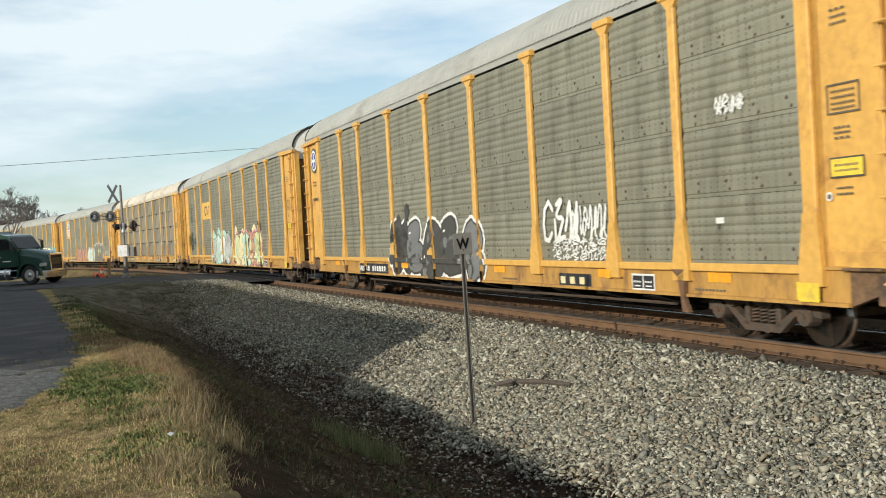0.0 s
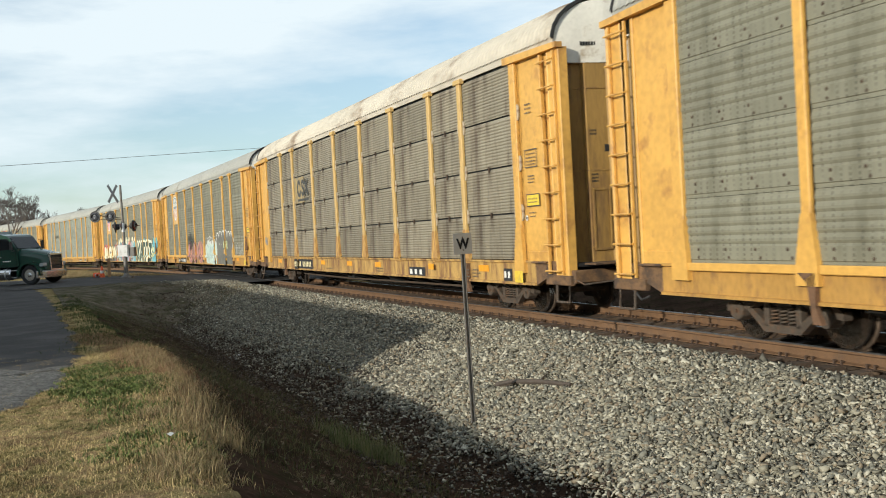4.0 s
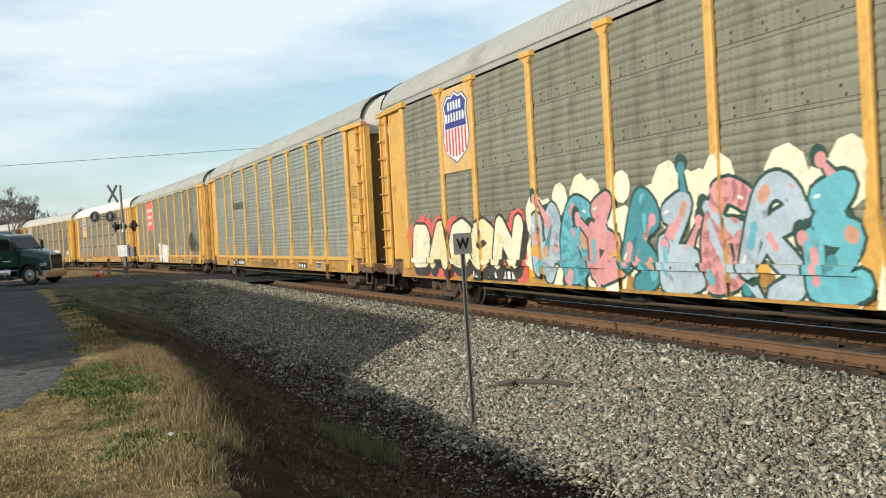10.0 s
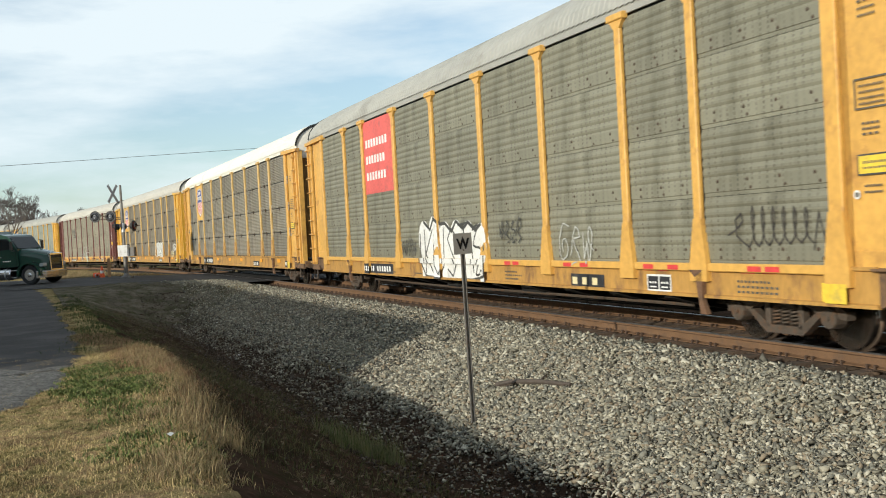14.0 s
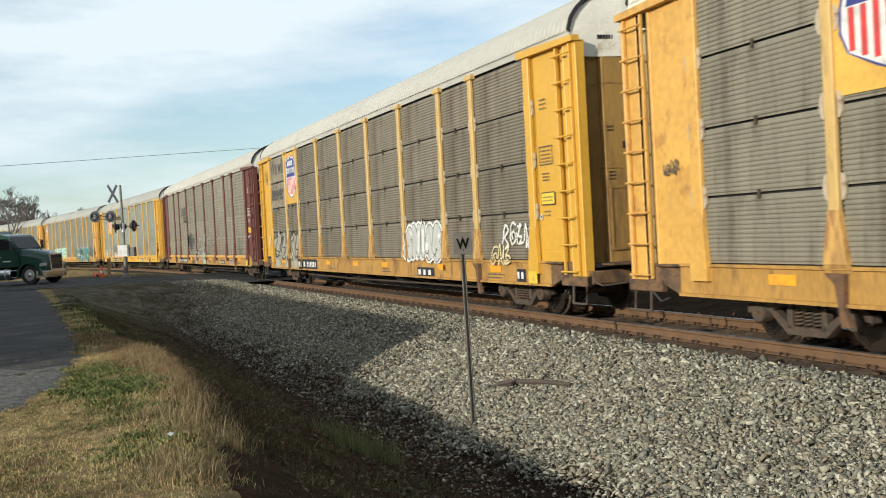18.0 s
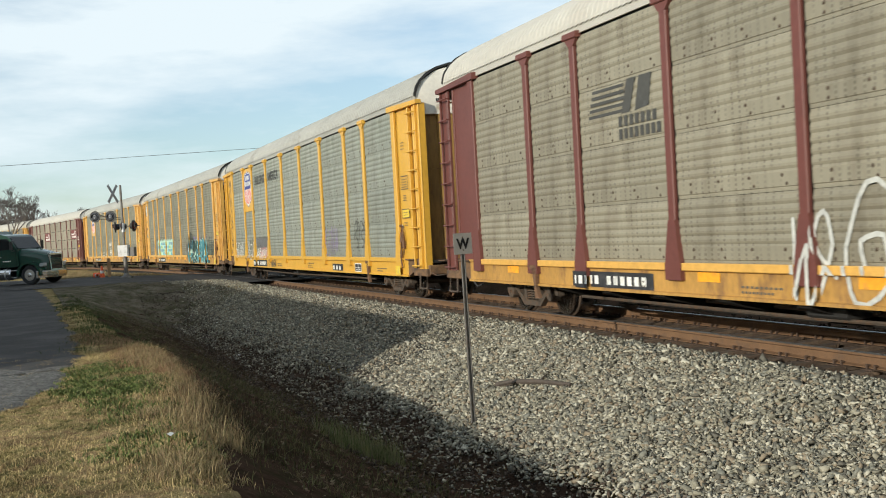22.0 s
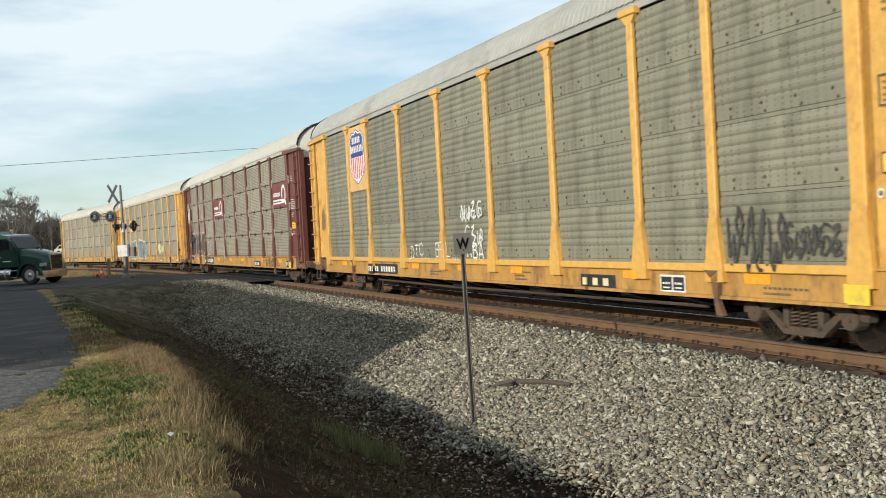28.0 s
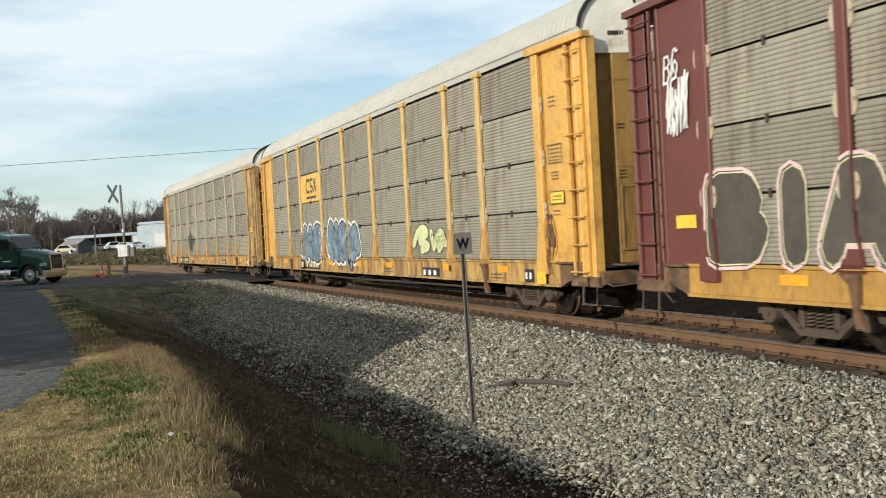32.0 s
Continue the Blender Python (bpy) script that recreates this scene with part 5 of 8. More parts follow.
p = Paint()
for k_, (a_, h_) in enumerate(((0.0, 0.42), (0.32, 0.26), (0.6, 0.26), (0.86, 0.26), (1.12, 0.26), (1.4, 0.26), (1.75, 0.26), (2.02, 0.26))):
    for d_ in (0.0, 0.12):
        p.rect(-6.95 + a_ + d_, -6.89 + a_ + d_, 3.25, 3.25 + h_, "soot")
    p.rect(-6.95 + a_, -6.77 + a_, 3.23 + h_, 3.28 + h_, "soot")
p.done(c5, "emblem", "dark bars of painted writing")
scrawl(c5, "********", -1.4, 1.7, 0.68, 0.95, "soot", 51, 0.035)
scrawl(c5, "***", -3.2, -2.0, 1.15, 1.7, "violet", 52, 0.03)
scrawl(c5, "*", -9.6, -9.4, 1.35, 1.6, "fade_red", 53, 0.04)

p = Paint()
p.rect(-6.93, -4.32, 2.9, 4.94, "fade_red")
p.coat = 1
for z, n_, x_ in ((4.2, 8, -4.75), (3.74, 7, -5.0), (3.28, 7, -4.95)):
    bars(p, -6.75, x_, z, z + 0.22, n_, "white")
p.done(c6, "emblem_board", "bright red board with rows of white bars")
p, _l = bubble(c6, -2.65, 1.5, 0.62, 2.0, "white", "white", 61, 0.04)
p.coat += 1
p.rect(-2.55, 1.2, 0.62, 1.7, "white")
p.coat += 1
for g in word_strokes("KUST*", -2.4, 1.3, 0.75, 1.85, random.Random(4), 0.02, 0.04):
    for s_ in g:
        p.stroke(s_, 0.05, "soot")
for (x_, z_, r_), (x2_, z2_, r2_) in zip(_l[:-1], _l[1:]):
    p.stroke([(x_, z_ + r_), (x_ * 0.4 + x2_ * 0.6, z_ + r_ * 0.55), (x2_, z2_ + r2_)], 0.08, "soot")
p.stroke([(-2.6, 1.7), (-2.62, 1.0), (-2.3, 0.68), (-1.0, 0.64), (0.6, 0.66), (1.35, 0.75), (1.4, 1.4)], 0.06, "soot")
p.done(c6, "spray_paint", "white sprayed block with black outlined letters")
for i_, u in enumerate((-8.6, -6.2, -3.4, 2.2, 5.1, 7.4, 9.8)):
    for d_ in (0.0, 0.42):
        sticker(c6, u + d_, u + d_ + 0.28, 0.985, 1.075, "red", "reflector", "small red reflector")
scrawl(c6, "****", 2.1, 3.2, 1.5, 1.9, "soot", 62, 0.028)
scrawl(c6, "***", 4.65, 5.95, 1.15, 1.8, "silver", 63, 0.025)
scrawl(c6, "*****", -4.0, -2.9, 1.2, 1.6, "soot", 65, 0.025)
p = Paint(c6)
p.stroke([(9.55, 1.5), (9.72, 1.56), (9.88, 1.68), (9.84, 1.78), (9.72, 1.7), (9.74, 1.48), (9.9, 1.38)] + [(9.98 + 0.2 * (_q / 8) + 0.07 * math.sin(_q * math.pi / 4), 1.6 - (0.27 - 0.01 * _q / 8) * math.cos(_q * math.pi / 4)) for _q in range(0, 49)], 0.026, "umber")
p.stroke([(11.2, 1.3), (11.3, 1.75), (11.42, 1.32), (11.5, 1.8)], 0.024, "umber")
p.done(c6, "spray_paint", "dark looping sprayed line")
for _x in (2.4, 2.78, 4.9, 5.5, 7.5, 8.15, 10.0, 10.35):
    p = Paint(c6)
    p.coat = 2
    p.rect(_x, _x + 0.28, 1.015, 1.085, "red")
    p.done(c6, "reflector", "small red reflector strip")

shield_board(c7, C["board"])

shield_board(c8, M["yellow_new"])
for z0_, z1_ in ((4.0, 4.93), (3.0, 3.93)):
    b = Build()
    b.box(-11.5, -9.06, -SIDE - 0.028, -SIDE - 0.018, z0_, z1_)
    part("sign_board", b, c8, M["slogan_tan"], "flat tan board behind the slogan")
lettering(c8, "We will", -11.4, -9.12, 4.3, "soot", "faded dark slogan lettering", 1.1)
lettering(c8, "deliver", -11.4, -9.3, 3.3, "soot", "faded dark slogan lettering", 1.1)
_p = Paint(c8)
haze(_p, -11.5, -9.1, 0.66, 1.98, M["pale_wash"], random.Random(17), 26, 0.3)
haze(_p, -8.75, -7.2, 0.66, 1.98, M["pale_wash"], random.Random(18), 20, 0.3)
_p.done(c8, "spray_paint", "thin pale wash of spray paint")
scrawl(c8, "**", -11.4, -9.2, 1.05, 1.9, "umber", 81, 0.045)
scrawl(c8, "**", -8.8, -7.2, 1.0, 1.9, "umber", 84, 0.045)
piece(c8, "SNI**", 4.35, 6.75, 1.08, 1.95, ("silver",), "soot", 82, 0.42, 1.2, rim="white", accents=("white",), label="silver sprayed bubble letters")
scrawl(c8, "****", 10.2, 11.5, 1.4, 1.8, "white", 85, 0.05)
scrawl(c8, "***", 9.6, 10.6, 1.0, 1.4, "cream", 86, 0.04)
scrawl(c8, "***", -12.5, -11.9, 4.0, 4.5, "dull", 83, 0.03)
scrawl(c8, "**", -12.4, -12.0, 1.5, 1.9, "cream", 87, 0.05)
scrawl(c7, "**", -12.5, -12.1, 2.4, 2.6, "dull", 88, 0.025)

p = Paint()
for k in range(5):
    p.rect(-6.6 + 0.04 * k, -5.45, 3.48 + 0.1 * k, 3.53 + 0.1 * k, "soot")
p.put([(-5.55, 3.46), (-5.3, 3.46), (-5.1, 3.98), (-5.35, 3.98)], "soot")
p.put([(-5.15, 3.46), (-4.75, 3.5), (-4.65, 3.98), (-5.0, 3.98)], "soot")
bars(p, -5.65, -4.5, 3.26, 3.42, 7, "soot")
bars(p, -5.65, -4.4, 3.06, 3.22, 8, "soot")
p.done(c9, "emblem", "dark striped emblem with bars of writing")
scrawl(c9, "****", -1.8, 1.9, 0.7, 2.1, "silver", 91, 0.06)
scrawl(c9, "**", 0.4, 1.9, 0.7, 1.2, "mint", 95, 0.07)
scrawl(c9, "***", 2.0, 3.9, 1.2, 1.9, "soot", 92, 0.03)
scrawl(c9, "**", 9.6, 10.6, 1.2, 1.9, "soot", 96, 0.03)
scrawl(c9, "**", 3.6, 4.0, 0.72, 0.95, "soot", 97, 0.03)
_p = Paint()
for k_ in range(7):
    x_ = 4.5 + 0.3 * k_
    _p.stroke([(x_, 1.15 + 0.05 * (k_ % 3)), (x_ + 0.05, 2.0 - 0.1 * (k_ % 4))], 0.05 + 0.02 * (k_ % 2), M["red_wash"])
_p.done(c9, "spray_paint", "faint red runs of spray paint")

shield_board(c10, M["yellow_new"])
lettering(c10, "BUILDING", -6.42, -4.5, 4.13, "soot", "dark painted slogan word", 1.15)
lettering(c10, "AMERICA", -3.9, -2.05, 4.13, "soot", "dark painted slogan word", 1.15)
scrawl(c10, "****", -11.5, -9.65, 1.08, 1.75, "white", 101, 0.04)
scrawl(c10, "***", -8.75, -7.2, 1.05, 1.78, "soot", 102, 0.035)
scrawl(c10, "***", -8.7, -7.15, 1.0, 1.7, "white", 108, 0.045)
piece(c10, "*******", -6.75, -4.5, 1.42, 1.88, ("grey",), "soot", 103, 0.3, 1.3)
scrawl(c10, "*****", -6.7, -4.6, 1.02, 1.38, "white", 104, 0.045)
scrawl(c10, "****", -6.0, -4.5, 1.1, 1.45, "pink", 109, 0.05)
scrawl(c10, "****", 4.3, 5.9, 1.2, 2.0, "violet", 105, 0.03)
scrawl(c10, "**", 7.6, 8.7, 1.4, 2.1, "soot", 106, 0.035)
scrawl(c10, "*****", -4.15, -3.15, 0.68, 0.95, "dull", 110, 0.035)
for _k in range(12):
    _x, _z = -12.72 + 0.12 * (_k * 5 % 3), 1.2 + 0.29 * _k
    scrawl(c10, "*" * (2 + _k % 3), _x, _x + 0.5 + 0.08 * (_k % 3), _z, _z + 0.24 + 0.06 * (_k % 2), "soot", 107 + 3 * _k, 0.017, 0.2, 0.2)

p = Paint()
for _k in range(26):
    p.disc(-7.7 + 0.25 * _k, 1.95 + 0.07 * math.sin(_k * 2.3), 0.2, "mint", n=9)
p.rect(-7.85, -1.3, 1.12, 1.98, "mint")
for _k in range(10):
    p.coat = 1 + 0.1 * _k
    for _j in range(4):
        p.rect(-7.75 + 0.65 * _k, -7.17 + 0.65 * _k, 1.14 + 0.22 * _j, 1.31 + 0.22 * _j, ("cyan", "lime", "mint", "cyan", "slate")[(_k + 2 * _j) % 5])
p.done(c11, "spray_paint", "checked cyan, lime and mint spray paint")
_p = Paint(c11)
haze(_p, 3.6, 10.0, 0.66, 1.9, "green", random.Random(15), 52, 0.3)
haze(_p, 4.2, 9.4, 1.9, 2.2, "violet", random.Random(16), 18, 0.1)
_p.done(c11, "spray_paint", "dark green sprayed field")
piece(c11, "H*H*", 4.1, 9.3, 0.64, 2.05, ("teal", "green", "teal"), "mint", 112, 0.42, 1.1, slant=0.0, bounce=0.02, accents=("mint", "black", "teal"), glints="white", base=8, label="block letters in dark teal with mint edges")
scrawl(c11, "****", 9.5, 11.3, 1.1, 1.95, "green", 113, 0.05)
scrawl(c11, "**", 3.1, 3.9, 1.2, 1.8, "soot", 115, 0.05)
round_emblem(c11, "soot", "slate", "round dark and white emblem")
scrawl(c11, "**", -12.6, -12.0, 2.4, 2.8, "teal", 114, 0.04)

shield_board(c12, C["fade_yellow"])
scrawl(c12, "****", -0.25, 0.95, 1.98, 2.3, "white", 121, 0.045)
scrawl(c12, "***", -0.1, 0.95, 1.42, 1.82, "white", 122, 0.04)
scrawl(c12, "DTC", -3.7, -2.75, 1.15, 1.48, "white", 123, 0.03, 0.0)
scrawl(c12, "....", -2.7, -2.0, 1.1, 1.4, "white", 125, 0.035, 0.0, 0.02)
scrawl(c12, "BFL", -1.95, -0.95, 1.15, 1.48, "white", 126, 0.03, 0.0)
scrawl(c12, "....", -0.9, -0.3, 1.1, 1.4, "white", 127, 0.035, 0.0, 0.02)
scrawl(c12, "NBA", 0.0, 0.95, 1.15, 1.48, "white", 128, 0.04, 0.0)
scrawl(c12, "***", 9.15, 10.4, 1.05, 1.85, "soot", 124, 0.05)
scrawl(c12, "*****", 10.3, 11.35, 1.2, 1.6, "soot", 129, 0.04)
scrawl(c12, "***", -12.4, -12.0, 2.0, 2.7, "dull", 130, 0.03)

for u0, u1, n in ((9.02, 11.52, 2), (-4.13, -1.49, 1)):
    p = Paint()
    p.rect(u0, u1, 2.99, 3.95, "maroon")
    p.coat = 1
    w = u1 - u0
    for k in range(2):
        p.rect(u0 + 0.06 * w, u0 + 0.74 * w, 3.14 + 0.11 * k, 3.2 + 0.11 * k, "white")
    bars(p, u0 + 0.06 * w, u0 + 0.52 * w, 3.43, 3.58, 7 if n == 1 else 11, "white")
    arc_ = [(u0 + 0.74 * w + 0.27 * math.cos(radians(a)), 3.5 + 0.29 * math.sin(radians(a))) for a in range(-35, 216, 18)]
    p.stroke(arc_, 0.12, "white")
    p.stroke([(u0 + 0.62 * w, 3.22), (u0 + 0.82 * w, 3.22), (u0 + 0.86 * w, 3.12)], 0.12, "white")
    p.done(c13, "emblem_board", "maroon board with a white wheel emblem")
piece(c13, "BIAR", -11.6, -7.1, 1.02, 2.42, (M["dark_wash"],), "pink_pale", 131, 0.33, 1.2, slant=0.0, bounce=0.01, label="dark hollow spray letters with a pale outline")
piece(c13, "BIAR", -11.56, -7.06, 1.06, 2.38, (M["dark_wash"],), "lime_pale", 131, 0.33, 1.09, slant=0.0, bounce=0.01, base=6)
scrawl(c13, "**", -6.5, -5.2, 1.12, 1.9, "silver", 134, 0.05)
scrawl(c13, "B*", -12.6, -12.2, 3.75, 4.15, "white", 132, 0.04)
scrawl(c13, "**N*", -12.55, -12.0, 3.0, 3.75, "white", 136, 0.04)
scrawl(c13, "**", -1.5, -1.15, 0.95, 1.7, "silver", 137, 0.028)
scrawl(c13, "****", 7.3, 8.9, 0.7, 0.95, "soot", 133, 0.03)
sticker(c13, -12.45, -11.95, 1.61, 1.8, "label", "sticker", "yellow warning sticker")

p = Paint()
p.rect(-6.93, -4.32, 2.99, 3.93, "board")
p.coat = 1
p.stroke([(-5.75, 3.72), (-6.05, 3.76), (-6.2, 3.55), (-6.1, 3.34), (-5.8, 3.34)], 0.1, "soot")
p.stroke([(-5.3, 3.74), (-5.6, 3.74), (-5.55, 3.52), (-5.3, 3.5), (-5.35, 3.34), (-5.62, 3.34)], 0.09, "soot")
p.stroke([(-5.15, 3.75), (-4.85, 3.34)], 0.1, "soot")
p.stroke([(-4.85, 3.75), (-5.15, 3.34)], 0.1, "soot")
p.rect(-6.2, -4.85, 3.1, 3.18, "soot")
p.done(c14, "emblem_board", "yellow board with a dark emblem")
piece(c14, "**", -6.95, -4.45, 0.92, 2.25, ("slate",), "soot", 141, 0.34, 1.25, rim="white", wild=1, glints="white", label="blue sprayed shapes with a white rim")
piece(c14, "***", -3.5, -0.3, 0.9, 2.25, ("slate",), "soot", 142, 0.36, 1.25, rim="white", wild=1, glints="white")
piece(c14, "**", 4.6, 6.7, 1.22, 1.92, ("lime_pale",), "dull", 143, 0.3, 1.2)


# ---- ground ----
def turf_material(name, dim, islands):
    """Winter turf: straw, olive and rusty patches at two scales."""
    m = bpy.data.materials.new(name)
    m.use_nodes = True
    n, k = m.node_tree.nodes, m.node_tree.links
    b = n["Principled BSDF"]
    b.inputs["Roughness"].default_value, b.inputs["Specular IOR Level"].default_value = 0.95, 0.0
    tc = n.new("ShaderNodeTexCoord")

    def noise_of(scale, detail, rough):
        t = n.new("ShaderNodeTexNoise")
        t.inputs["Scale"].default_value, t.inputs["Detail"].default_value, t.inputs["Roughness"].default_value = scale, detail, rough
        k.new(tc.outputs["Object"], t.inputs["Vector"])
        return t.outputs["Fac"]

    ramp_ = n.new("ShaderNodeValToRGB")
    stops = ((0.30, (0.07, 0.075, 0.03)), (0.42, (0.15, 0.125, 0.055)), (0.50, (0.285, 0.222, 0.108)), (0.58, (0.225, 0.155, 0.085)), (0.68, (0.13, 0.088, 0.052)))
    while len(ramp_.color_ramp.elements) < len(stops):
        ramp_.color_ramp.elements.new(0.5)
    for i, (p, c) in enumerate(stops):
        ramp_.color_ramp.elements[i].position = p
        ramp_.color_ramp.elements[i].color = (*c, 1)
    k.new(noise_of(4.5, 8, 0.75), ramp_.inputs["Fac"])
    mr = n.new("ShaderNodeMapRange")
    mr.inputs["To Min"].default_value, mr.inputs["To Max"].default_value = dim * 0.6, dim * 1.4
    if islands:
        k.new(n.new("ShaderNodeNewGeometry").outputs["Random Per Island"], mr.inputs["Value"])
    else:
        mr.inputs["From Min"].default_value, mr.inputs["From Max"].default_value = 0.3, 0.7
        fine = noise_of(45, 5, 0.7)
        k.new(fine, mr.inputs["Value"])
        bp = n.new("ShaderNodeBump")
        bp.inputs["Strength"].default_value, bp.inputs["Distance"].default_value = 0.8, 0.03
        k.new(fine, bp.inputs["Height"])
        k.new(bp.outputs["Normal"], b.inputs["Normal"])
    wide = n.new("ShaderNodeMapRange")
    wide.inputs["From Min"].default_value, wide.inputs["From Max"].default_value = 0.36, 0.6
    wide.inputs["To Min"].default_value, wide.inputs["To Max"].default_value = 0.6, 1.12
    k.new(noise_of(1.3, 6, 0.7), wide.inputs["Value"])
    both = n.new("ShaderNodeMath")
    both.operation = "MULTIPLY"
    k.new(mr.outputs["Result"], both.inputs[0])
    k.new(wide.outputs["Result"], both.inputs[1])
    v = n.new("ShaderNodeVectorMath")
    v.operation = "SCALE"
    k.new(ramp_.outputs["Color"], v.inputs[0])
    k.new(both.outputs[0], v.inputs["Scale"])
    k.new(v.outputs["Vector"], b.inputs["Base Color"])
    return m


M["soil"] = turf_material("dry_grass_ground", 1.06, False)
M["turf"] = turf_material("winter_turf_blades", 1.55, True)
M["ballast"] = material("grey_ballast_bed", (0.05, 0.046, 0.038), 0.9, vary=0.45, scale=3, grain=22, bump=1.0, spec=0.2)
M["asphalt"] = material("worn_asphalt", (0.05, 0.047, 0.045), 0.95, vary=0.35, scale=0.5, grain=60, bump=0.35, stain=(0.075, 0.07, 0.065), stain_at=0.55, spec=0.12)
M["tie"] = material("weathered_tie_wood", (0.085, 0.057, 0.038), 0.9, vary=0.35, scale=3, grain=25, bump=0.5, stain=(0.15, 0.11, 0.075), stain_at=0.56, object_random=0.2)

ROAD_AT, ROAD_WAY = Vector((-22.0, 57.6)), Vector((0.967, -0.253)).normalized()
ROAD_SIDE = Vector((ROAD_WAY.y, -ROAD_WAY.x))  # towards the camera is negative y


def smooth(a, b, x):
    t = np.clip((x - a) / (b - a), 0, 1)
    return t * t * (3 - 2 * t)


def crest_at(s):
    """Side offset of the bank's edge above the ditch."""
    return np.interp(s, [-20, -5, 1.8, 4.1, 7.6, 9.3, 11.8, 13.3, 15, 20], [9.2, 9.1, 8.9, 8.5, 8.45, 8.6, 8.8, 8.9, 9.0, 9.2]) + 0.04 * np.sin(np.asarray(s) * 1.3) + 0.02 * np.sin(np.asarray(s) * 3.3 + 1)


def ground_z(x, y, s=None, l=None):
    if s is None:
        s, l = to_track(x, y)
    crest = crest_at(s)
    w = np.where(l > crest, 9.0 + l - crest, np.where(l > 6.2, 6.2 + (l - 6.2) * 2.8 / (crest - 6.2), l))
    near = np.interp(w, [-300, -70, -9, -5.5, -4.2, -2.0, -1.7, 1.75, 2.0, 4.5, 4.8, 5.5, 6.2, 8.6, 9.0, 9.2, 9.9, 14, 400],
                     [1.6, 1.2, -0.5, -1.0, -0.95, -0.30, -0.27, -0.27, -0.32, -1.2, -1.35, -1.4, -1.2, -0.08, 0.13, 0.19, 0.15, 0.15, 0.15])
    flat = np.interp(l, [-300, -70, -6, -2.0, -1.7, 1.75, 2.0, 3.0, 5.0, 7, 400], [1.6, 1.2, -0.3, -0.3, -0.27, -0.27, -0.3, -0.2, 0.1, 0.15, 0.15])
    road = np.abs((x - ROAD_AT.x) * ROAD_SIDE.x + (y - ROAD_AT.y) * ROAD_SIDE.y)
    k = smooth(-17, -24, s)
    z = near * (1 - k) + flat * k
    # the side road and the embankment of the crossing road
    side = smooth(9.4, 10.2, l) * smooth(-40, -14, s)
    z = z * (1 - side) + 0.15 * side
    r = 1 - smooth(9.6, 12.0, road)
    r = r * (np.abs(l) > 1.9)
    z = z * (1 - r) + (np.interp(l, [-40, -8, -2, 2, 6.5], [0.62, 0.02, -0.05, -0.05, 0.17])) * r
    return z


def axis(lo, hi, step, far):
    a = list(np.arange(lo, hi + 0.001, step))
    d, p, q = step, lo, hi
    left, right = [], []
    while q < far:
        d *= 1.35
        q += d
        p -= d
        right.append(q)
        left.append(p)
    return np.array(left[::-1] + a + right)


gx, gy = axis(-28, 14, 0.3, 3500), axis(3, 66, 0.3, 3500)
GX, GY = np.meshgrid(gx, gy)
GZ = ground_z(GX.ravel(), GY.ravel()).reshape(GX.shape)
gs, gl = to_track(GX.ravel(), GY.ravel())
rough = np.array([noise.noise((x * 0.9, y * 0.9, 0.3)) * 0.05 + noise.noise((x * 3, y * 3, 3.3)) * 0.02 if abs(x) < 60 and 0 < y < 90 else 0.0 for x, y in zip(GX.ravel(), GY.ravel())])
off_road = (np.abs((GX.ravel() - ROAD_AT.x) * ROAD_SIDE.x + (GY.ravel() - ROAD_AT.y) * ROAD_SIDE.y) > 6.5) & (gl > 8.7) & (gl < 9.6)
GZ += (rough * np.where(off_road, 1.0, 0.1)).reshape(GX.shape)
GZ -= (0.14 * smooth(4.5, 4.9, gl) * (1 - smooth(-0.75, -0.3, gl - crest_at(gs))) * smooth(-19, -18, gs) * (1 - smooth(37, 39, gs))).reshape(GX.shape)
_w = len(gx)
_i, _j = np.meshgrid(np.arange(len(gy) - 1), np.arange(_w - 1), indexing="ij")
_q = (_i * _w + _j).ravel()
ground = new("ground", big_mesh("ground", np.c_[GX.ravel(), GY.ravel(), GZ.ravel()], np.c_[_q, _q + 1, _q + _w + 1, _q + _w], M["soil"], True))
tagged(ground, "dry winter grass and bare soil beside the track", "ground", kind="structure")


def track_strip(s0, s1, step, ls, zf, name, mat, thick=0.0):
    ss = np.arange(s0, s1 + 0.001, step)
    v, w = [], len(ls)
    for s in ss:
        for l in ls:
            x, y, _ = on_track(s, l)
            v.append((x, y, zf(s, l)))
    i, j = np.meshgrid(np.arange(len(ss) - 1), np.arange(w - 1), indexing="ij")
    q = (i * w + j).ravel()
    return new(name, big_mesh(name, v, np.c_[q, q + 1, q + w + 1, q + w], mat, True))


def ballast_z(s, l):
    a = abs(l)
    z = np.interp(a, [0, 1.28, 1.42, 1.9, 2.1, 4.6, 5.0, 5.9], [-0.25, -0.25, -0.185, -0.17, -0.22, -1.14, -1.31, -1.27])
    k = smooth(-17, -24, s)
    zf = np.interp(a, [0, 1.9, 2.1, 3.6], [-0.17, -0.17, -0.2, -0.30])
    return float(z * (1 - k) + zf * k)


bed_ls = [1.25, 1.3, 1.42, 1.9, 2.1] + [2.1 + 0.25 * i for i in range(1, 10)]
bed = track_strip(-26, 60, 0.5, bed_ls, lambda s, l: ballast_z(s, l) + 0.02 * noise.noise((s * 2, l * 2, 0)), "ballast_bed", M["ballast"])
tagged(bed, "sloping bed of grey crushed stone under the track", "ballast", kind="structure")
M["dirty_bed"] = material("oily_brown_ballast", (0.04, 0.027, 0.018), 0.95, vary=0.45, scale=3, grain=22, bump=1.0, spec=0.0)
mid_bed = track_strip(-40, 60, 1.0, [-2.2, -2.1, -1.42, -1.28, 0, 1.25], lambda s, l: ballast_z(s, l) + 0.02 * noise.noise((s * 2, l * 2, 0)), "ballast_bed", M["dirty_bed"])
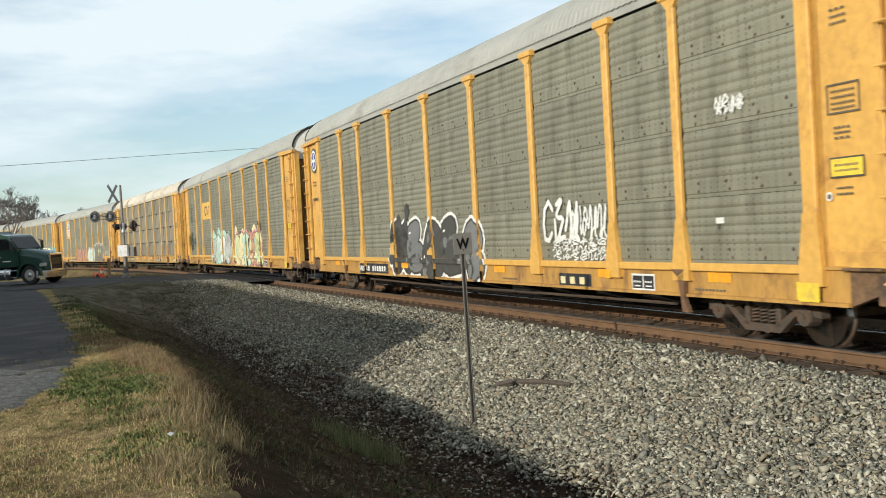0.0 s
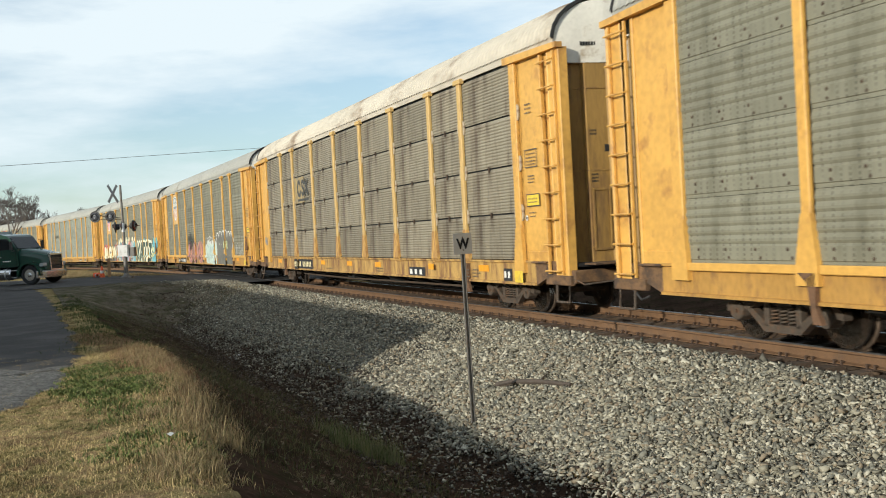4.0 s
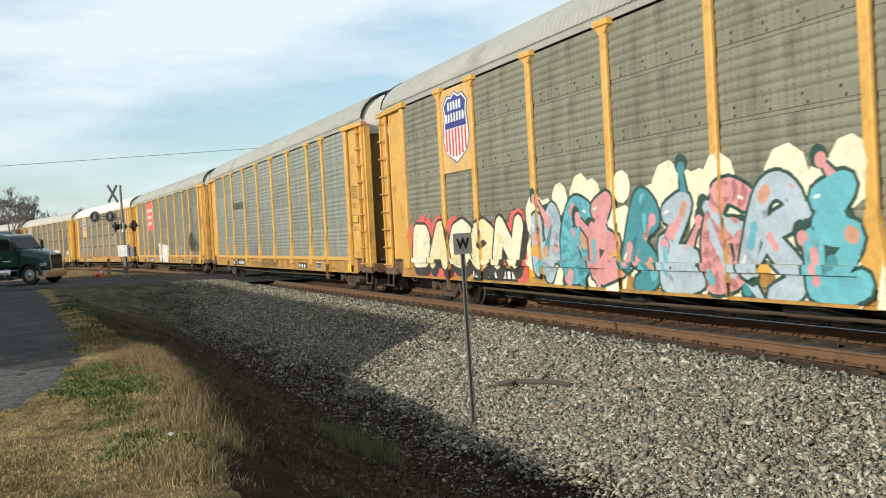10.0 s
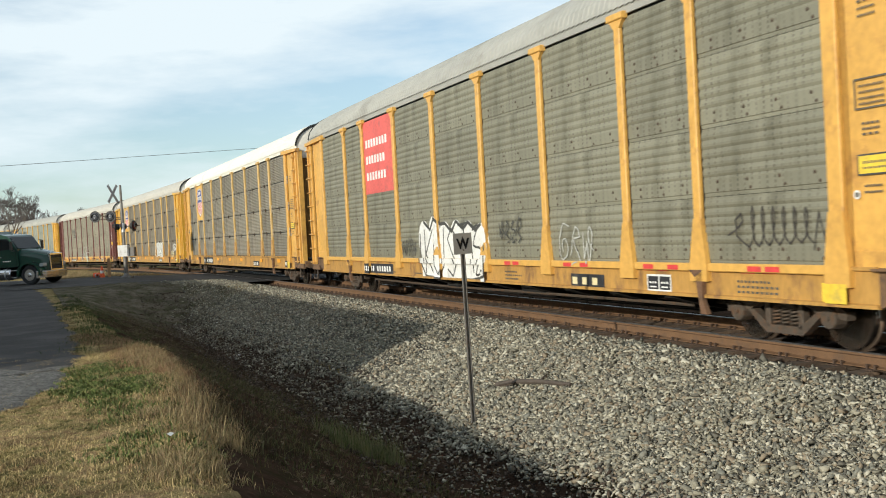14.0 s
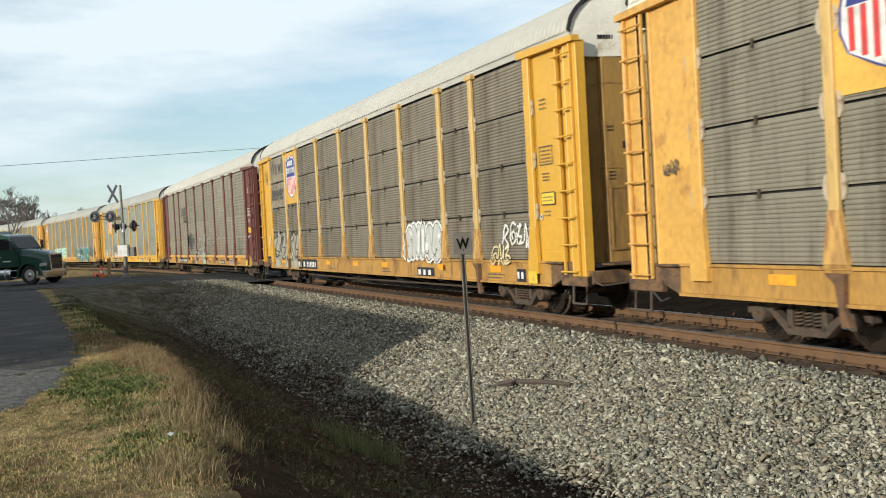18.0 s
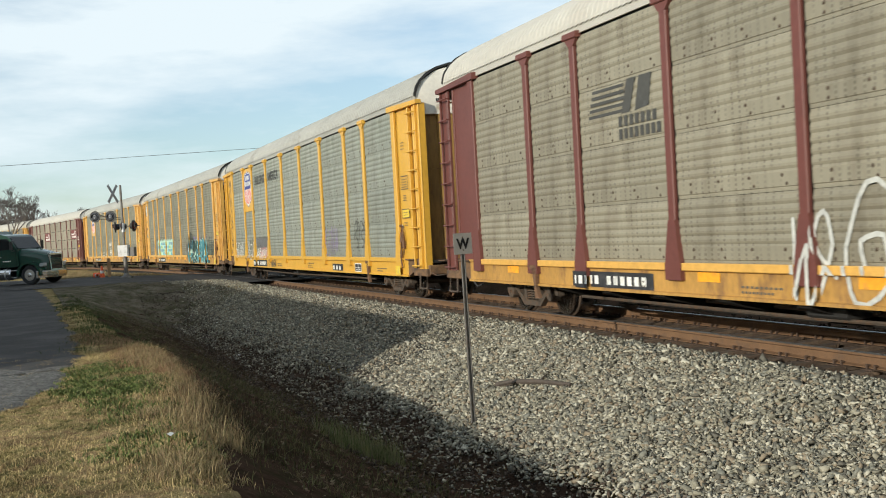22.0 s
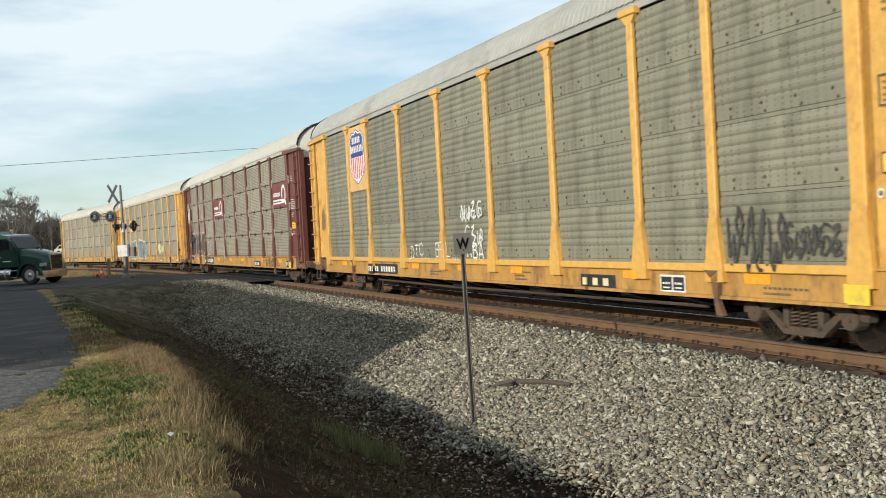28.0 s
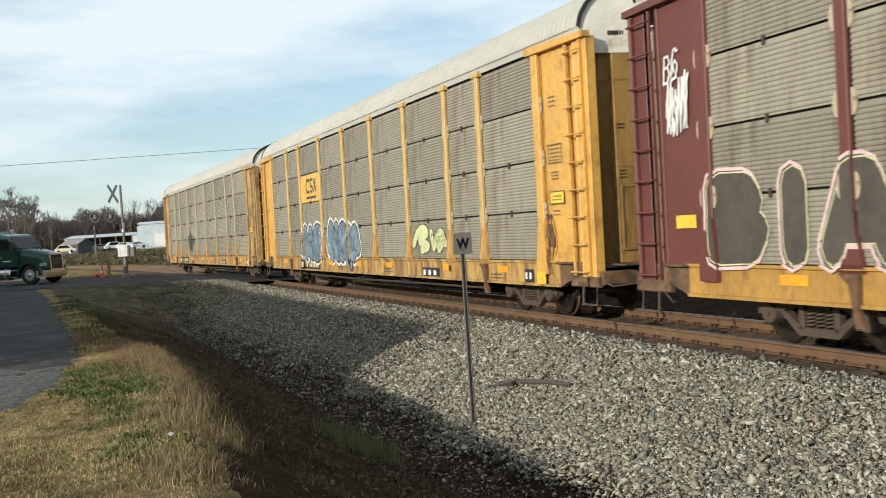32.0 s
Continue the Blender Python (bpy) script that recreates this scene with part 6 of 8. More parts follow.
tagged(mid_bed, "oil stained brown ballast between and beyond the rails", "ballast", kind="structure")
bed2 = track_strip(-520, -40, 2.0, [-3.4, -2.1, -1.3, 0, 1.3, 2.1, 3.4], lambda s, l: ballast_z(s, l), "ballast_bed", M["ballast"])
tagged(bed2, "grey crushed stone bed beyond the crossing", "ballast", kind="structure")


# brown soil whose base colour is darkened to carry the shade lying on it
M["shaded_soil"] = material("shade_darkened_brown_soil", (0.042, 0.027, 0.019), 0.95, vary=0.6, scale=1.3, grain=14, bump=1.0, stain=(0.024, 0.022, 0.012), stain_at=0.55, spec=0.0)
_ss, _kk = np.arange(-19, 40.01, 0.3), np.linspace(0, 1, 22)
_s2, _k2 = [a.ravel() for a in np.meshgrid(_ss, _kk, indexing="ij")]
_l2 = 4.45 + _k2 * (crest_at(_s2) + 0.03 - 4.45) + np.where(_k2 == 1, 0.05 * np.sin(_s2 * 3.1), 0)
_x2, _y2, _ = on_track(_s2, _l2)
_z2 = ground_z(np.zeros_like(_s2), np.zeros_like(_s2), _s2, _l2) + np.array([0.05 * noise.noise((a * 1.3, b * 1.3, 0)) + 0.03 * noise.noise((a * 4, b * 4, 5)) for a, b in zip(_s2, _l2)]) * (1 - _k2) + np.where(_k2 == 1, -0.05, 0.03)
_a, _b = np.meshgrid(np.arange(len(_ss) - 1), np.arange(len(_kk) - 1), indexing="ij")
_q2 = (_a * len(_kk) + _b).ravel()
ditch = new("ditch_bed", big_mesh("ditch_bed", np.c_[_x2, _y2, _z2], np.c_[_q2, _q2 + 1, _q2 + len(_kk) + 1, _q2 + len(_kk)], M["shaded_soil"], True))
tagged(ditch, "brown soil in the ditch, its colour darkened for the shade there", "ditch", kind="structure")


# strip past the far rail, the train's shadow put into its dark colour
far_side = track_strip(-40, 60, 1.0, [-13, -10, -8, -6.5, -5.5, -4.8, -4.2, -3.5, -2.8, -2.2], lambda s, l: max(ballast_z(s, l) if l > -3 else -9, float(ground_z(np.array([on_track(s, l)[0]]), np.array([on_track(s, l)[1]]), np.array([s]), np.array([l]))[0]) + 0.05) + 0.02 * noise.noise((s * 2, l * 2, 0)), "ditch_bed", M["shaded_soil"])
tagged(far_side, "earth on the far side of the track, darkened for the train's shadow", "ditch", kind="structure")
M["verge_soil"] = material("trodden_grey_brown_verge", (0.12, 0.104, 0.08), 0.95, vary=0.6, scale=1.0, grain=14, bump=1.0, stain=(0.065, 0.062, 0.036), stain_at=0.5, spec=0.0)
ditch_end = track_strip(-28, -11, 0.5, [2.9 + 0.4 * i for i in range(18)], lambda s, l: float(ground_z(np.array([on_track(s, l)[0]]), np.array([on_track(s, l)[1]]), np.array([s]), np.array([l]))[0]) + 0.035 + 0.03 * noise.noise((s * 1.3, l * 1.3, 0)), "ditch_bed", M["verge_soil"])
tagged(ditch_end, "dark earth and dead grass where the ditch meets the road", "ditch", kind="structure")


def stones(name, n, s0, s1, l0, l1, r0, r1, seed, label, mat=None, fade=0.0):
    """Crushed stones, each a sharp-edged broken block, joined."""
    rng = np.random.default_rng(seed)
    mat = mat or M["stone"]
    base = np.array([(x, y, z) for x in (-0.62, 0.62) for y in (-0.62, 0.62) for z in (-0.55, 0.55)], float)
    faces = np.array([(0, 1, 3), (0, 3, 2), (4, 6, 7), (4, 7, 5), (0, 4, 5), (0, 5, 1), (2, 3, 7), (2, 7, 6), (0, 2, 6), (0, 6, 4), (1, 5, 7), (1, 7, 3)])
    ss, ll = rng.uniform(s0, s1, n), rng.uniform(l0, l1, n)
    if fade:
        ll = l0 + (l1 - l0) * rng.random(n) ** fade
    elif l1 > 4.4:
        thin = rng.random(n) < smooth(4.2, 5.0, ll + 0.25 * np.sin(ss * 1.7) * np.sin(ss * 0.6))
        ll = np.where(thin, rng.uniform(l0, 4.3, n), ll)
    x, y, _ = on_track(ss, ll)
    aa = np.abs(ll)
    k = smooth(-17, -24, ss)
    z = np.interp(aa, [0, 1.28, 1.42, 1.9, 2.1, 4.6, 5.0, 5.9], [-0.25, -0.25, -0.185, -0.17, -0.22, -1.14, -1.31, -1.27]) * (1 - k) + np.interp(aa, [0, 1.9, 2.1, 3.6], [-0.17, -0.17, -0.2, -0.30]) * k
    z = np.where(aa > 4.6, np.maximum(z, ground_z(x, y, ss, ll) + 0.045), z)
    z = np.where(ss < -19, np.maximum(z, ground_z(x, y, ss, ll) + 0.01), z)
    r = rng.uniform(r0, r1, n) * (1 + 0.5 * (rng.random(n) > 0.9))
    v = (base[None] + rng.uniform(-0.46, 0.46, (n, 8, 3))) * np.stack([rng.uniform(0.9, 2.0, n), rng.uniform(0.5, 1.1, n), rng.uniform(0.4, 0.85, n)], -1)[:, None, :]
    a = rng.uniform(0, 6.28, n)
    b = rng.uniform(-1.4, 1.4, n)
    ca, sa, cb, sb = np.cos(a), np.sin(a), np.cos(b), np.sin(b)
    vx = v[..., 0] * ca[:, None] - v[..., 1] * sa[:, None]
    vy = v[..., 0] * sa[:, None] + v[..., 1] * ca[:, None]
    vy2 = vy * cb[:, None] - v[..., 2] * sb[:, None]
    vz2 = vy * sb[:, None] + v[..., 2] * cb[:, None]
    v = np.stack([vx, vy2, vz2], -1) * r[:, None, None] + np.stack([x, y, z + rng.uniform(-0.5, 1.3, n) * r], -1)[:, None, :]
    f = faces[None] + (np.arange(n) * 8)[:, None, None]
    ob = new(name, big_mesh(name, v.reshape(-1, 3), f.reshape(-1, 3), mat))
    tagged(ob, label, "gravel", kind="stuff")


M["stone"] = island_material("crushed_granite", [(0.26, 0.24, 0.18), (0.19, 0.178, 0.137), (0.32, 0.295, 0.225), (0.12, 0.112, 0.09), (0.25, 0.205, 0.145), (0.45, 0.42, 0.33), (0.20, 0.195, 0.16)])
# soil-stained stones, toned darker again for the shade in the ditch
M["dusty_stone"] = island_material("soil_stained_shade_dark_stone", [(0.075, 0.055, 0.042), (0.055, 0.04, 0.031), (0.10, 0.08, 0.064), (0.038, 0.029, 0.022), (0.14, 0.12, 0.098)])
M["dirty_stone"] = island_material("oil_stained_stone", [(0.066, 0.045, 0.03), (0.043, 0.03, 0.02), (0.088, 0.06, 0.04), (0.053, 0.037, 0.026)])
stones("ballast_stones", 72000, 3, 22, 1.25, 5.0, 0.013, 0.032, 1, "loose grey crushed stones on the slope beside the rail")
stones("ballast_stones", 44000, -28, 3, 1.25, 5.0, 0.014, 0.031, 2, "loose grey crushed stones towards the crossing")
stones("ballast_stones", 8000, -26, 24, -1.9, 1.15, 0.016, 0.034, 3, "oil stained crushed stones between the ties", M["dirty_stone"])
stones("ballast_stones", 15000, -22, 24, 4.2, 6.6, 0.010, 0.025, 4, "soil stained stones spilled into the ditch, darkened for its shade", M["dusty_stone"], fade=1.5)
stones("ballast_stones", 6000, -20, 24, 4.5, 5.7, 0.010, 0.026, 6, "crushed stones thinning out at the foot of the slope", fade=1.9)
stones("ballast_stones", 18000, 3, 22, 2.2, 4.9, 0.012, 0.030, 5, "upper layer of crushed stones on the slope")

# ---- rails and ties ----
RAIL = [(-0.075, -0.18), (-0.075, -0.168), (-0.02, -0.15), (-0.009, -0.135), (-0.009, -0.055), (-0.036, -0.04), (-0.036, -0.01), (-0.03, -0.001), (0.03, -0.001), (0.036, -0.01), (0.036, -0.04), (0.009, -0.055), (0.009, -0.135), (0.02, -0.15), (0.075, -0.168), (0.075, -0.18)]
for side in (-0.753, 0.753):
    b = Build()
    rows = [[on_track(s, side + a, z) for a, z in RAIL] for s in list(np.arange(-540, -60, 4.0)) + list(np.arange(-60, 120, 1.0))]
    b.grid(rows)
    b.m = [1 if (k % (len(RAIL) - 1)) in (6, 7, 8) else 0 for k in range(len(b.f))]
    ob = new("rail", b.mesh("rail", [M["rail"], M["rail_top"]], False))
    tagged(ob, "rusty brown steel rail with a polished head", "rail", "rails of the track", "structure")

b = Build()
b.box(-1.3, 1.3, -0.115, 0.115, -0.37, -0.188, c=0.012)
tie_me = b.mesh("tie", [M["tie"]])
b = Build()
b.box(-0.17, 0.17, -0.1, 0.1, -0.188, -0.178)
for p, q in ((-0.1, 0.06), (0.1, -0.06), (-0.1, -0.06), (0.1, 0.07)):
    b.box(p - 0.012, p + 0.012, q - 0.012, q + 0.012, -0.18, -0.13)
    b.box(p - 0.02 - (0.01 if p > 0 else -0.01), p + 0.02 - (0.01 if p > 0 else -0.01), q - 0.016, q + 0.016, -0.145, -0.125)
plate_me = b.mesh("tie_plate", [M["plate"]])
for i in range(150):
    s = -50 + i * 0.52 + random.uniform(-0.03, 0.03)
    x, y, _ = on_track(s)
    th = float(np.interp(s, S, TURN))
    tie = new("railway_tie", tie_me)
    tie.matrix_basis = pose(x, y, 0, 0, 0, math.degrees(th) - 90 + random.uniform(-1, 1))
    tagged(tie, "weathered dark wooden railway tie set in crushed stone", "railway tie", "ties of the track")
    for e in (-0.753, 0.753):
        part("tie_plate", plate_me, tie, loc=(e, 0, 0))

# ---- roads ----


def strip_mesh(name, pts_fn, us, vs, zf, mat):
    v = []
    for u in us:
        for w in vs:
            x, y = pts_fn(u, w)
            v.append((x, y, zf(u, w)))
    n = len(vs)
    i, j = np.meshgrid(np.arange(len(us) - 1), np.arange(n - 1), indexing="ij")
    q = (i * n + j).ravel()
    return new(name, big_mesh(name, v, np.c_[q, q + 1, q + n + 1, q + n], mat, True))


def side_edge(s):
    return float(np.interp(s, [-40, -13, -6.7, -0.3, 3.5, 6.1, 8.5, 9.5, 10.2, 11.2], [10.6, 9.9, 9.8, 9.6, 9.65, 9.84, 10.08, 10.4, 10.75, 11.4])) + 0.07 * math.sin(s * 2.3) + 0.05 * math.sin(s * 5.1 + 1) + 0.04 * math.sin(s * 9.7)


side_road = strip_mesh("road", lambda s, k: on_track(s, side_edge(s) + k * (17.5 - side_edge(s)))[:2], np.arange(-42, 6.51, 0.15), [0, .02, .1, .3, .6, 1], lambda s, k: 0.178 - 0.03 * float(k == 0), M["asphalt"])
tagged(side_road, "worn grey asphalt road beside the grass bank", "road", kind="structure")


M["gravel"] = material("pale_gravel_shoulder", (0.145, 0.137, 0.125), 0.95, vary=0.7, scale=9, grain=38, bump=1.0, stain=(0.06, 0.055, 0.045), stain_at=0.55, stain_scale=22, spec=0.1)
shoulder = strip_mesh("gravel_shoulder", lambda s, k: on_track(s + (0.35 * math.sin(k * 21) + 0.15 * math.sin(k * 47 + 2) if s < 6.4 else 0), side_edge(s) + k * 6.0)[:2], np.arange(5.6, 11.21, 0.14), [0.025 * i for i in range(41)], lambda s, k: 0.19 - 0.045 * float(k == 0) - 0.03 * float(s < 5.65) + 0.008 * noise.noise((s * 3, k * 18, 0)), M["gravel"])
tagged(shoulder, "pale loose gravel at the end of the asphalt", "gravel shoulder", kind="structure")


def road_xy(u, k):
    return ROAD_AT.x + ROAD_WAY.x * u + ROAD_SIDE.x * k, ROAD_AT.y + ROAD_WAY.y * u + ROAD_SIDE.y * k


def road_z(u, k):
    s, l = to_track(np.array([road_xy(u, k)[0]]), np.array([road_xy(u, k)[1]]))
    return float(np.interp(l[0], [-40, -8, -2, 2, 6.5], [0.66, 0.05, -0.006, -0.006, 0.2]))


road = strip_mesh("road", road_xy, np.arange(-60, 70.1, 1.0), np.linspace(-4.6, 9.3, 13), road_z, M["asphalt"])
tagged(road, "dark asphalt road over the level crossing", "road", kind="structure")

# building beyond the view that shades the road, the ditch and the ballast
M["block"] = material("pale_block_wall", (0.55, 0.52, 0.46), 0.8, vary=0.12, scale=0.8, grain=20, bump=0.2)


def shade_building():
    base = new("roadside_building")
    x, y, _ = on_track(-13, 24)
    th = math.degrees(float(np.interp(-13, S, TURN)))
    base.matrix_basis = pose(x, y, 0.1, 0, 0, th)
    tagged(base, "long low block building with a flat roof beside the road", "building")
    b = Build()
    b.box(-25, 22.0, -5, 5, 0, 4.25)
    part("wall", b, base, M["block"])
    b = Build()
    b.box(-25.2, 22.5, -5.2, 5.2, 4.25, 4.68, c=0.05)
    part("roof", b, base, M["roof_grey"])


shade_building()


# ---- whistle sign ----
M["sign_face"] = material("grey_white_sign_sheet", (0.27, 0.26, 0.24), 0.5, 0.1, vary=0.12, scale=6, grain=30, bump=0.03, stain=(0.28, 0.25, 0.21), stain_at=0.62)
M["sign_ink"] = material("matt_black_sign_ink", (0.012, 0.012, 0.012), 0.9, vary=0.1, bump=0, spec=0.1)
M["post_steel"] = material("dull_post_steel", (0.16, 0.15, 0.135), 0.55, 0.4, vary=0.2, scale=4, grain=30, bump=0.05, stain=(0.11, 0.075, 0.05), stain_at=0.6)
M["glass_dark"] = material("dark_window_glass", (0.008, 0.01, 0.012), 0.08, vary=0.05, bump=0, spec=0.25)
M["rubber"] = material("black_rubber", (0.02, 0.02, 0.02), 0.85, vary=0.2, scale=8, grain=40, bump=0.15)
M["chrome"] = material("chrome", (0.62, 0.62, 0.62), 0.18, 1.0, vary=0.05, bump=0)
M["green_paint"] = material("dark_green_truck_paint", (0.004, 0.036, 0.022), 0.2, vary=0.08, scale=1.5, grain=10, bump=0.0)


def whistle_sign():
    base = new("whistle_sign")
    th = math.degrees(float(np.interp(8.2, S, TURN)))
    base.matrix_basis = pose(0.28, 15.0, -1.1, 0, 0, th - 75)
    tagged(base, "weathered square whistle sign on a steel post in the stones", "sign")
    b = Build()
    # flanged channel post
    b.prism([(x, y, 0.0) for x, y in ((-0.035, 0.02), (-0.035, -0.005), (-0.02, -0.02), (0.02, -0.02), (0.035, -0.005), (0.035, 0.02), (0.022, 0.02), (0.016, -0.004), (-0.016, -0.004), (-0.022, 0.02))], (0, 0, 2.72))
    part("post", b, base, M["post_steel"])
    b = Build()
    b.box(-0.17, 0.17, 0.022, 0.026, 2.56, 2.87)
    plate = part("sign_plate", b, base, M["sign_face"])
    cu = bpy.data.curves.new("letter", "FONT")
    cu.body, cu.offset = "W", 0.035
    tmp = bpy.data.objects.new("letter", cu)
    scene.collection.objects.link(tmp)
    bpy.context.view_layer.update()
    me = bpy.data.meshes.new_from_object(tmp)
    bpy.data.objects.remove(tmp)
    xs, ys = [v.co.x for v in me.vertices], [v.co.y for v in me.vertices]
    k = 0.24 / (max(xs) - min(xs))
    me.transform(Matrix.Translation((0.0, 0.0295, 2.715)) @ Matrix.Rotation(math.pi, 4, "Z") @ Matrix.Rotation(math.pi / 2, 4, "X") @ Matrix.Scale(k, 4) @ Matrix.Translation((-(max(xs) + min(xs)) / 2, -(max(ys) + min(ys)) / 2, 0)))
    me.materials.clear()
    me.materials.append(M["sign_ink"])
    letter = part("letter", me, plate)
    sol = letter.modifiers.new("thick", "SOLIDIFY")
    sol.thickness = 0.002
    for z in (2.62, 2.81):
        b = Build()
        b.lathe([(0.012, 0.026), (0.008, 0.034)], "y", 8, 0, (0, 0, z))
        part("bolt", b, plate, M["bolt"])


whistle_sign()


# ---- crossing signal ----
M["red_lens"] = material("dark_red_lens", (0.10, 0.012, 0.012), 0.15, vary=0.05, bump=0)
M["signal_white"] = material("weathered_white_paint", (0.62, 0.61, 0.58), 0.5, vary=0.12, scale=4, grain=30, bump=0.04, stain=(0.36, 0.34, 0.3), stain_at=0.6)


M["dull_blade"] = material("weathered_sign_back", (0.30, 0.30, 0.30), 0.55, 0.3, vary=0.2, scale=5, grain=30, bump=0.05)
M["grey_lens"] = material("dusty_dark_lens", (0.06, 0.06, 0.065), 0.12, vary=0.1, bump=0, spec=0.9)


def crossing_signal():
    base = new("crossing_signal")
    base.matrix_basis = pose(-17.43, 55.9, 0.14, 0, 0, 0)
    tagged(base, "railroad crossing signal mast with crossbuck and flasher lights", "crossing signal")
    b = Build()
    b.lathe([(0.065, 0.0), (0.065, 5.1), (0.05, 5.14)], "z", 12)
    part("mast", b, base, M["post_steel"])
    b = Build()
    b.box(-0.3, 0.3, -0.3, 0.3, -0.1, 0.12, c=0.03)
    b.lathe([(0.20, 0.12), (0.20, 0.16), (0.12, 0.3), (0.12, 1.15), (0.07, 1.2)], "z", 12)
    part("base", b, base, M["post_steel"])
    for i, ang in enumerate((52, -52)):
        b = Build()
        b.box(-0.6, 0.6, -0.008, 0.008, -0.085, 0.085, c=0.003)
        me = b.mesh("crossbuck_blade", [M["dull_blade"]])
        me.transform(Matrix.Translation((-0.40, -0.1 - 0.02 * i, 4.68)) @ Matrix.Rotation(radians(66), 4, "Z") @ Matrix.Rotation(radians(ang), 4, "Y"))
        part("crossbuck_blade", me, base)
    b = Build()
    b.tube([(0.0, 0, 3.32), (-0.75, -0.06, 3.42), (-1.55, -0.12, 3.62)], 0.03, 6)
    b.tube([(0.0, 0, 3.25), (-0.75, -0.06, 3.3), (-1.5, -0.1, 3.36)], 0.02, 6)
    part("arm", b, base, M["dark_steel"])
    b = Build()
    b.tube([(-0.55, 0.2, 2.86), (0.95, -0.1, 2.86)], 0.03, 6)
    part("arm", b, base, M["dark_steel"])

    def flasher(x, y, z, yaw, lens):
        m = Matrix.Translation((x, y, z)) @ Matrix.Rotation(radians(yaw), 4, "Z")
        b = Build()
        b.lathe([(0.0, 0.03), (0.31, 0.03), (0.315, 0.0), (0.31, -0.012), (0.17, -0.012)], "y", 24)
        b.lathe([(0.17, 0.03), (0.16, 0.18), (0.09, 0.24), (0.0, 0.25)], "y", 16)
        me = b.mesh("flasher_light", [M["black"]])
        me.transform(m)
        light = part("flasher_light", me, base)
        b = Build()
        b.lathe([(0.23, -0.015), (0.19, -0.04), (0.10, -0.06), (0.0, -0.065)], "y", 18)
        me = b.mesh("lens", [lens], True)
        me.transform(m)
        part("lens", me, light)
        b = Build()
        rows = []
        for k in range(11):
            t = radians(-10 + 20 * k)
            rows.append([(0.175 * math.cos(t), -0.012, 0.175 * math.sin(t)), (0.17 * math.cos(t), -0.16 + 0.03 * abs(math.cos(t)), 0.17 * math.sin(t) - 0.02)])
        b.grid(rows)
        me = b.mesh("visor", [M["black"]])
        me.transform(m)
        part("visor", me, light)

    flasher(-1.45, -0.14, 3.48, -10, M["grey_lens"])
    flasher(-0.62, -0.08, 3.44, -10, M["grey_lens"])
    flasher(-0.5, 0.22, 2.86, -78, M["red_lens"])
    flasher(-0.1, 0.16, 2.86, -80, M["red_lens"])
    flasher(0.62, -0.05, 2.86, 82, M["red_lens"])
    b = Build()
    b.box(-0.34, 0.27, -0.22, 0.22, 1.22, 1.84, c=0.07)
    box = part("relay_box", b, base, M["signal_white"])
    b = Build()
    b.box(-0.28, 0.21, -0.235, -0.215, 1.36, 1.76, c=0.008)
    part("door", b, box, M["signal_white"])
    b = Build()
    b.box(0.28, 0.56, -0.1, 0.3, 1.2, 1.7, c=0.03)
    part("junction_box", b, base, M["post_steel"], "weathered grey junction box")
    b = Build()
    b.lathe([(0.1, 2.55), (0.1, 3.0), (0.075, 3.05)], "z", 12)
    part("clamp", b, base, M["silver"], "bright pole clamp")


crossing_signal()


def far_signal():
    base = new("steel_post")
    base.matrix_basis = pose(-51.0, 150.0, 1.0)
    tagged(base, "slim grey steel post beyond the track", "post")
    b = Build()
    b.lathe([(0.12, -0.3), (0.12, 4.2), (0.06, 4.25)], "z", 10)
    part("mast", b, base, M["post_steel"])


far_signal()


# ---- road cone, cloth and marker post by the crossing ----
M["cone"] = material("orange_plastic", (0.75, 0.10, 0.02), 0.5, vary=0.12, scale=6, grain=30, bump=0.05)
M["old_wood"] = material("weathered_post_wood", (0.30, 0.18, 0.09), 0.85, vary=0.25, scale=4, grain=30, bump=0.3, stretch=(1, 1, 0.2))


def traffic_cone(x, y, z, tilt, label):
    base = new("traffic_cone")
    base.matrix_basis = pose(x, y, z, tilt, 0, 20)
    tagged(base, label, "traffic cone")
    b = Build()
    b.lathe([(0.17, 0.03), (0.035, 0.7), (0.03, 0.71), (0.0, 0.71)], "z", 16)
    part("cone_body", b, base, M["cone"])
    b = Build()
    b.box(-0.2, 0.2, -0.2, 0.2, 0.0, 0.03, c=0.01)
    part("foot", b, base, M["cone"])
    b = Build()
    b.lathe([(0.128, 0.27), (0.095, 0.43)], "z", 16)
    part("band", b, base, M["signal_white"])


traffic_cone(-20.0, 59.6, 0.15, 0, "faded orange traffic cone on the grass by the crossing")
traffic_cone(-20.45, 60.0, 0.26, 78, "orange traffic cone lying on its side on the grass")
post = new("marker_post", Build().box(-0.09, 0.09, -0.07, 0.07, -0.1, 1.15, c=0.015).mesh("marker_post", [M["old_wood"]]))
post.matrix_basis = pose(-19.5, 59.3, 0.12, 0, 2, 15)
tagged(post, "short weathered wooden marker post by the crossing", "post")


# ---- lorry tractor ----
M["lamp_glass"] = material("hazy_lamp_glass", (0.34, 0.35, 0.35), 0.2, vary=0.1, bump=0, spec=0.8)


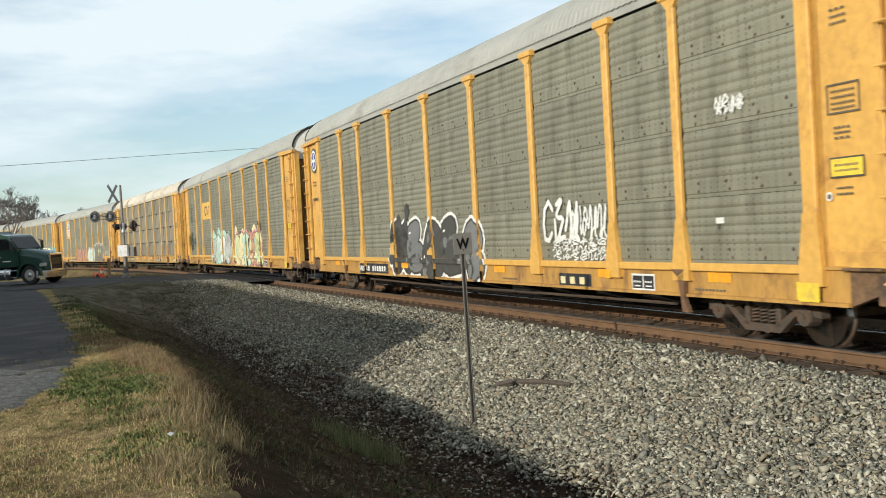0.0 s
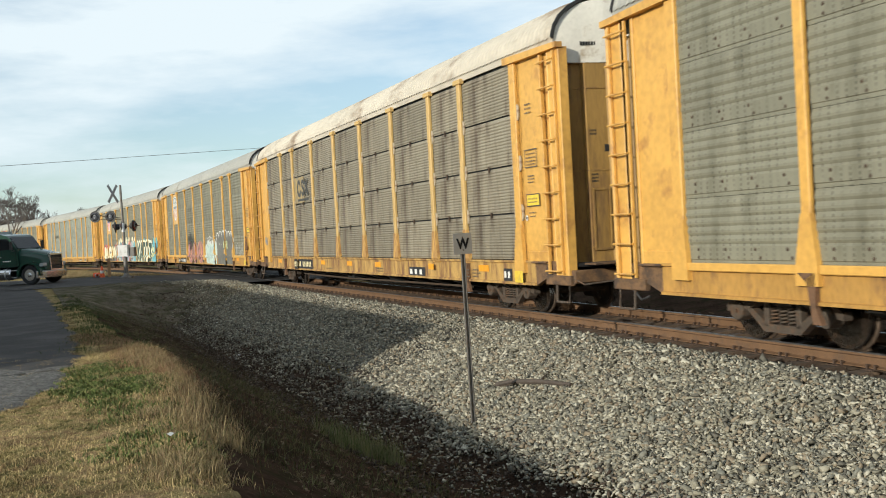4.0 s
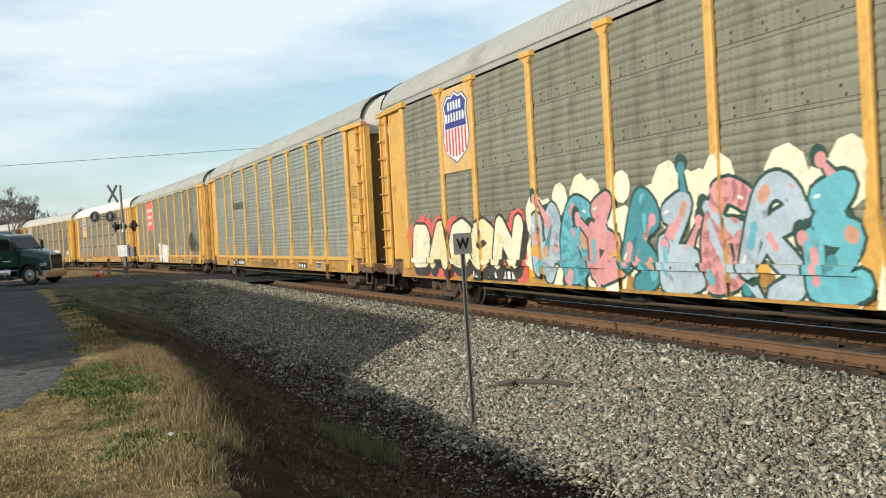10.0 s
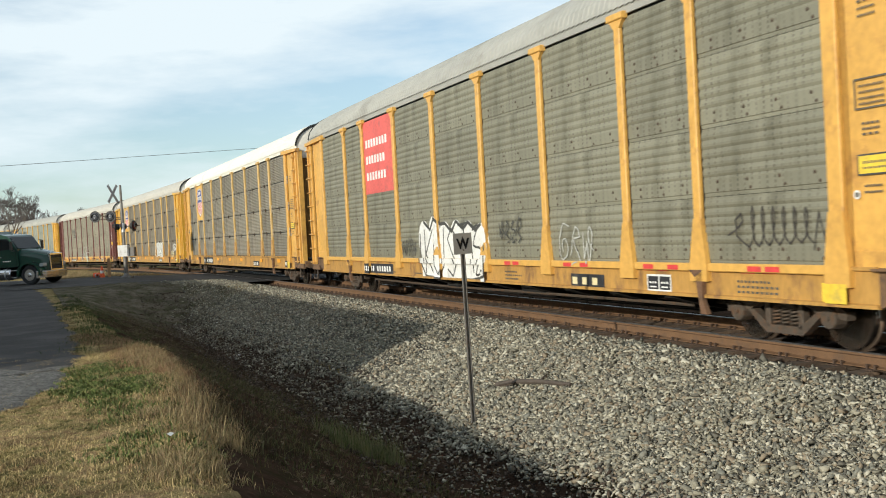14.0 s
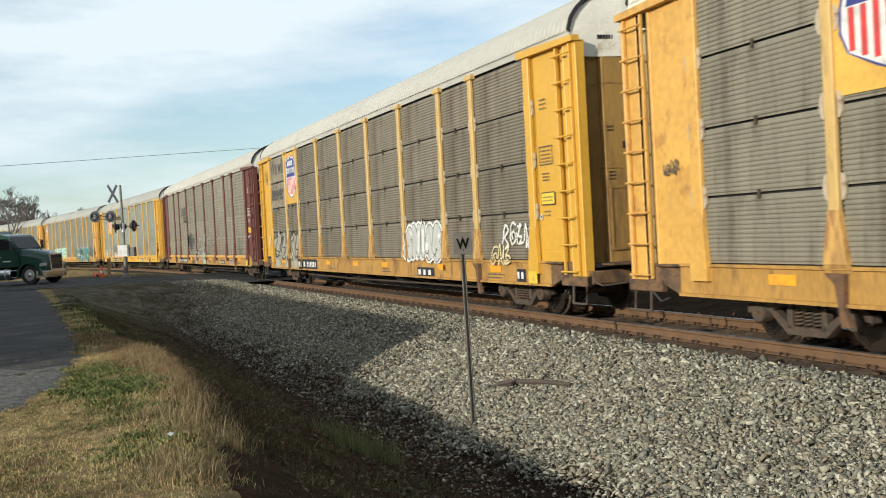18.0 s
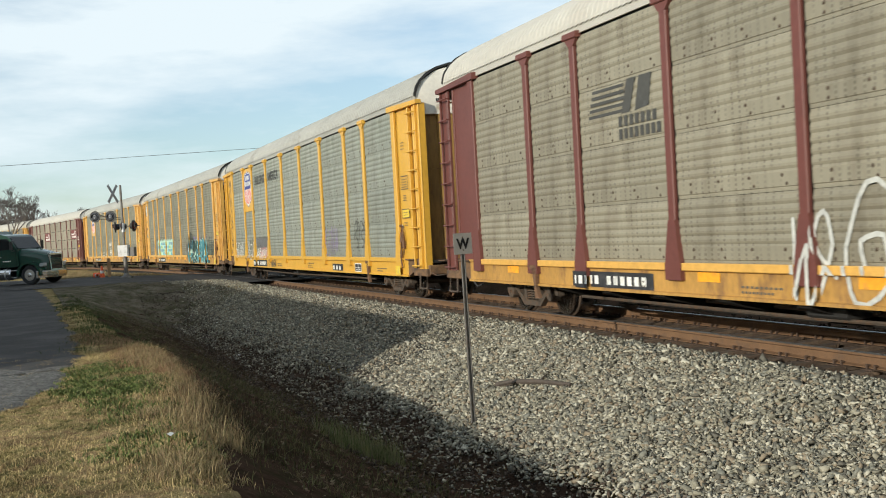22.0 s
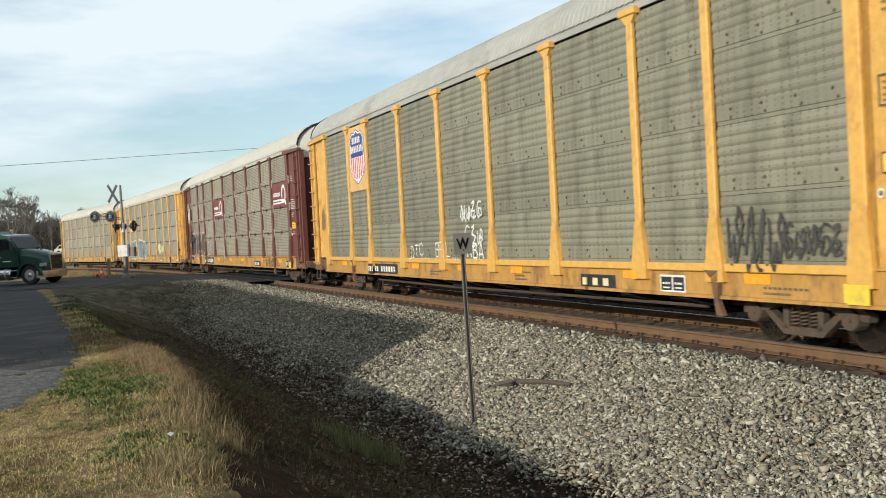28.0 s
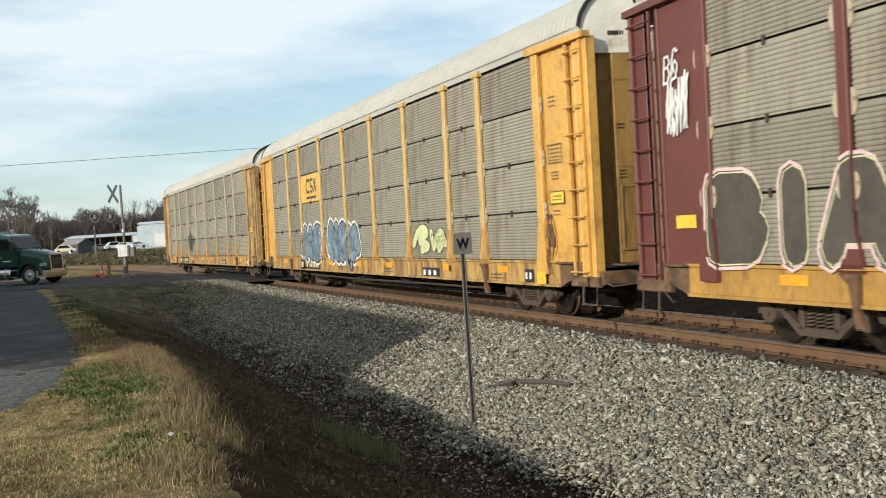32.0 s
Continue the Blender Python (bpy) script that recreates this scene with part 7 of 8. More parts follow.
def lorry():
    base = new("semi_truck")
    base.matrix_basis = pose(-21.68, 55.0, 0.2, 0, 0, -13)
    tagged(base, "dark green conventional semi truck waiting at the level crossing", "truck")
    G = M["green_paint"]
    # x forward from the front axle, y to the truck's left, so the camera sees -y
    b = Build()
    rows = []
    for x, top, half, low in ((-0.75, 1.96, 0.95, 1.0), (-0.3, 1.90, 0.92, 1.0), (0.2, 1.78, 0.86, 0.95), (0.55, 1.67, 0.80, 0.85), (0.76, 1.55, 0.72, 0.75), (0.87, 1.38, 0.62, 0.65)):
        rows.append([(x, -half, low), (x, -half * 1.0, low + 0.55 * (top - low)), (x, -half * 0.94, low + 0.84 * (top - low)), (x, -half * 0.75, top - 0.03), (x, 0, top), (x, half * 0.75, top - 0.03), (x, half * 0.94, low + 0.84 * (top - low)), (x, half, low + 0.55 * (top - low)), (x, half, low)])
    b.grid(rows)
    b.face_list(rows[-1], [tuple(range(9))])
    part("hood", b.mesh("hood", [G], True), base)
    for s in (-1, 1):
        b = Build()
        arc = [(0.74 * math.cos(radians(a)), 0.52 + 0.72 * math.sin(radians(a))) for a in range(-5, 186, 19)]
        inner = [(0.60 * math.cos(radians(a)), 0.52 + 0.60 * math.sin(radians(a))) for a in range(185, -6, -19)]
        b.prism([(x, s * 0.72 if s > 0 else -1.2, z) for x, z in arc + inner], (0, 0.48, 0))
        part("fender", b, base, G)
        b = Build()
        b.box(0.56, 0.80, s * 0.86 - 0.15, s * 0.86 + 0.15, 0.94, 1.12, c=0.05)
        part("headlight", b, base, M["lamp_glass"], "clear headlight")
    b = Build()
    for y0, y1 in ((-0.56, -0.48), (0.48, 0.56)):
        b.prism([(0.82, y0, 0.72), (0.94, y0, 0.72), (0.91, y0, 1.60), (0.80, y0, 1.62)], (0, y1 - y0, 0))
    b.prism([(0.80, -0.56, 1.52), (0.92, -0.56, 1.52), (0.90, -0.56, 1.60), (0.78, -0.56, 1.62)], (0, 1.12, 0))
    b.prism([(0.82, -0.56, 0.70), (0.94, -0.56, 0.70), (0.935, -0.56, 0.77), (0.82, -0.56, 0.77)], (0, 1.12, 0))
    grille = part("grille", b, base, M["chrome"], "chrome grille surround")
    b = Build()
    b.prism([(0.80, -0.48, 0.77), (0.88, -0.48, 0.77), (0.85, -0.48, 1.52), (0.78, -0.48, 1.52)], (0, 0.96, 0))
    part("grille_screen", b, grille, M["black"], "black mesh behind the bars")
    for k in range(8):
        b = Build()
        b.box(0.885 - 0.003 * k, 0.91 - 0.003 * k, -0.48, 0.48, 0.81 + 0.085 * k, 0.83 + 0.085 * k)
        part("grille_bar", b, grille, M["dark_steel"])
    b = Build()
    b.prism([(0.55, -1.18, 0.34), (0.88, -0.9, 0.34), (0.98, 0, 0.34), (0.88, 0.9, 0.34), (0.55, 1.18, 0.34), (0.45, 1.18, 0.34), (0.45, -1.18, 0.34)], (0, 0, 0.36))
    bumper = part("bumper", b, base, M["chrome"], "chrome bumper")
    b = Build()
    b.prism([(0.56, -1.19, 0.66), (0.89, -0.91, 0.66), (0.99, 0, 0.66), (0.89, 0.91, 0.66), (0.56, 1.19, 0.66), (0.45, 1.19, 0.66), (0.45, -1.19, 0.66)], (0, 0, 0.045))
    part("bumper_trim", b, bumper, M["silver"], "bright trim strip")
    # cab with raked windscreen
    b = Build()
    prof = [(-0.62, 1.05), (-0.68, 1.92), (-1.12, 2.56), (-1.28, 2.68), (-1.6, 2.74), (-2.35, 2.80), (-2.35, 0.95)]
    b.prism([(x, -1.08, z) for x, z in prof], (0, 2.16, 0))
    part("cab", b, base, G)
    b = Build()
    b.prism([(-0.672, -0.98, 1.95), (-1.13, -0.94, 2.58), (-1.13, 0.94, 2.58), (-0.672, 0.98, 1.95)], (0.012, 0, 0.012))
    part("windscreen", b, base, M["glass_dark"])
    for s in (-1, 1):
        b = Build()
        b.prism([(x, s * 1.088, z) for x, z in [(-0.85, 1.95), (-1.2, 2.5), (-1.85, 2.52), (-1.85, 1.9)]], (0, s * 0.01, 0))
        part("side_window", b, base, M["glass_dark"])
        b = Build()
        ring = [(-0.72, 1.0), (-0.78, 1.9), (-1.92, 1.86), (-1.92, 0.98)]
        b.prism([(x, s * 1.082, z) for x, z in ring], (0, s * 0.018, 0))
        door = part("door", b, base, G)
        b = Build()
        b.box(-1.8, -1.62, min(s * 1.1, s * 1.13), max(s * 1.1, s * 1.13), 1.5, 1.55, c=0.008)
        part("handle", b, door, M["chrome"], "chrome door handle")
        for k in range(5):
            bb = Build()
            bb.box(-1.55 + k * 0.1, -1.48 + k * 0.1, min(s * 1.1, s * 1.104), max(s * 1.1, s * 1.104), 1.28, 1.34)
            part("writing_bar", bb, door, M["white_mark"])
        b = Build()
        b.tube([(-0.85, s * 1.09, 2.4), (-0.8, s * 1.36, 2.38), (-0.8, s * 1.36, 1.85), (-0.82, s * 1.09, 1.85)], 0.018, 6)
        b.box(-0.86, -0.78, s * 1.36 - 0.1, s * 1.36 + 0.1, 1.9, 2.35, c=0.02)
        part("mirror", b, base, M["black"])
        b = Build()
        b.lathe([(0.0, -2.55), (0.28, -2.53), (0.32, -2.48), (0.32, -1.15), (0.28, -1.1), (0.0, -1.08)], "x", 18, 0, (0, s * 0.92, 0.62))
        tank = part("fuel_tank", b, base, M["chrome"], "polished fuel tank")
        for x in (-1.4, -2.2):
            b = Build()
            b.lathe([(0.335, x - 0.03), (0.335, x + 0.03)], "x", 18, 0, (0, s * 0.92, 0.62))
            part("strap", b, tank, M["silver"])
        b = Build()
        b.box(-1.0, -0.72, min(s * 0.85, s * 1.18), max(s * 0.85, s * 1.18), 0.42, 0.46)
        b.box(-1.1, -0.75, min(s * 0.85, s * 1.15), max(s * 0.85, s * 1.15), 0.78, 0.82)
        part("step", b, base, M["silver"])
    # sleeper box
    b = Build()
    b.prism([(-2.36, -1.08, 0.95), (-2.36, -1.08, 2.78), (-2.6, -1.08, 2.95), (-4.0, -1.08, 2.95), (-4.0, -1.08, 0.95)], (0, 2.16, 0))
    part("sleeper", b, base, G)
    b = Build()
    for s in (-1, 1):
        b.box(-7.2, 0.9, s * 0.42 - 0.05, s * 0.42 + 0.05, 0.72, 0.98)
    part("chassis", b, base, M["black"])
    wheel_at = [(0.0, -0.98), (0.0, 0.98), (-5.2, -0.95), (-5.2, 0.95), (-6.5, -0.95), (-6.5, 0.95)]
    for x, y in wheel_at:
        sgn = 1 if y < 0 else -1
        b = Build()
        b.lathe([(0.29, 0.12), (0.42, 0.15), (0.5, 0.12), (0.515, 0.08), (0.515, -0.08), (0.5, -0.12), (0.42, -0.15), (0.29, -0.12)], "y", 28)
        wheel = part("wheel", b, base, M["rubber"], loc=(x, y, 0.515))
        b = Build()
        b.lathe([(0.30, -0.13 * sgn), (0.27, -0.10 * sgn), (0.16, -0.04 * sgn), (0.12, -0.13 * sgn), (0.06, -0.16 * sgn), (0.0, -0.16 * sgn)], "y", 24)
        rim = part("rim", b, wheel, M["chrome"], "polished steel rim")
    b = Build()
    b.lathe([(0.07, 1.0), (0.07, 3.05)], "z", 12, 0, (-2.5, 1.14, 0))
    part("exhaust_stack", b, base, M["chrome"])


lorry()


# ---- overhead cable with its poles ----
def cable_and_poles():
    a, c = Vector((-47.0, 52.0, 6.3)), Vector((18.0, 142.0, 14.5))
    for p, h in ((a, 9.0), (c, 15.5)):
        pole = new("utility_pole", Build().lathe([(0.16, -0.3), (0.11, h)], "z", 10).mesh("utility_pole", [M["old_wood"]]))
        pole.matrix_basis = pose(p.x, p.y, 0.2)
        tagged(pole, "brown wooden utility pole carrying an overhead cable", "utility pole")
    b = Build()
    pts = []
    for i in range(41):
        t = i / 40
        q = a.lerp(c, t)
        pts.append((q.x, q.y, q.z - 0.0 * t * (1 - t)))
    b.tube(pts, 0.017, 5)
    cab = new("overhead_cable", b.mesh("overhead_cable", [M["black"]]))
    tagged(cab, "thin black overhead cable strung between poles", "cable")


cable_and_poles()


# ---- bare winter trees ----
M["bark"] = material("grey_brown_bark", (0.145, 0.118, 0.097), 0.9, vary=0.3, scale=3, grain=20, bump=0.3)
M["twig"] = material("brown_grey_twigs", (0.105, 0.088, 0.077), 0.9, vary=0.25, scale=0.3, grain=6, bump=0.0)
M["brush"] = material("brown_undergrowth", (0.07, 0.057, 0.049), 0.95, vary=0.4, scale=0.4, grain=5, bump=0.0)


def limb(v, f, p, d, length, r, depth, rng, twigs, spread=0.5):
    """Tapered three-sided limbs that fork; the finest go to the twig list."""
    q = p + d * length
    tgt_v, tgt_f = (twigs if depth <= 1 else (v, f))
    a = d.cross(Vector((0.3, 0.9, 0.2))).normalized()
    b = d.cross(a)
    o = len(tgt_v)
    for c, rr in ((p, r), (q, r * 0.62)):
        for k in range(3):
            t = 2.094 * k
            tgt_v.append(tuple(c + rr * (math.cos(t) * a + math.sin(t) * b)))
    for k in range(3):
        m = (k + 1) % 3
        tgt_f.append((o + k, o + m, o + 3 + m, o + 3 + k))
    if depth == 0:
        return
    for k in range(rng.choice((2, 3, 3)) if depth > 1 else 3):
        e = (d + Vector((rng.uniform(-1, 1), rng.uniform(-1, 1), rng.uniform(-0.35, 0.75))) * spread).normalized()
        limb(v, f, p.lerp(q, rng.uniform(0.65, 1.0)), e, length * rng.uniform(0.62, 0.85), max(r * 0.6, 0.016), depth - 1, rng, twigs, spread)


def bare_tree(x, y, z, h, seed, depth=5):
    rng = random.Random(seed)
    v, f, tv, tf = [], [], [], []
    limb(v, f, Vector((0, 0, -0.2)), Vector((rng.uniform(-0.08, 0.08), 0, 1)).normalized(), h * 0.26, h * 0.017, depth, rng, (tv, tf), 0.66)
    base = new("bare_tree")
    base.matrix_basis = pose(x, y, z)
    tagged(base, "leafless grey winter tree at the edge of the woods", "tree", "bare trees")
    part("trunk", big_mesh("trunk", v, f, M["bark"]), base)
    part("crown", big_mesh("crown", tv, tf, M["twig"]), base)


def bearing(b, depth):
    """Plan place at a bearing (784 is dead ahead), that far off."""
    return (b - 784.0) / 1802.5 * depth, depth


TREES = [(14, 128, 11.6), (45, 140, 10.5), (-25, 130, 12.5), (88, 255, 13.0), (130, 262, 14.0), (155, 258, 13.5), (182, 265, 15), (232, 256, 16.5), (258, 260, 17.5), (290, 258, 17.0), (325, 262, 16), (365, 265, 17), (-70, 140, 12.0), (205, 262, 15.5), (110, 266, 14), (420, 262, 17)]
for _k, (_px, _d, _h) in enumerate(TREES):
    _x, _y = bearing(_px + 6, _d)
    bare_tree(_x, _y, 0.9, _h, 50 + _k, 7 if _k < 2 else 5)


def woods():
    """Far belt of brush and thin trunks, too many to count."""
    rng = random.Random(9)
    v, f, tw = [], [], ([], [])
    for i in range(700):
        d = rng.uniform(262, 330)
        x, y = bearing(rng.uniform(-260, 640), d)
        h = rng.uniform(11.0, 16.0)
        limb(v, f, Vector((x, y, 0.5)), Vector((rng.uniform(-0.1, 0.1), 0, 1)).normalized(), h * 0.30, h * 0.014, 4 if i % 2 else 3, rng, tw, 0.6)
    o = len(v)
    vv = v + tw[0]
    ff = f + [tuple(i + o for i in q) for q in tw[1]]
    ob = new("woods", big_mesh("woods", vv, ff, M["twig"]))
    tagged(ob, "belt of leafless brown woods beyond the buildings", "woods", kind="stuff")
    # dense undergrowth: many small upright leaf clumps
    r = np.random.default_rng(5)
    n = 150000
    d = r.uniform(258, 330, n)
    px = r.uniform(-280, 640, n)
    x = (px - 784) / 1802.5 * d
    top = 10.2 + 1.6 * np.sin(px * 0.045) + 0.9 * np.sin(px * 0.13 + 1)
    z = r.uniform(0, 1, n) ** 0.95 * top + 0.8
    s = r.uniform(0.10, 0.26, n)
    a = r.uniform(0, 6.28, n)
    t = np.stack([np.stack([x + s * np.cos(a + k), d + s * np.sin(a + k), z + s * np.sin(a * 3 + 2.1 * k)], -1) for k in (0, 2.1, 4.2)], 1)
    ob = new("undergrowth", big_mesh("undergrowth", t.reshape(-1, 3), np.arange(3 * n).reshape(-1, 3), M["brush"]))
    tagged(ob, "dense brown winter undergrowth at the foot of the woods", "undergrowth", kind="stuff")


woods()


def scrub():
    """Low winter scrub on the open land beyond the track, too much to count."""
    r = np.random.default_rng(31)
    n, k = 42000, 420
    cd, cb = r.uniform(95, 225, k), r.uniform(20, 330, k)
    i = r.integers(0, k, n)
    d = cd[i] + r.normal(0, 1.6, n)
    x = (cb[i] - 784) / 1802.5 * cd[i] + r.normal(0, 1.3, n)
    z = ground_z(x, d) + np.abs(r.normal(0, 0.28, n)) * r.uniform(0.4, 1.5, k)[i]
    s, a = r.uniform(0.06, 0.17, n), r.uniform(0, 6.28, n)
    t = np.stack([np.stack([x + s * np.cos(a + j), d + s * np.sin(a + j), z + s * np.sin(a * 3 + 2.1 * j)], -1) for j in (0, 2.1, 4.2)], 1)
    keep = (np.abs((x - ROAD_AT.x) * ROAD_SIDE.x + (d - ROAD_AT.y) * ROAD_SIDE.y) > 10) & (np.abs(to_track(x, d)[1]) > 6)
    t = t[keep]
    ob = new("scrub", big_mesh("scrub", t.reshape(-1, 3), np.arange(3 * len(t)).reshape(-1, 3), M["scrub_twig"]))
    tagged(ob, "low olive brown scrub on the open land", "scrub", kind="stuff")


M["scrub_twig"] = island_material("olive_brown_scrub", [(0.12, 0.10, 0.055), (0.085, 0.08, 0.04), (0.16, 0.13, 0.075), (0.07, 0.055, 0.035)])
scrub()

# ---- buildings and parked vehicles beyond the track ----
M["tin_blue"] = material("blue_grey_wall_board", (0.05, 0.058, 0.07), 0.7, vary=0.12, scale=1, grain=10, bump=0.1)
M["tin_white"] = material("white_sheet_metal", (0.55, 0.57, 0.58), 0.5, vary=0.08, scale=0.6, grain=8, bump=0.05, stain=(0.45, 0.42, 0.38), stain_at=0.65)
M["shingle"] = material("grey_brown_roofing", (0.24, 0.22, 0.20), 0.85, vary=0.2, scale=1.5, grain=14, bump=0.2)
M["tan_paint"] = material("cream_vehicle_paint", (0.60, 0.54, 0.40), 0.4, vary=0.06, bump=0)


def house():
    base = new("house")
    x, y = bearing(140, 235)
    base.matrix_basis = pose(x, y, 1.3, 0, 0, -28) @ Matrix.Diagonal((0.72, 0.72, 0.8, 1))
    tagged(base, "small blue grey house with a low gabled roof", "house")
    b = Build()
    b.box(-4.2, 3.2, -3, 3, -0.5, 2.3)
    b.prism([(3.2, -3, 2.3), (3.2, 3, 2.3), (3.2, 0, 3.6)], (-7.4, 0, 0))
    part("wall", b, base, M["tin_blue"])
    b = Build()
    for s in (-1, 1):
        b.prism([(-4.5, s * 3.4, 2.2), (-4.5, 0, 3.68), (-4.5, 0, 3.8), (-4.5, s * 3.5, 2.3)], (8.1, 0, 0))
    part("roof", b, base, M["shingle"])
    for xx in (-2.6, 1.4):
        b = Build()
        b.box(xx - 0.5, xx + 0.5, -3.06, -3.0, 0.9, 1.9)
        w = part("window", b, base, M["signal_white"])
        b = Build()
        b.box(xx - 0.42, xx + 0.42, -3.08, -3.055, 0.98, 1.82)
        part("pane", b, w, M["glass_dark"])
    b = Build()
    b.box(-0.9, 0.0, -3.06, -2.99, -0.2, 1.9)
    part("door", b, base, M["signal_white"])


house()


def open_shed():
    base = new("open_shed")
    x, y = bearing(190, 245)
    base.matrix_basis = pose(x, y, 1.45, 0, 0, 4)
    tagged(base, "long open shed with a pale sheet metal roof", "shed")
    b = Build()
    b.prism([(-9, -3.2, 3.0), (-9, 4.2, 3.7), (-9, 4.2, 3.82), (-9, -3.3, 3.12)], (17.5, 0, 0))
    part("roof", b, base, M["tin_white"])
    b = Build()
    b.box(-8.8, 8.3, 4.0, 4.15, -0.5, 3.6)
    part("back_wall", b, base, M["black"])
    for s, x0, x1 in ((0, -8.8, -4.6), (1, 7.0, 8.3)):
        b = Build()
        b.box(x0, x1, -3.0, -2.9, -0.5, 2.95)
        part("front_wall", b, base, M["tin_white"])
    for k in range(4):
        b = Build()
        b.box(-4.4 + k * 3.7, -4.24 + k * 3.7, -3.0, -2.84, -0.5, 3.0)
        part("post", b, base, M["old_wood"])


open_shed()


def metal_building():
    base = new("metal_building")
    x, y = bearing(276, 232)
    base.matrix_basis = pose(x, y, 1.2, 0, 0, 3)
    tagged(base, "pale blue grey sheet metal building beside the shed", "building")
    b = Build()
    b.box(-2.8, 9.0, -4, 4, -0.5, 5.4)
    wall = part("wall", b, base, M["tin_pale"])
    for k in range(16):
        b = Build()
        b.box(-2.7 + k * 0.75, -2.62 + k * 0.75, -4.05, -4.0, -0.5, 5.35)
        part("rib", b, wall, M["tin_pale"])
    b = Build()
    b.prism([(-3.0, -4.3, 5.4), (9.2, -4.3, 5.4), (9.2, 0, 5.9), (-3.0, 0, 5.9)], (0, 0, 0.08))
    b.prism([(-3.0, 4.3, 5.4), (9.2, 4.3, 5.4), (9.2, 0, 5.9), (-3.0, 0, 5.9)], (0, 0, 0.08))
    part("roof", b, base, M["tin_white"])
    b = Build()
    b.box(1.0, 4.0, -4.06, -4.0, -0.5, 3.2)
    part("roller_door", b, base, M["signal_white"])


M["tin_pale"] = material("pale_blue_sheet_metal", (0.44, 0.50, 0.53), 0.5, vary=0.08, scale=0.6, grain=8, bump=0.05, stain=(0.34, 0.36, 0.36), stain_at=0.62)
metal_building()


def parked_car(px, depth, mat, label, yaw, van=False):
    base = new("parked_car")
    x, y = bearing(px, depth)
    base.matrix_basis = pose(x, y, 1.35, 0, 0, yaw)
    tagged(base, label, "car", "parked cars beyond the track")
    b = Build()
    h = 1.75 if van else 1.42
    prof = [(-2.2, 0.35), (-2.25, 0.85), (-1.9, 1.0), (-1.2, h - 0.08), (-0.9, h), (0.5, h), (0.8, h - 0.08), (1.35, 0.98), (2.1, 0.85), (2.2, 0.6), (2.15, 0.35)]
    b.prism([(px_, -0.85, z) for px_, z in prof], (0, 1.7, 0))
    part("body", b, base, mat)
    b = Build()
    b.prism([(px_, -0.858, z) for px_, z in [(-1.5, 1.02), (-1.05, h - 0.12), (0.6, h - 0.12), (1.1, 1.02)]], (0, 0.008, 0))
    part("side_window", b, base, M["glass_dark"])
    for xx in (-1.35, 1.4):
        b = Build()
        b.lathe([(0.0, -0.1), (0.2, -0.11), (0.31, -0.1), (0.33, -0.05), (0.33, 0.1), (0.0, 0.1)], "y", 16)
        part("wheel", b, base, M["rubber"], loc=(xx, -0.78, 0.33))


parked_car(118, 220, M["tan_paint"], "parked cream pickup by the house", 8, True)
parked_car(226, 215, M["tin_white"], "parked white sedan in front of the shed", -20)
parked_car(205, 225, M["tin_white"], "parked white van in front of the shed", 30, True)
parked_car(245, 220, M["silver"], "parked silver sedan in front of the shed", 10)
parked_car(186, 228, M["black"], "parked dark sedan under the shed", -10)


# ---- grass, weeds and litter ----
M["straw"] = island_material("dry_grass_blades", [(0.28, 0.21, 0.11), (0.21, 0.155, 0.08), (0.36, 0.28, 0.15), (0.14, 0.105, 0.055), (0.15, 0.14, 0.065), (0.24, 0.17, 0.10)])
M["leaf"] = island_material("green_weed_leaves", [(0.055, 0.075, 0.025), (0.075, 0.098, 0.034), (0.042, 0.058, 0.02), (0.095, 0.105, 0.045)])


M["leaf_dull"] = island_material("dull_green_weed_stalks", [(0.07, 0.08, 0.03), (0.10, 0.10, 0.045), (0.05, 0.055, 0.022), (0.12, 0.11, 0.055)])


M["leaf_fresh"] = island_material("fresh_green_weed_leaves", [(0.07, 0.10, 0.028), (0.11, 0.14, 0.042), (0.05, 0.066, 0.022), (0.16, 0.17, 0.065)])


def blades(name, n, s_fn, h0, h1, w, mat, seed, label, lean=0.5):
    """Upright blades of two bent pieces each, joined."""
    r = np.random.default_rng(seed)
    s, l = s_fn(r, n)
    x, y, _ = on_track(s, l)
    z = ground_z(x, y, s, l)
    h = r.uniform(h0, h1, n) * (0.6 + 0.8 * r.random(n) ** 2)
    a, b_ = r.uniform(0, 6.28, n), r.uniform(0, 6.28, n)
    ln = r.uniform(0.1, lean, n) * h
    dx, dy = np.cos(a) * w, np.sin(a) * w
    lx, ly = np.cos(b_) * ln, np.sin(b_) * ln
    v = np.stack([
        np.stack([x - dx, y - dy, z - 0.02], -1), np.stack([x + dx, y + dy, z - 0.02], -1),
        np.stack([x + lx * 0.35 + dx * 0.7, y + ly * 0.35 + dy * 0.7, z + h * 0.6], -1), np.stack([x + lx * 0.35 - dx * 0.7, y + ly * 0.35 - dy * 0.7, z + h * 0.6], -1),
        np.stack([x + lx, y + ly, z + h], -1), np.stack([x + lx + dx * 0.2, y + ly + dy * 0.2, z + h], -1)], 1)
    i = (np.arange(n) * 6)[:, None]
    f = np.concatenate([i + np.array([[0, 1, 2, 3]]), i + np.array([[3, 2, 5, 4]])])
    ob = new(name, big_mesh(name, v.reshape(-1, 3), f, mat))
    tagged(ob, label, "grass", kind="stuff")


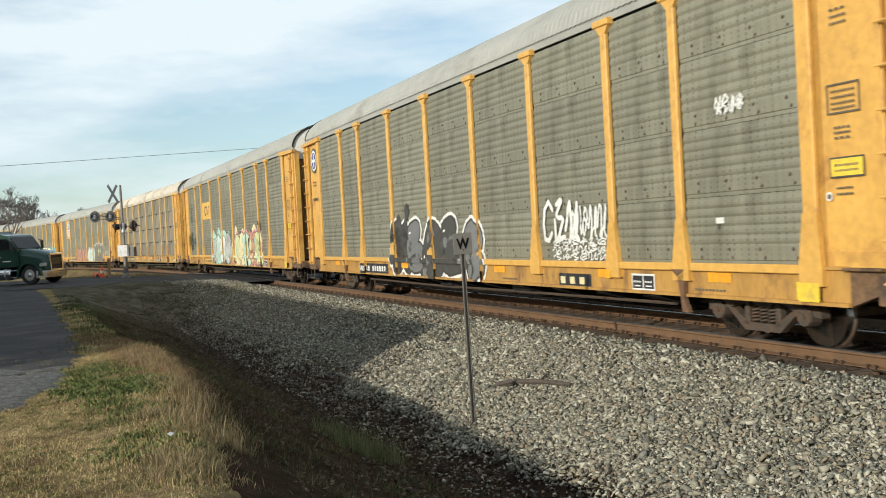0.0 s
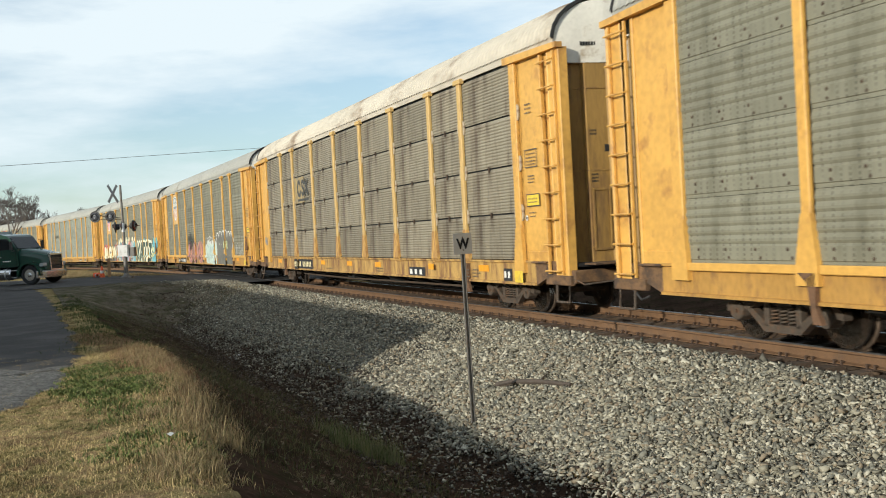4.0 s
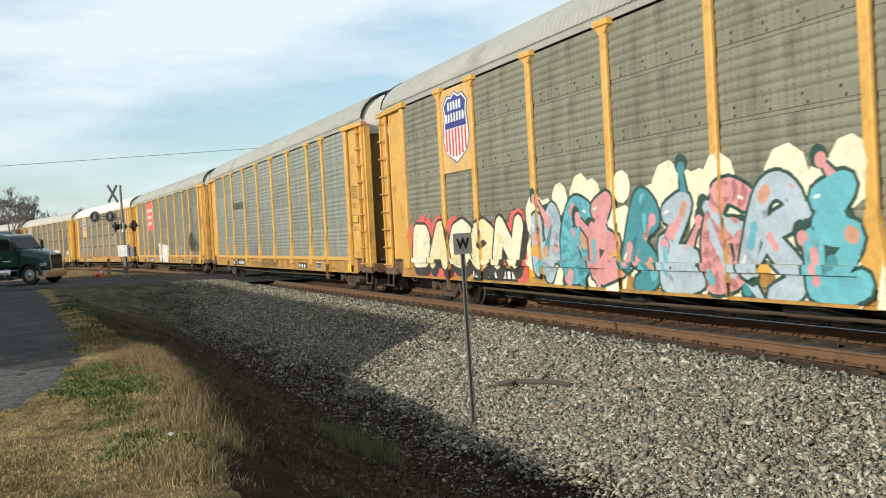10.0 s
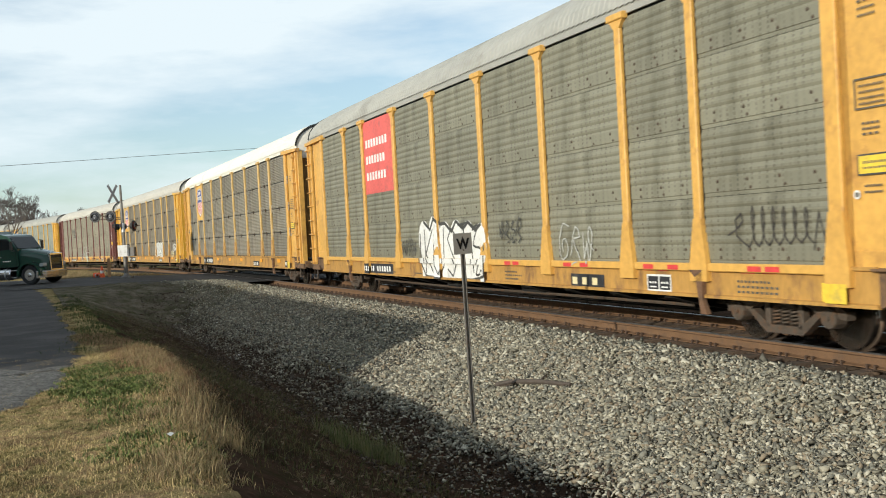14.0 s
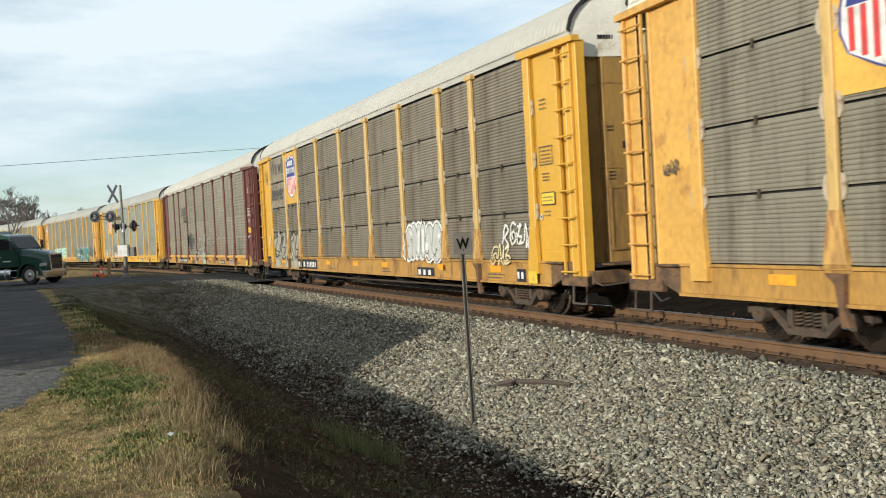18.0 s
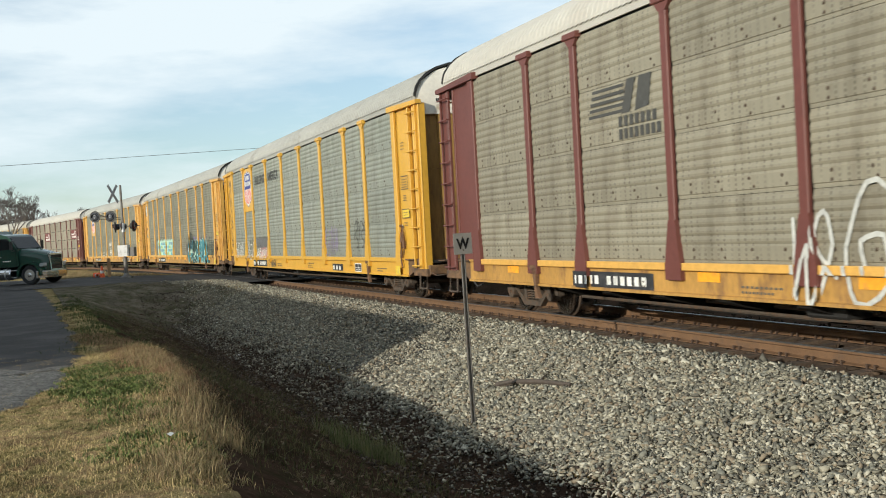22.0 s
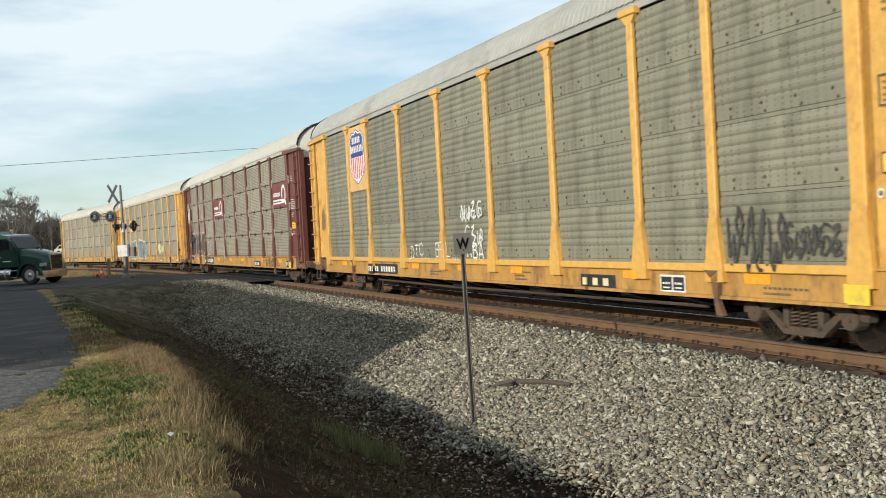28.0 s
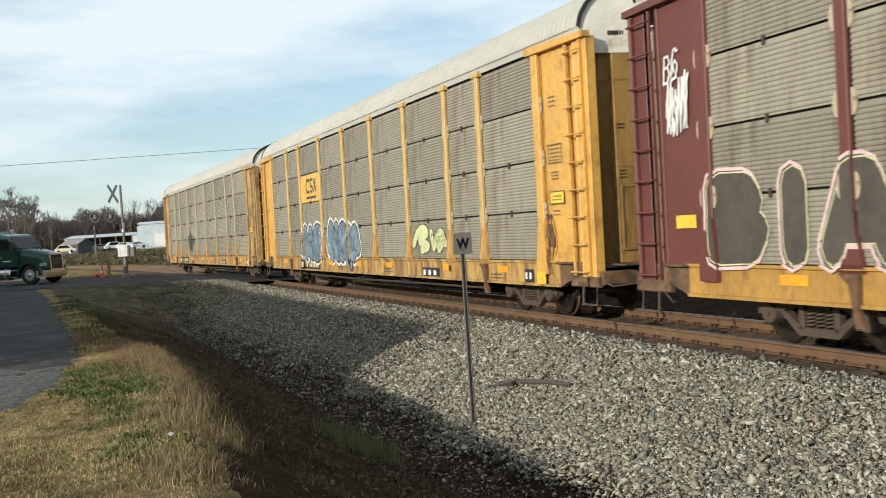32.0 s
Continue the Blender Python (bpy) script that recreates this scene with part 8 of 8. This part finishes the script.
def bank(r, n):
    s, q = r.uniform(-8, 21, n), 3.9 * r.random(n) ** 0.9
    l = crest_at(s) - 0.08 + q
    k = q < 1.6 + np.maximum(0, s - 5) * 0.45
    s = np.where(k, s, 12 + 9 * r.random(n))
    l = np.maximum(l, crest_at(s) - 0.08)
    return s, np.where(s < 10.5, np.minimum(l, np.interp(s, [-13, -6, 0, 6, 8.5, 9.5, 10.5], [9.9, 9.85, 9.7, 9.9, 10.15, 10.5, 11.0]) - 0.25 * r.random(n) ** 2 + 0.06), l)


def slope(r, n):
    return r.uniform(-24, 19, n), r.uniform(4.9, 7.9, n)


def clumps(k, s0, s1, l0, l1, rad):
    def fn(r, n):
        cs, cl = r.uniform(s0, s1, k), r.uniform(l0, l1, k)
        i = r.integers(0, k, n)
        return cs[i] + r.normal(0, rad, n), cl[i] + r.normal(0, rad, n)
    return fn


def litter_leaves(n, seed):
    """Small curled dead leaves lying in the ditch and on its sides."""
    r = np.random.default_rng(seed)
    s = r.uniform(-18, 20, n)
    l = r.uniform(4.7, 8.3, n)
    x, y, _ = on_track(s, l)
    z = ground_z(x, y, s, l) + 0.045 + r.uniform(0, 0.02, n)
    a, q = r.uniform(0, 6.28, n), r.uniform(0.012, 0.036, n)
    c, d = np.cos(a) * q, np.sin(a) * q
    h = r.uniform(0.0, 0.02, (n, 3))
    v = np.stack([np.stack([x - c, y - d, z + h[:, 0]], -1), np.stack([x + d * 0.6, y - c * 0.6, z - 0.004], -1), np.stack([x + c, y + d, z + h[:, 1]], -1), np.stack([x - d * 0.6, y + c * 0.6, z + h[:, 2] * 0.5], -1)], 1)
    f = (np.arange(n) * 4)[:, None] + np.array([[0, 1, 2, 3]])
    ob = new("leaf_litter", big_mesh("leaf_litter", v.reshape(-1, 3), f, M["dead_leaf"]))
    tagged(ob, "curled brown dead leaves lying in the ditch", "leaves", kind="stuff")


def tufts(name, k, s0, s1, q0, q1, n, h0, h1, mat, seed, label, rad=0.07, lean=0.7, w=0.003):
    """Grass that grows in bunches, placed by its distance from the bank's edge."""
    def fn(r, m):
        cs, cq, size = r.uniform(s0, s1, k), q0 + (q1 - q0) * r.random(k), r.uniform(0.5, 1.4, k)
        i = r.integers(0, k, m)
        s = cs[i] + r.normal(0, rad, m) * size[i]
        return s, crest_at(cs[i]) + cq[i] + r.normal(0, rad, m) * size[i]
    blades(name, n, fn, h0, h1, w, mat, seed, label, lean)


M["weed_stalk"] = island_material("pale_green_weed_stalks", [(0.13, 0.15, 0.06), (0.17, 0.17, 0.08), (0.09, 0.11, 0.04), (0.2, 0.18, 0.1)])
M["dead_leaf"] = island_material("dead_leaves", [(0.075, 0.048, 0.028), (0.10, 0.07, 0.042), (0.05, 0.034, 0.022), (0.15, 0.115, 0.075), (0.08, 0.042, 0.025)])
M["rust_grass"] = island_material("rusty_dry_grass", [(0.24, 0.135, 0.075), (0.30, 0.19, 0.105), (0.17, 0.095, 0.055), (0.33, 0.235, 0.135), (0.12, 0.08, 0.045)])
# dead grass with the ditch's shade worked into its colours
M["dead"] = island_material("shade_darkened_dead_grass", [(0.062, 0.044, 0.026), (0.04, 0.03, 0.017), (0.085, 0.06, 0.035), (0.042, 0.044, 0.02)])
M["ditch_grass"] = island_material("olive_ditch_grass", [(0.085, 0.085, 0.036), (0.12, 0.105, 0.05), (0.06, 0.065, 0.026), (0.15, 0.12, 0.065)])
blades("grass", 190000, bank, 0.008, 0.026, 0.0045, M["turf"], 11, "short dry winter grass on the sunlit bank", 3.0)
tufts("grass", 420, 3, 20, 0.1, 3.6, 26000, 0.015, 0.055, M["turf"], 18, "scattered tufts in the dry winter lawn", 0.10, 1.4)
tufts("grass", 130, 4, 15, -0.12, 0.5, 10000, 0.025, 0.10, M["straw"], 12, "bunches of straw coloured grass along the bank's edge", 0.10, 1.7)
tufts("grass", 110, 0.5, 8.5, -0.15, 0.75, 14000, 0.02, 0.075, M["rust_grass"], 25, "rusty dry grass on the shoulder of the bank", 0.12, 1.8)
tufts("grass", 50, 4, 12, -0.35, 0.0, 4200, 0.03, 0.11, M["rust_grass"], 26, "long dry grass hanging over the ditch", 0.13, 1.6)
tufts("grass", 9, 10.3, 13.0, -0.35, 0.05, 2600, 0.08, 0.2, M["straw"], 31, "tall pale clumps of grass at the bank's edge", 0.10, 0.9)
blades("weeds", 2600, clumps(26, 7.5, 13.5, 8.9, 9.7, 0.12), 0.012, 0.05, 0.011, M["leaf_fresh"], 32, "green weeds among the dry grass", 1.8)
blades("grass", 34000, slope, 0.03, 0.10, 0.005, M["dead"], 13, "dead grass darkened for the shaded side of the ditch", 1.8)
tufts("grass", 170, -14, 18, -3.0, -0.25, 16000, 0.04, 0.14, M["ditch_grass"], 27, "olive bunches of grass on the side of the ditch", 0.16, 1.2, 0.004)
blades("grass", 700, clumps(14, 9, 13, 7.9, 8.6, 0.16), 0.12, 0.26, 0.003, M["dead"], 19, "tall dry stalks below the edge of the bank", 0.3)
blades("weeds", 8200, clumps(52, 6.0, 9.6, 9.0, 10.0, 0.14), 0.012, 0.05, 0.013, M["leaf_fresh"], 14, "low green weeds at the edge of the road", 2.2)
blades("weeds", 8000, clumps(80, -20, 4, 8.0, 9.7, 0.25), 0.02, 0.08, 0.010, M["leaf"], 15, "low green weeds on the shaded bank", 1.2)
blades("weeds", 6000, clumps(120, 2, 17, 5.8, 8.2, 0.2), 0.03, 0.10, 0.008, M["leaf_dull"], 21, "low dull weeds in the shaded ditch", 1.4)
blades("grass", 9000, clumps(300, -28, -12, 3.6, 9.4, 0.35), 0.02, 0.07, 0.009, M["ditch_grass"], 22, "dead grass where the ditch ends at the road", 1.4)
blades("weeds", 7000, clumps(170, 6, 19, 9.0, 12.2, 0.07), 0.01, 0.035, 0.004, M["leaf_dull"], 23, "small dull green weeds in the winter lawn", 2.0)
blades("weeds", 1100, clumps(10, 8.3, 9.4, 5.9, 6.6, 0.11), 0.16, 0.36, 0.005, M["weed_stalk"], 16, "thin dry weeds standing in the ditch", 0.35)
blades("grass", 30000, lambda r, n: (r.uniform(-70, -42, n), np.where(r.random(n) < 0.5, r.uniform(2.6, 9.5, n), r.uniform(-14, -3.5, n))), 0.04, 0.14, 0.012, M["straw"], 17, "dry grass beyond the level crossing", 0.8)
litter_leaves(6000, 28)

M["paper"] = material("white_litter", (0.75, 0.74, 0.70), 0.7, vary=0.08, bump=0)
for _k, (_x, _y, _z, _yaw) in enumerate(((-2.42, 8.64, 0.27, 20), (-7.05, 31.1, -0.62, 70), (-5.22, 25.2, -0.98, 130), (-3.4, 17.2, -0.75, 10))):
    b = Build()
    b.grid([[(-0.035, -0.025, 0.02), (-0.035, 0.025, 0.0)], [(0.0, -0.025, 0.0), (0.0, 0.025, 0.02)], [(0.04, -0.02, 0.03), (0.035, 0.03, 0.005)]])
    lit = new("litter", b.mesh("litter", [M["paper"]]))
    lit.matrix_basis = pose(_x, _y, _z, 10, 5, _yaw)
    tagged(lit, "crumpled white scrap of paper lying on the ground", "litter", "scraps of litter")

_a, _b = on_track(7.2, 3.53, -0.70), on_track(8.9, 3.1, -0.54)
_m = [tuple(_a[i] + (_b[i] - _a[i]) * t + (0.05 if i == 2 and t in (0.3, 0.6) else 0) for i in range(3)) for t in (0, 0.3, 0.6, 1.0)]
M["dark_bark"] = material("dark_rotten_bark", (0.075, 0.058, 0.045), 0.9, vary=0.35, scale=5, grain=25, bump=0.4)
stick = new("branch", Build().tube(_m, 0.05, 7, 0, 0.03).tube([_m[2], (_m[2][0] + 0.12, _m[2][1] + 0.25, _m[2][2] + 0.05)], 0.025, 6, 0, 0.01).tube([_m[1], (_m[1][0] - 0.3, _m[1][1] - 0.1, _m[1][2] - 0.02)], 0.02, 6, 0, 0.01).mesh("branch", [M["dark_bark"]]))
tagged(stick, "dark broken branch lying on the crushed stones", "branch")


def motions():
    for i, car in enumerate(CARS):
        walk(car, [(k * 0.5, car_pose(i, k * 0.5)) for k in range(65)])
    # all wheels roll alike
    turn = [(k / FPS, Matrix.Rotation((SPEED / 0.42) * (k / FPS), 4, "Y")) for k in range(32 * FPS + 1)]
    walk(WHEELSETS[0], turn)
    rolled = WHEELSETS[0].animation_data
    for w in WHEELSETS[1:]:
        w.rotation_mode = "QUATERNION"
        w.animation_data_create()
        w.animation_data.action = rolled.action
        w.animation_data.action_slot = rolled.action_slot


motions()
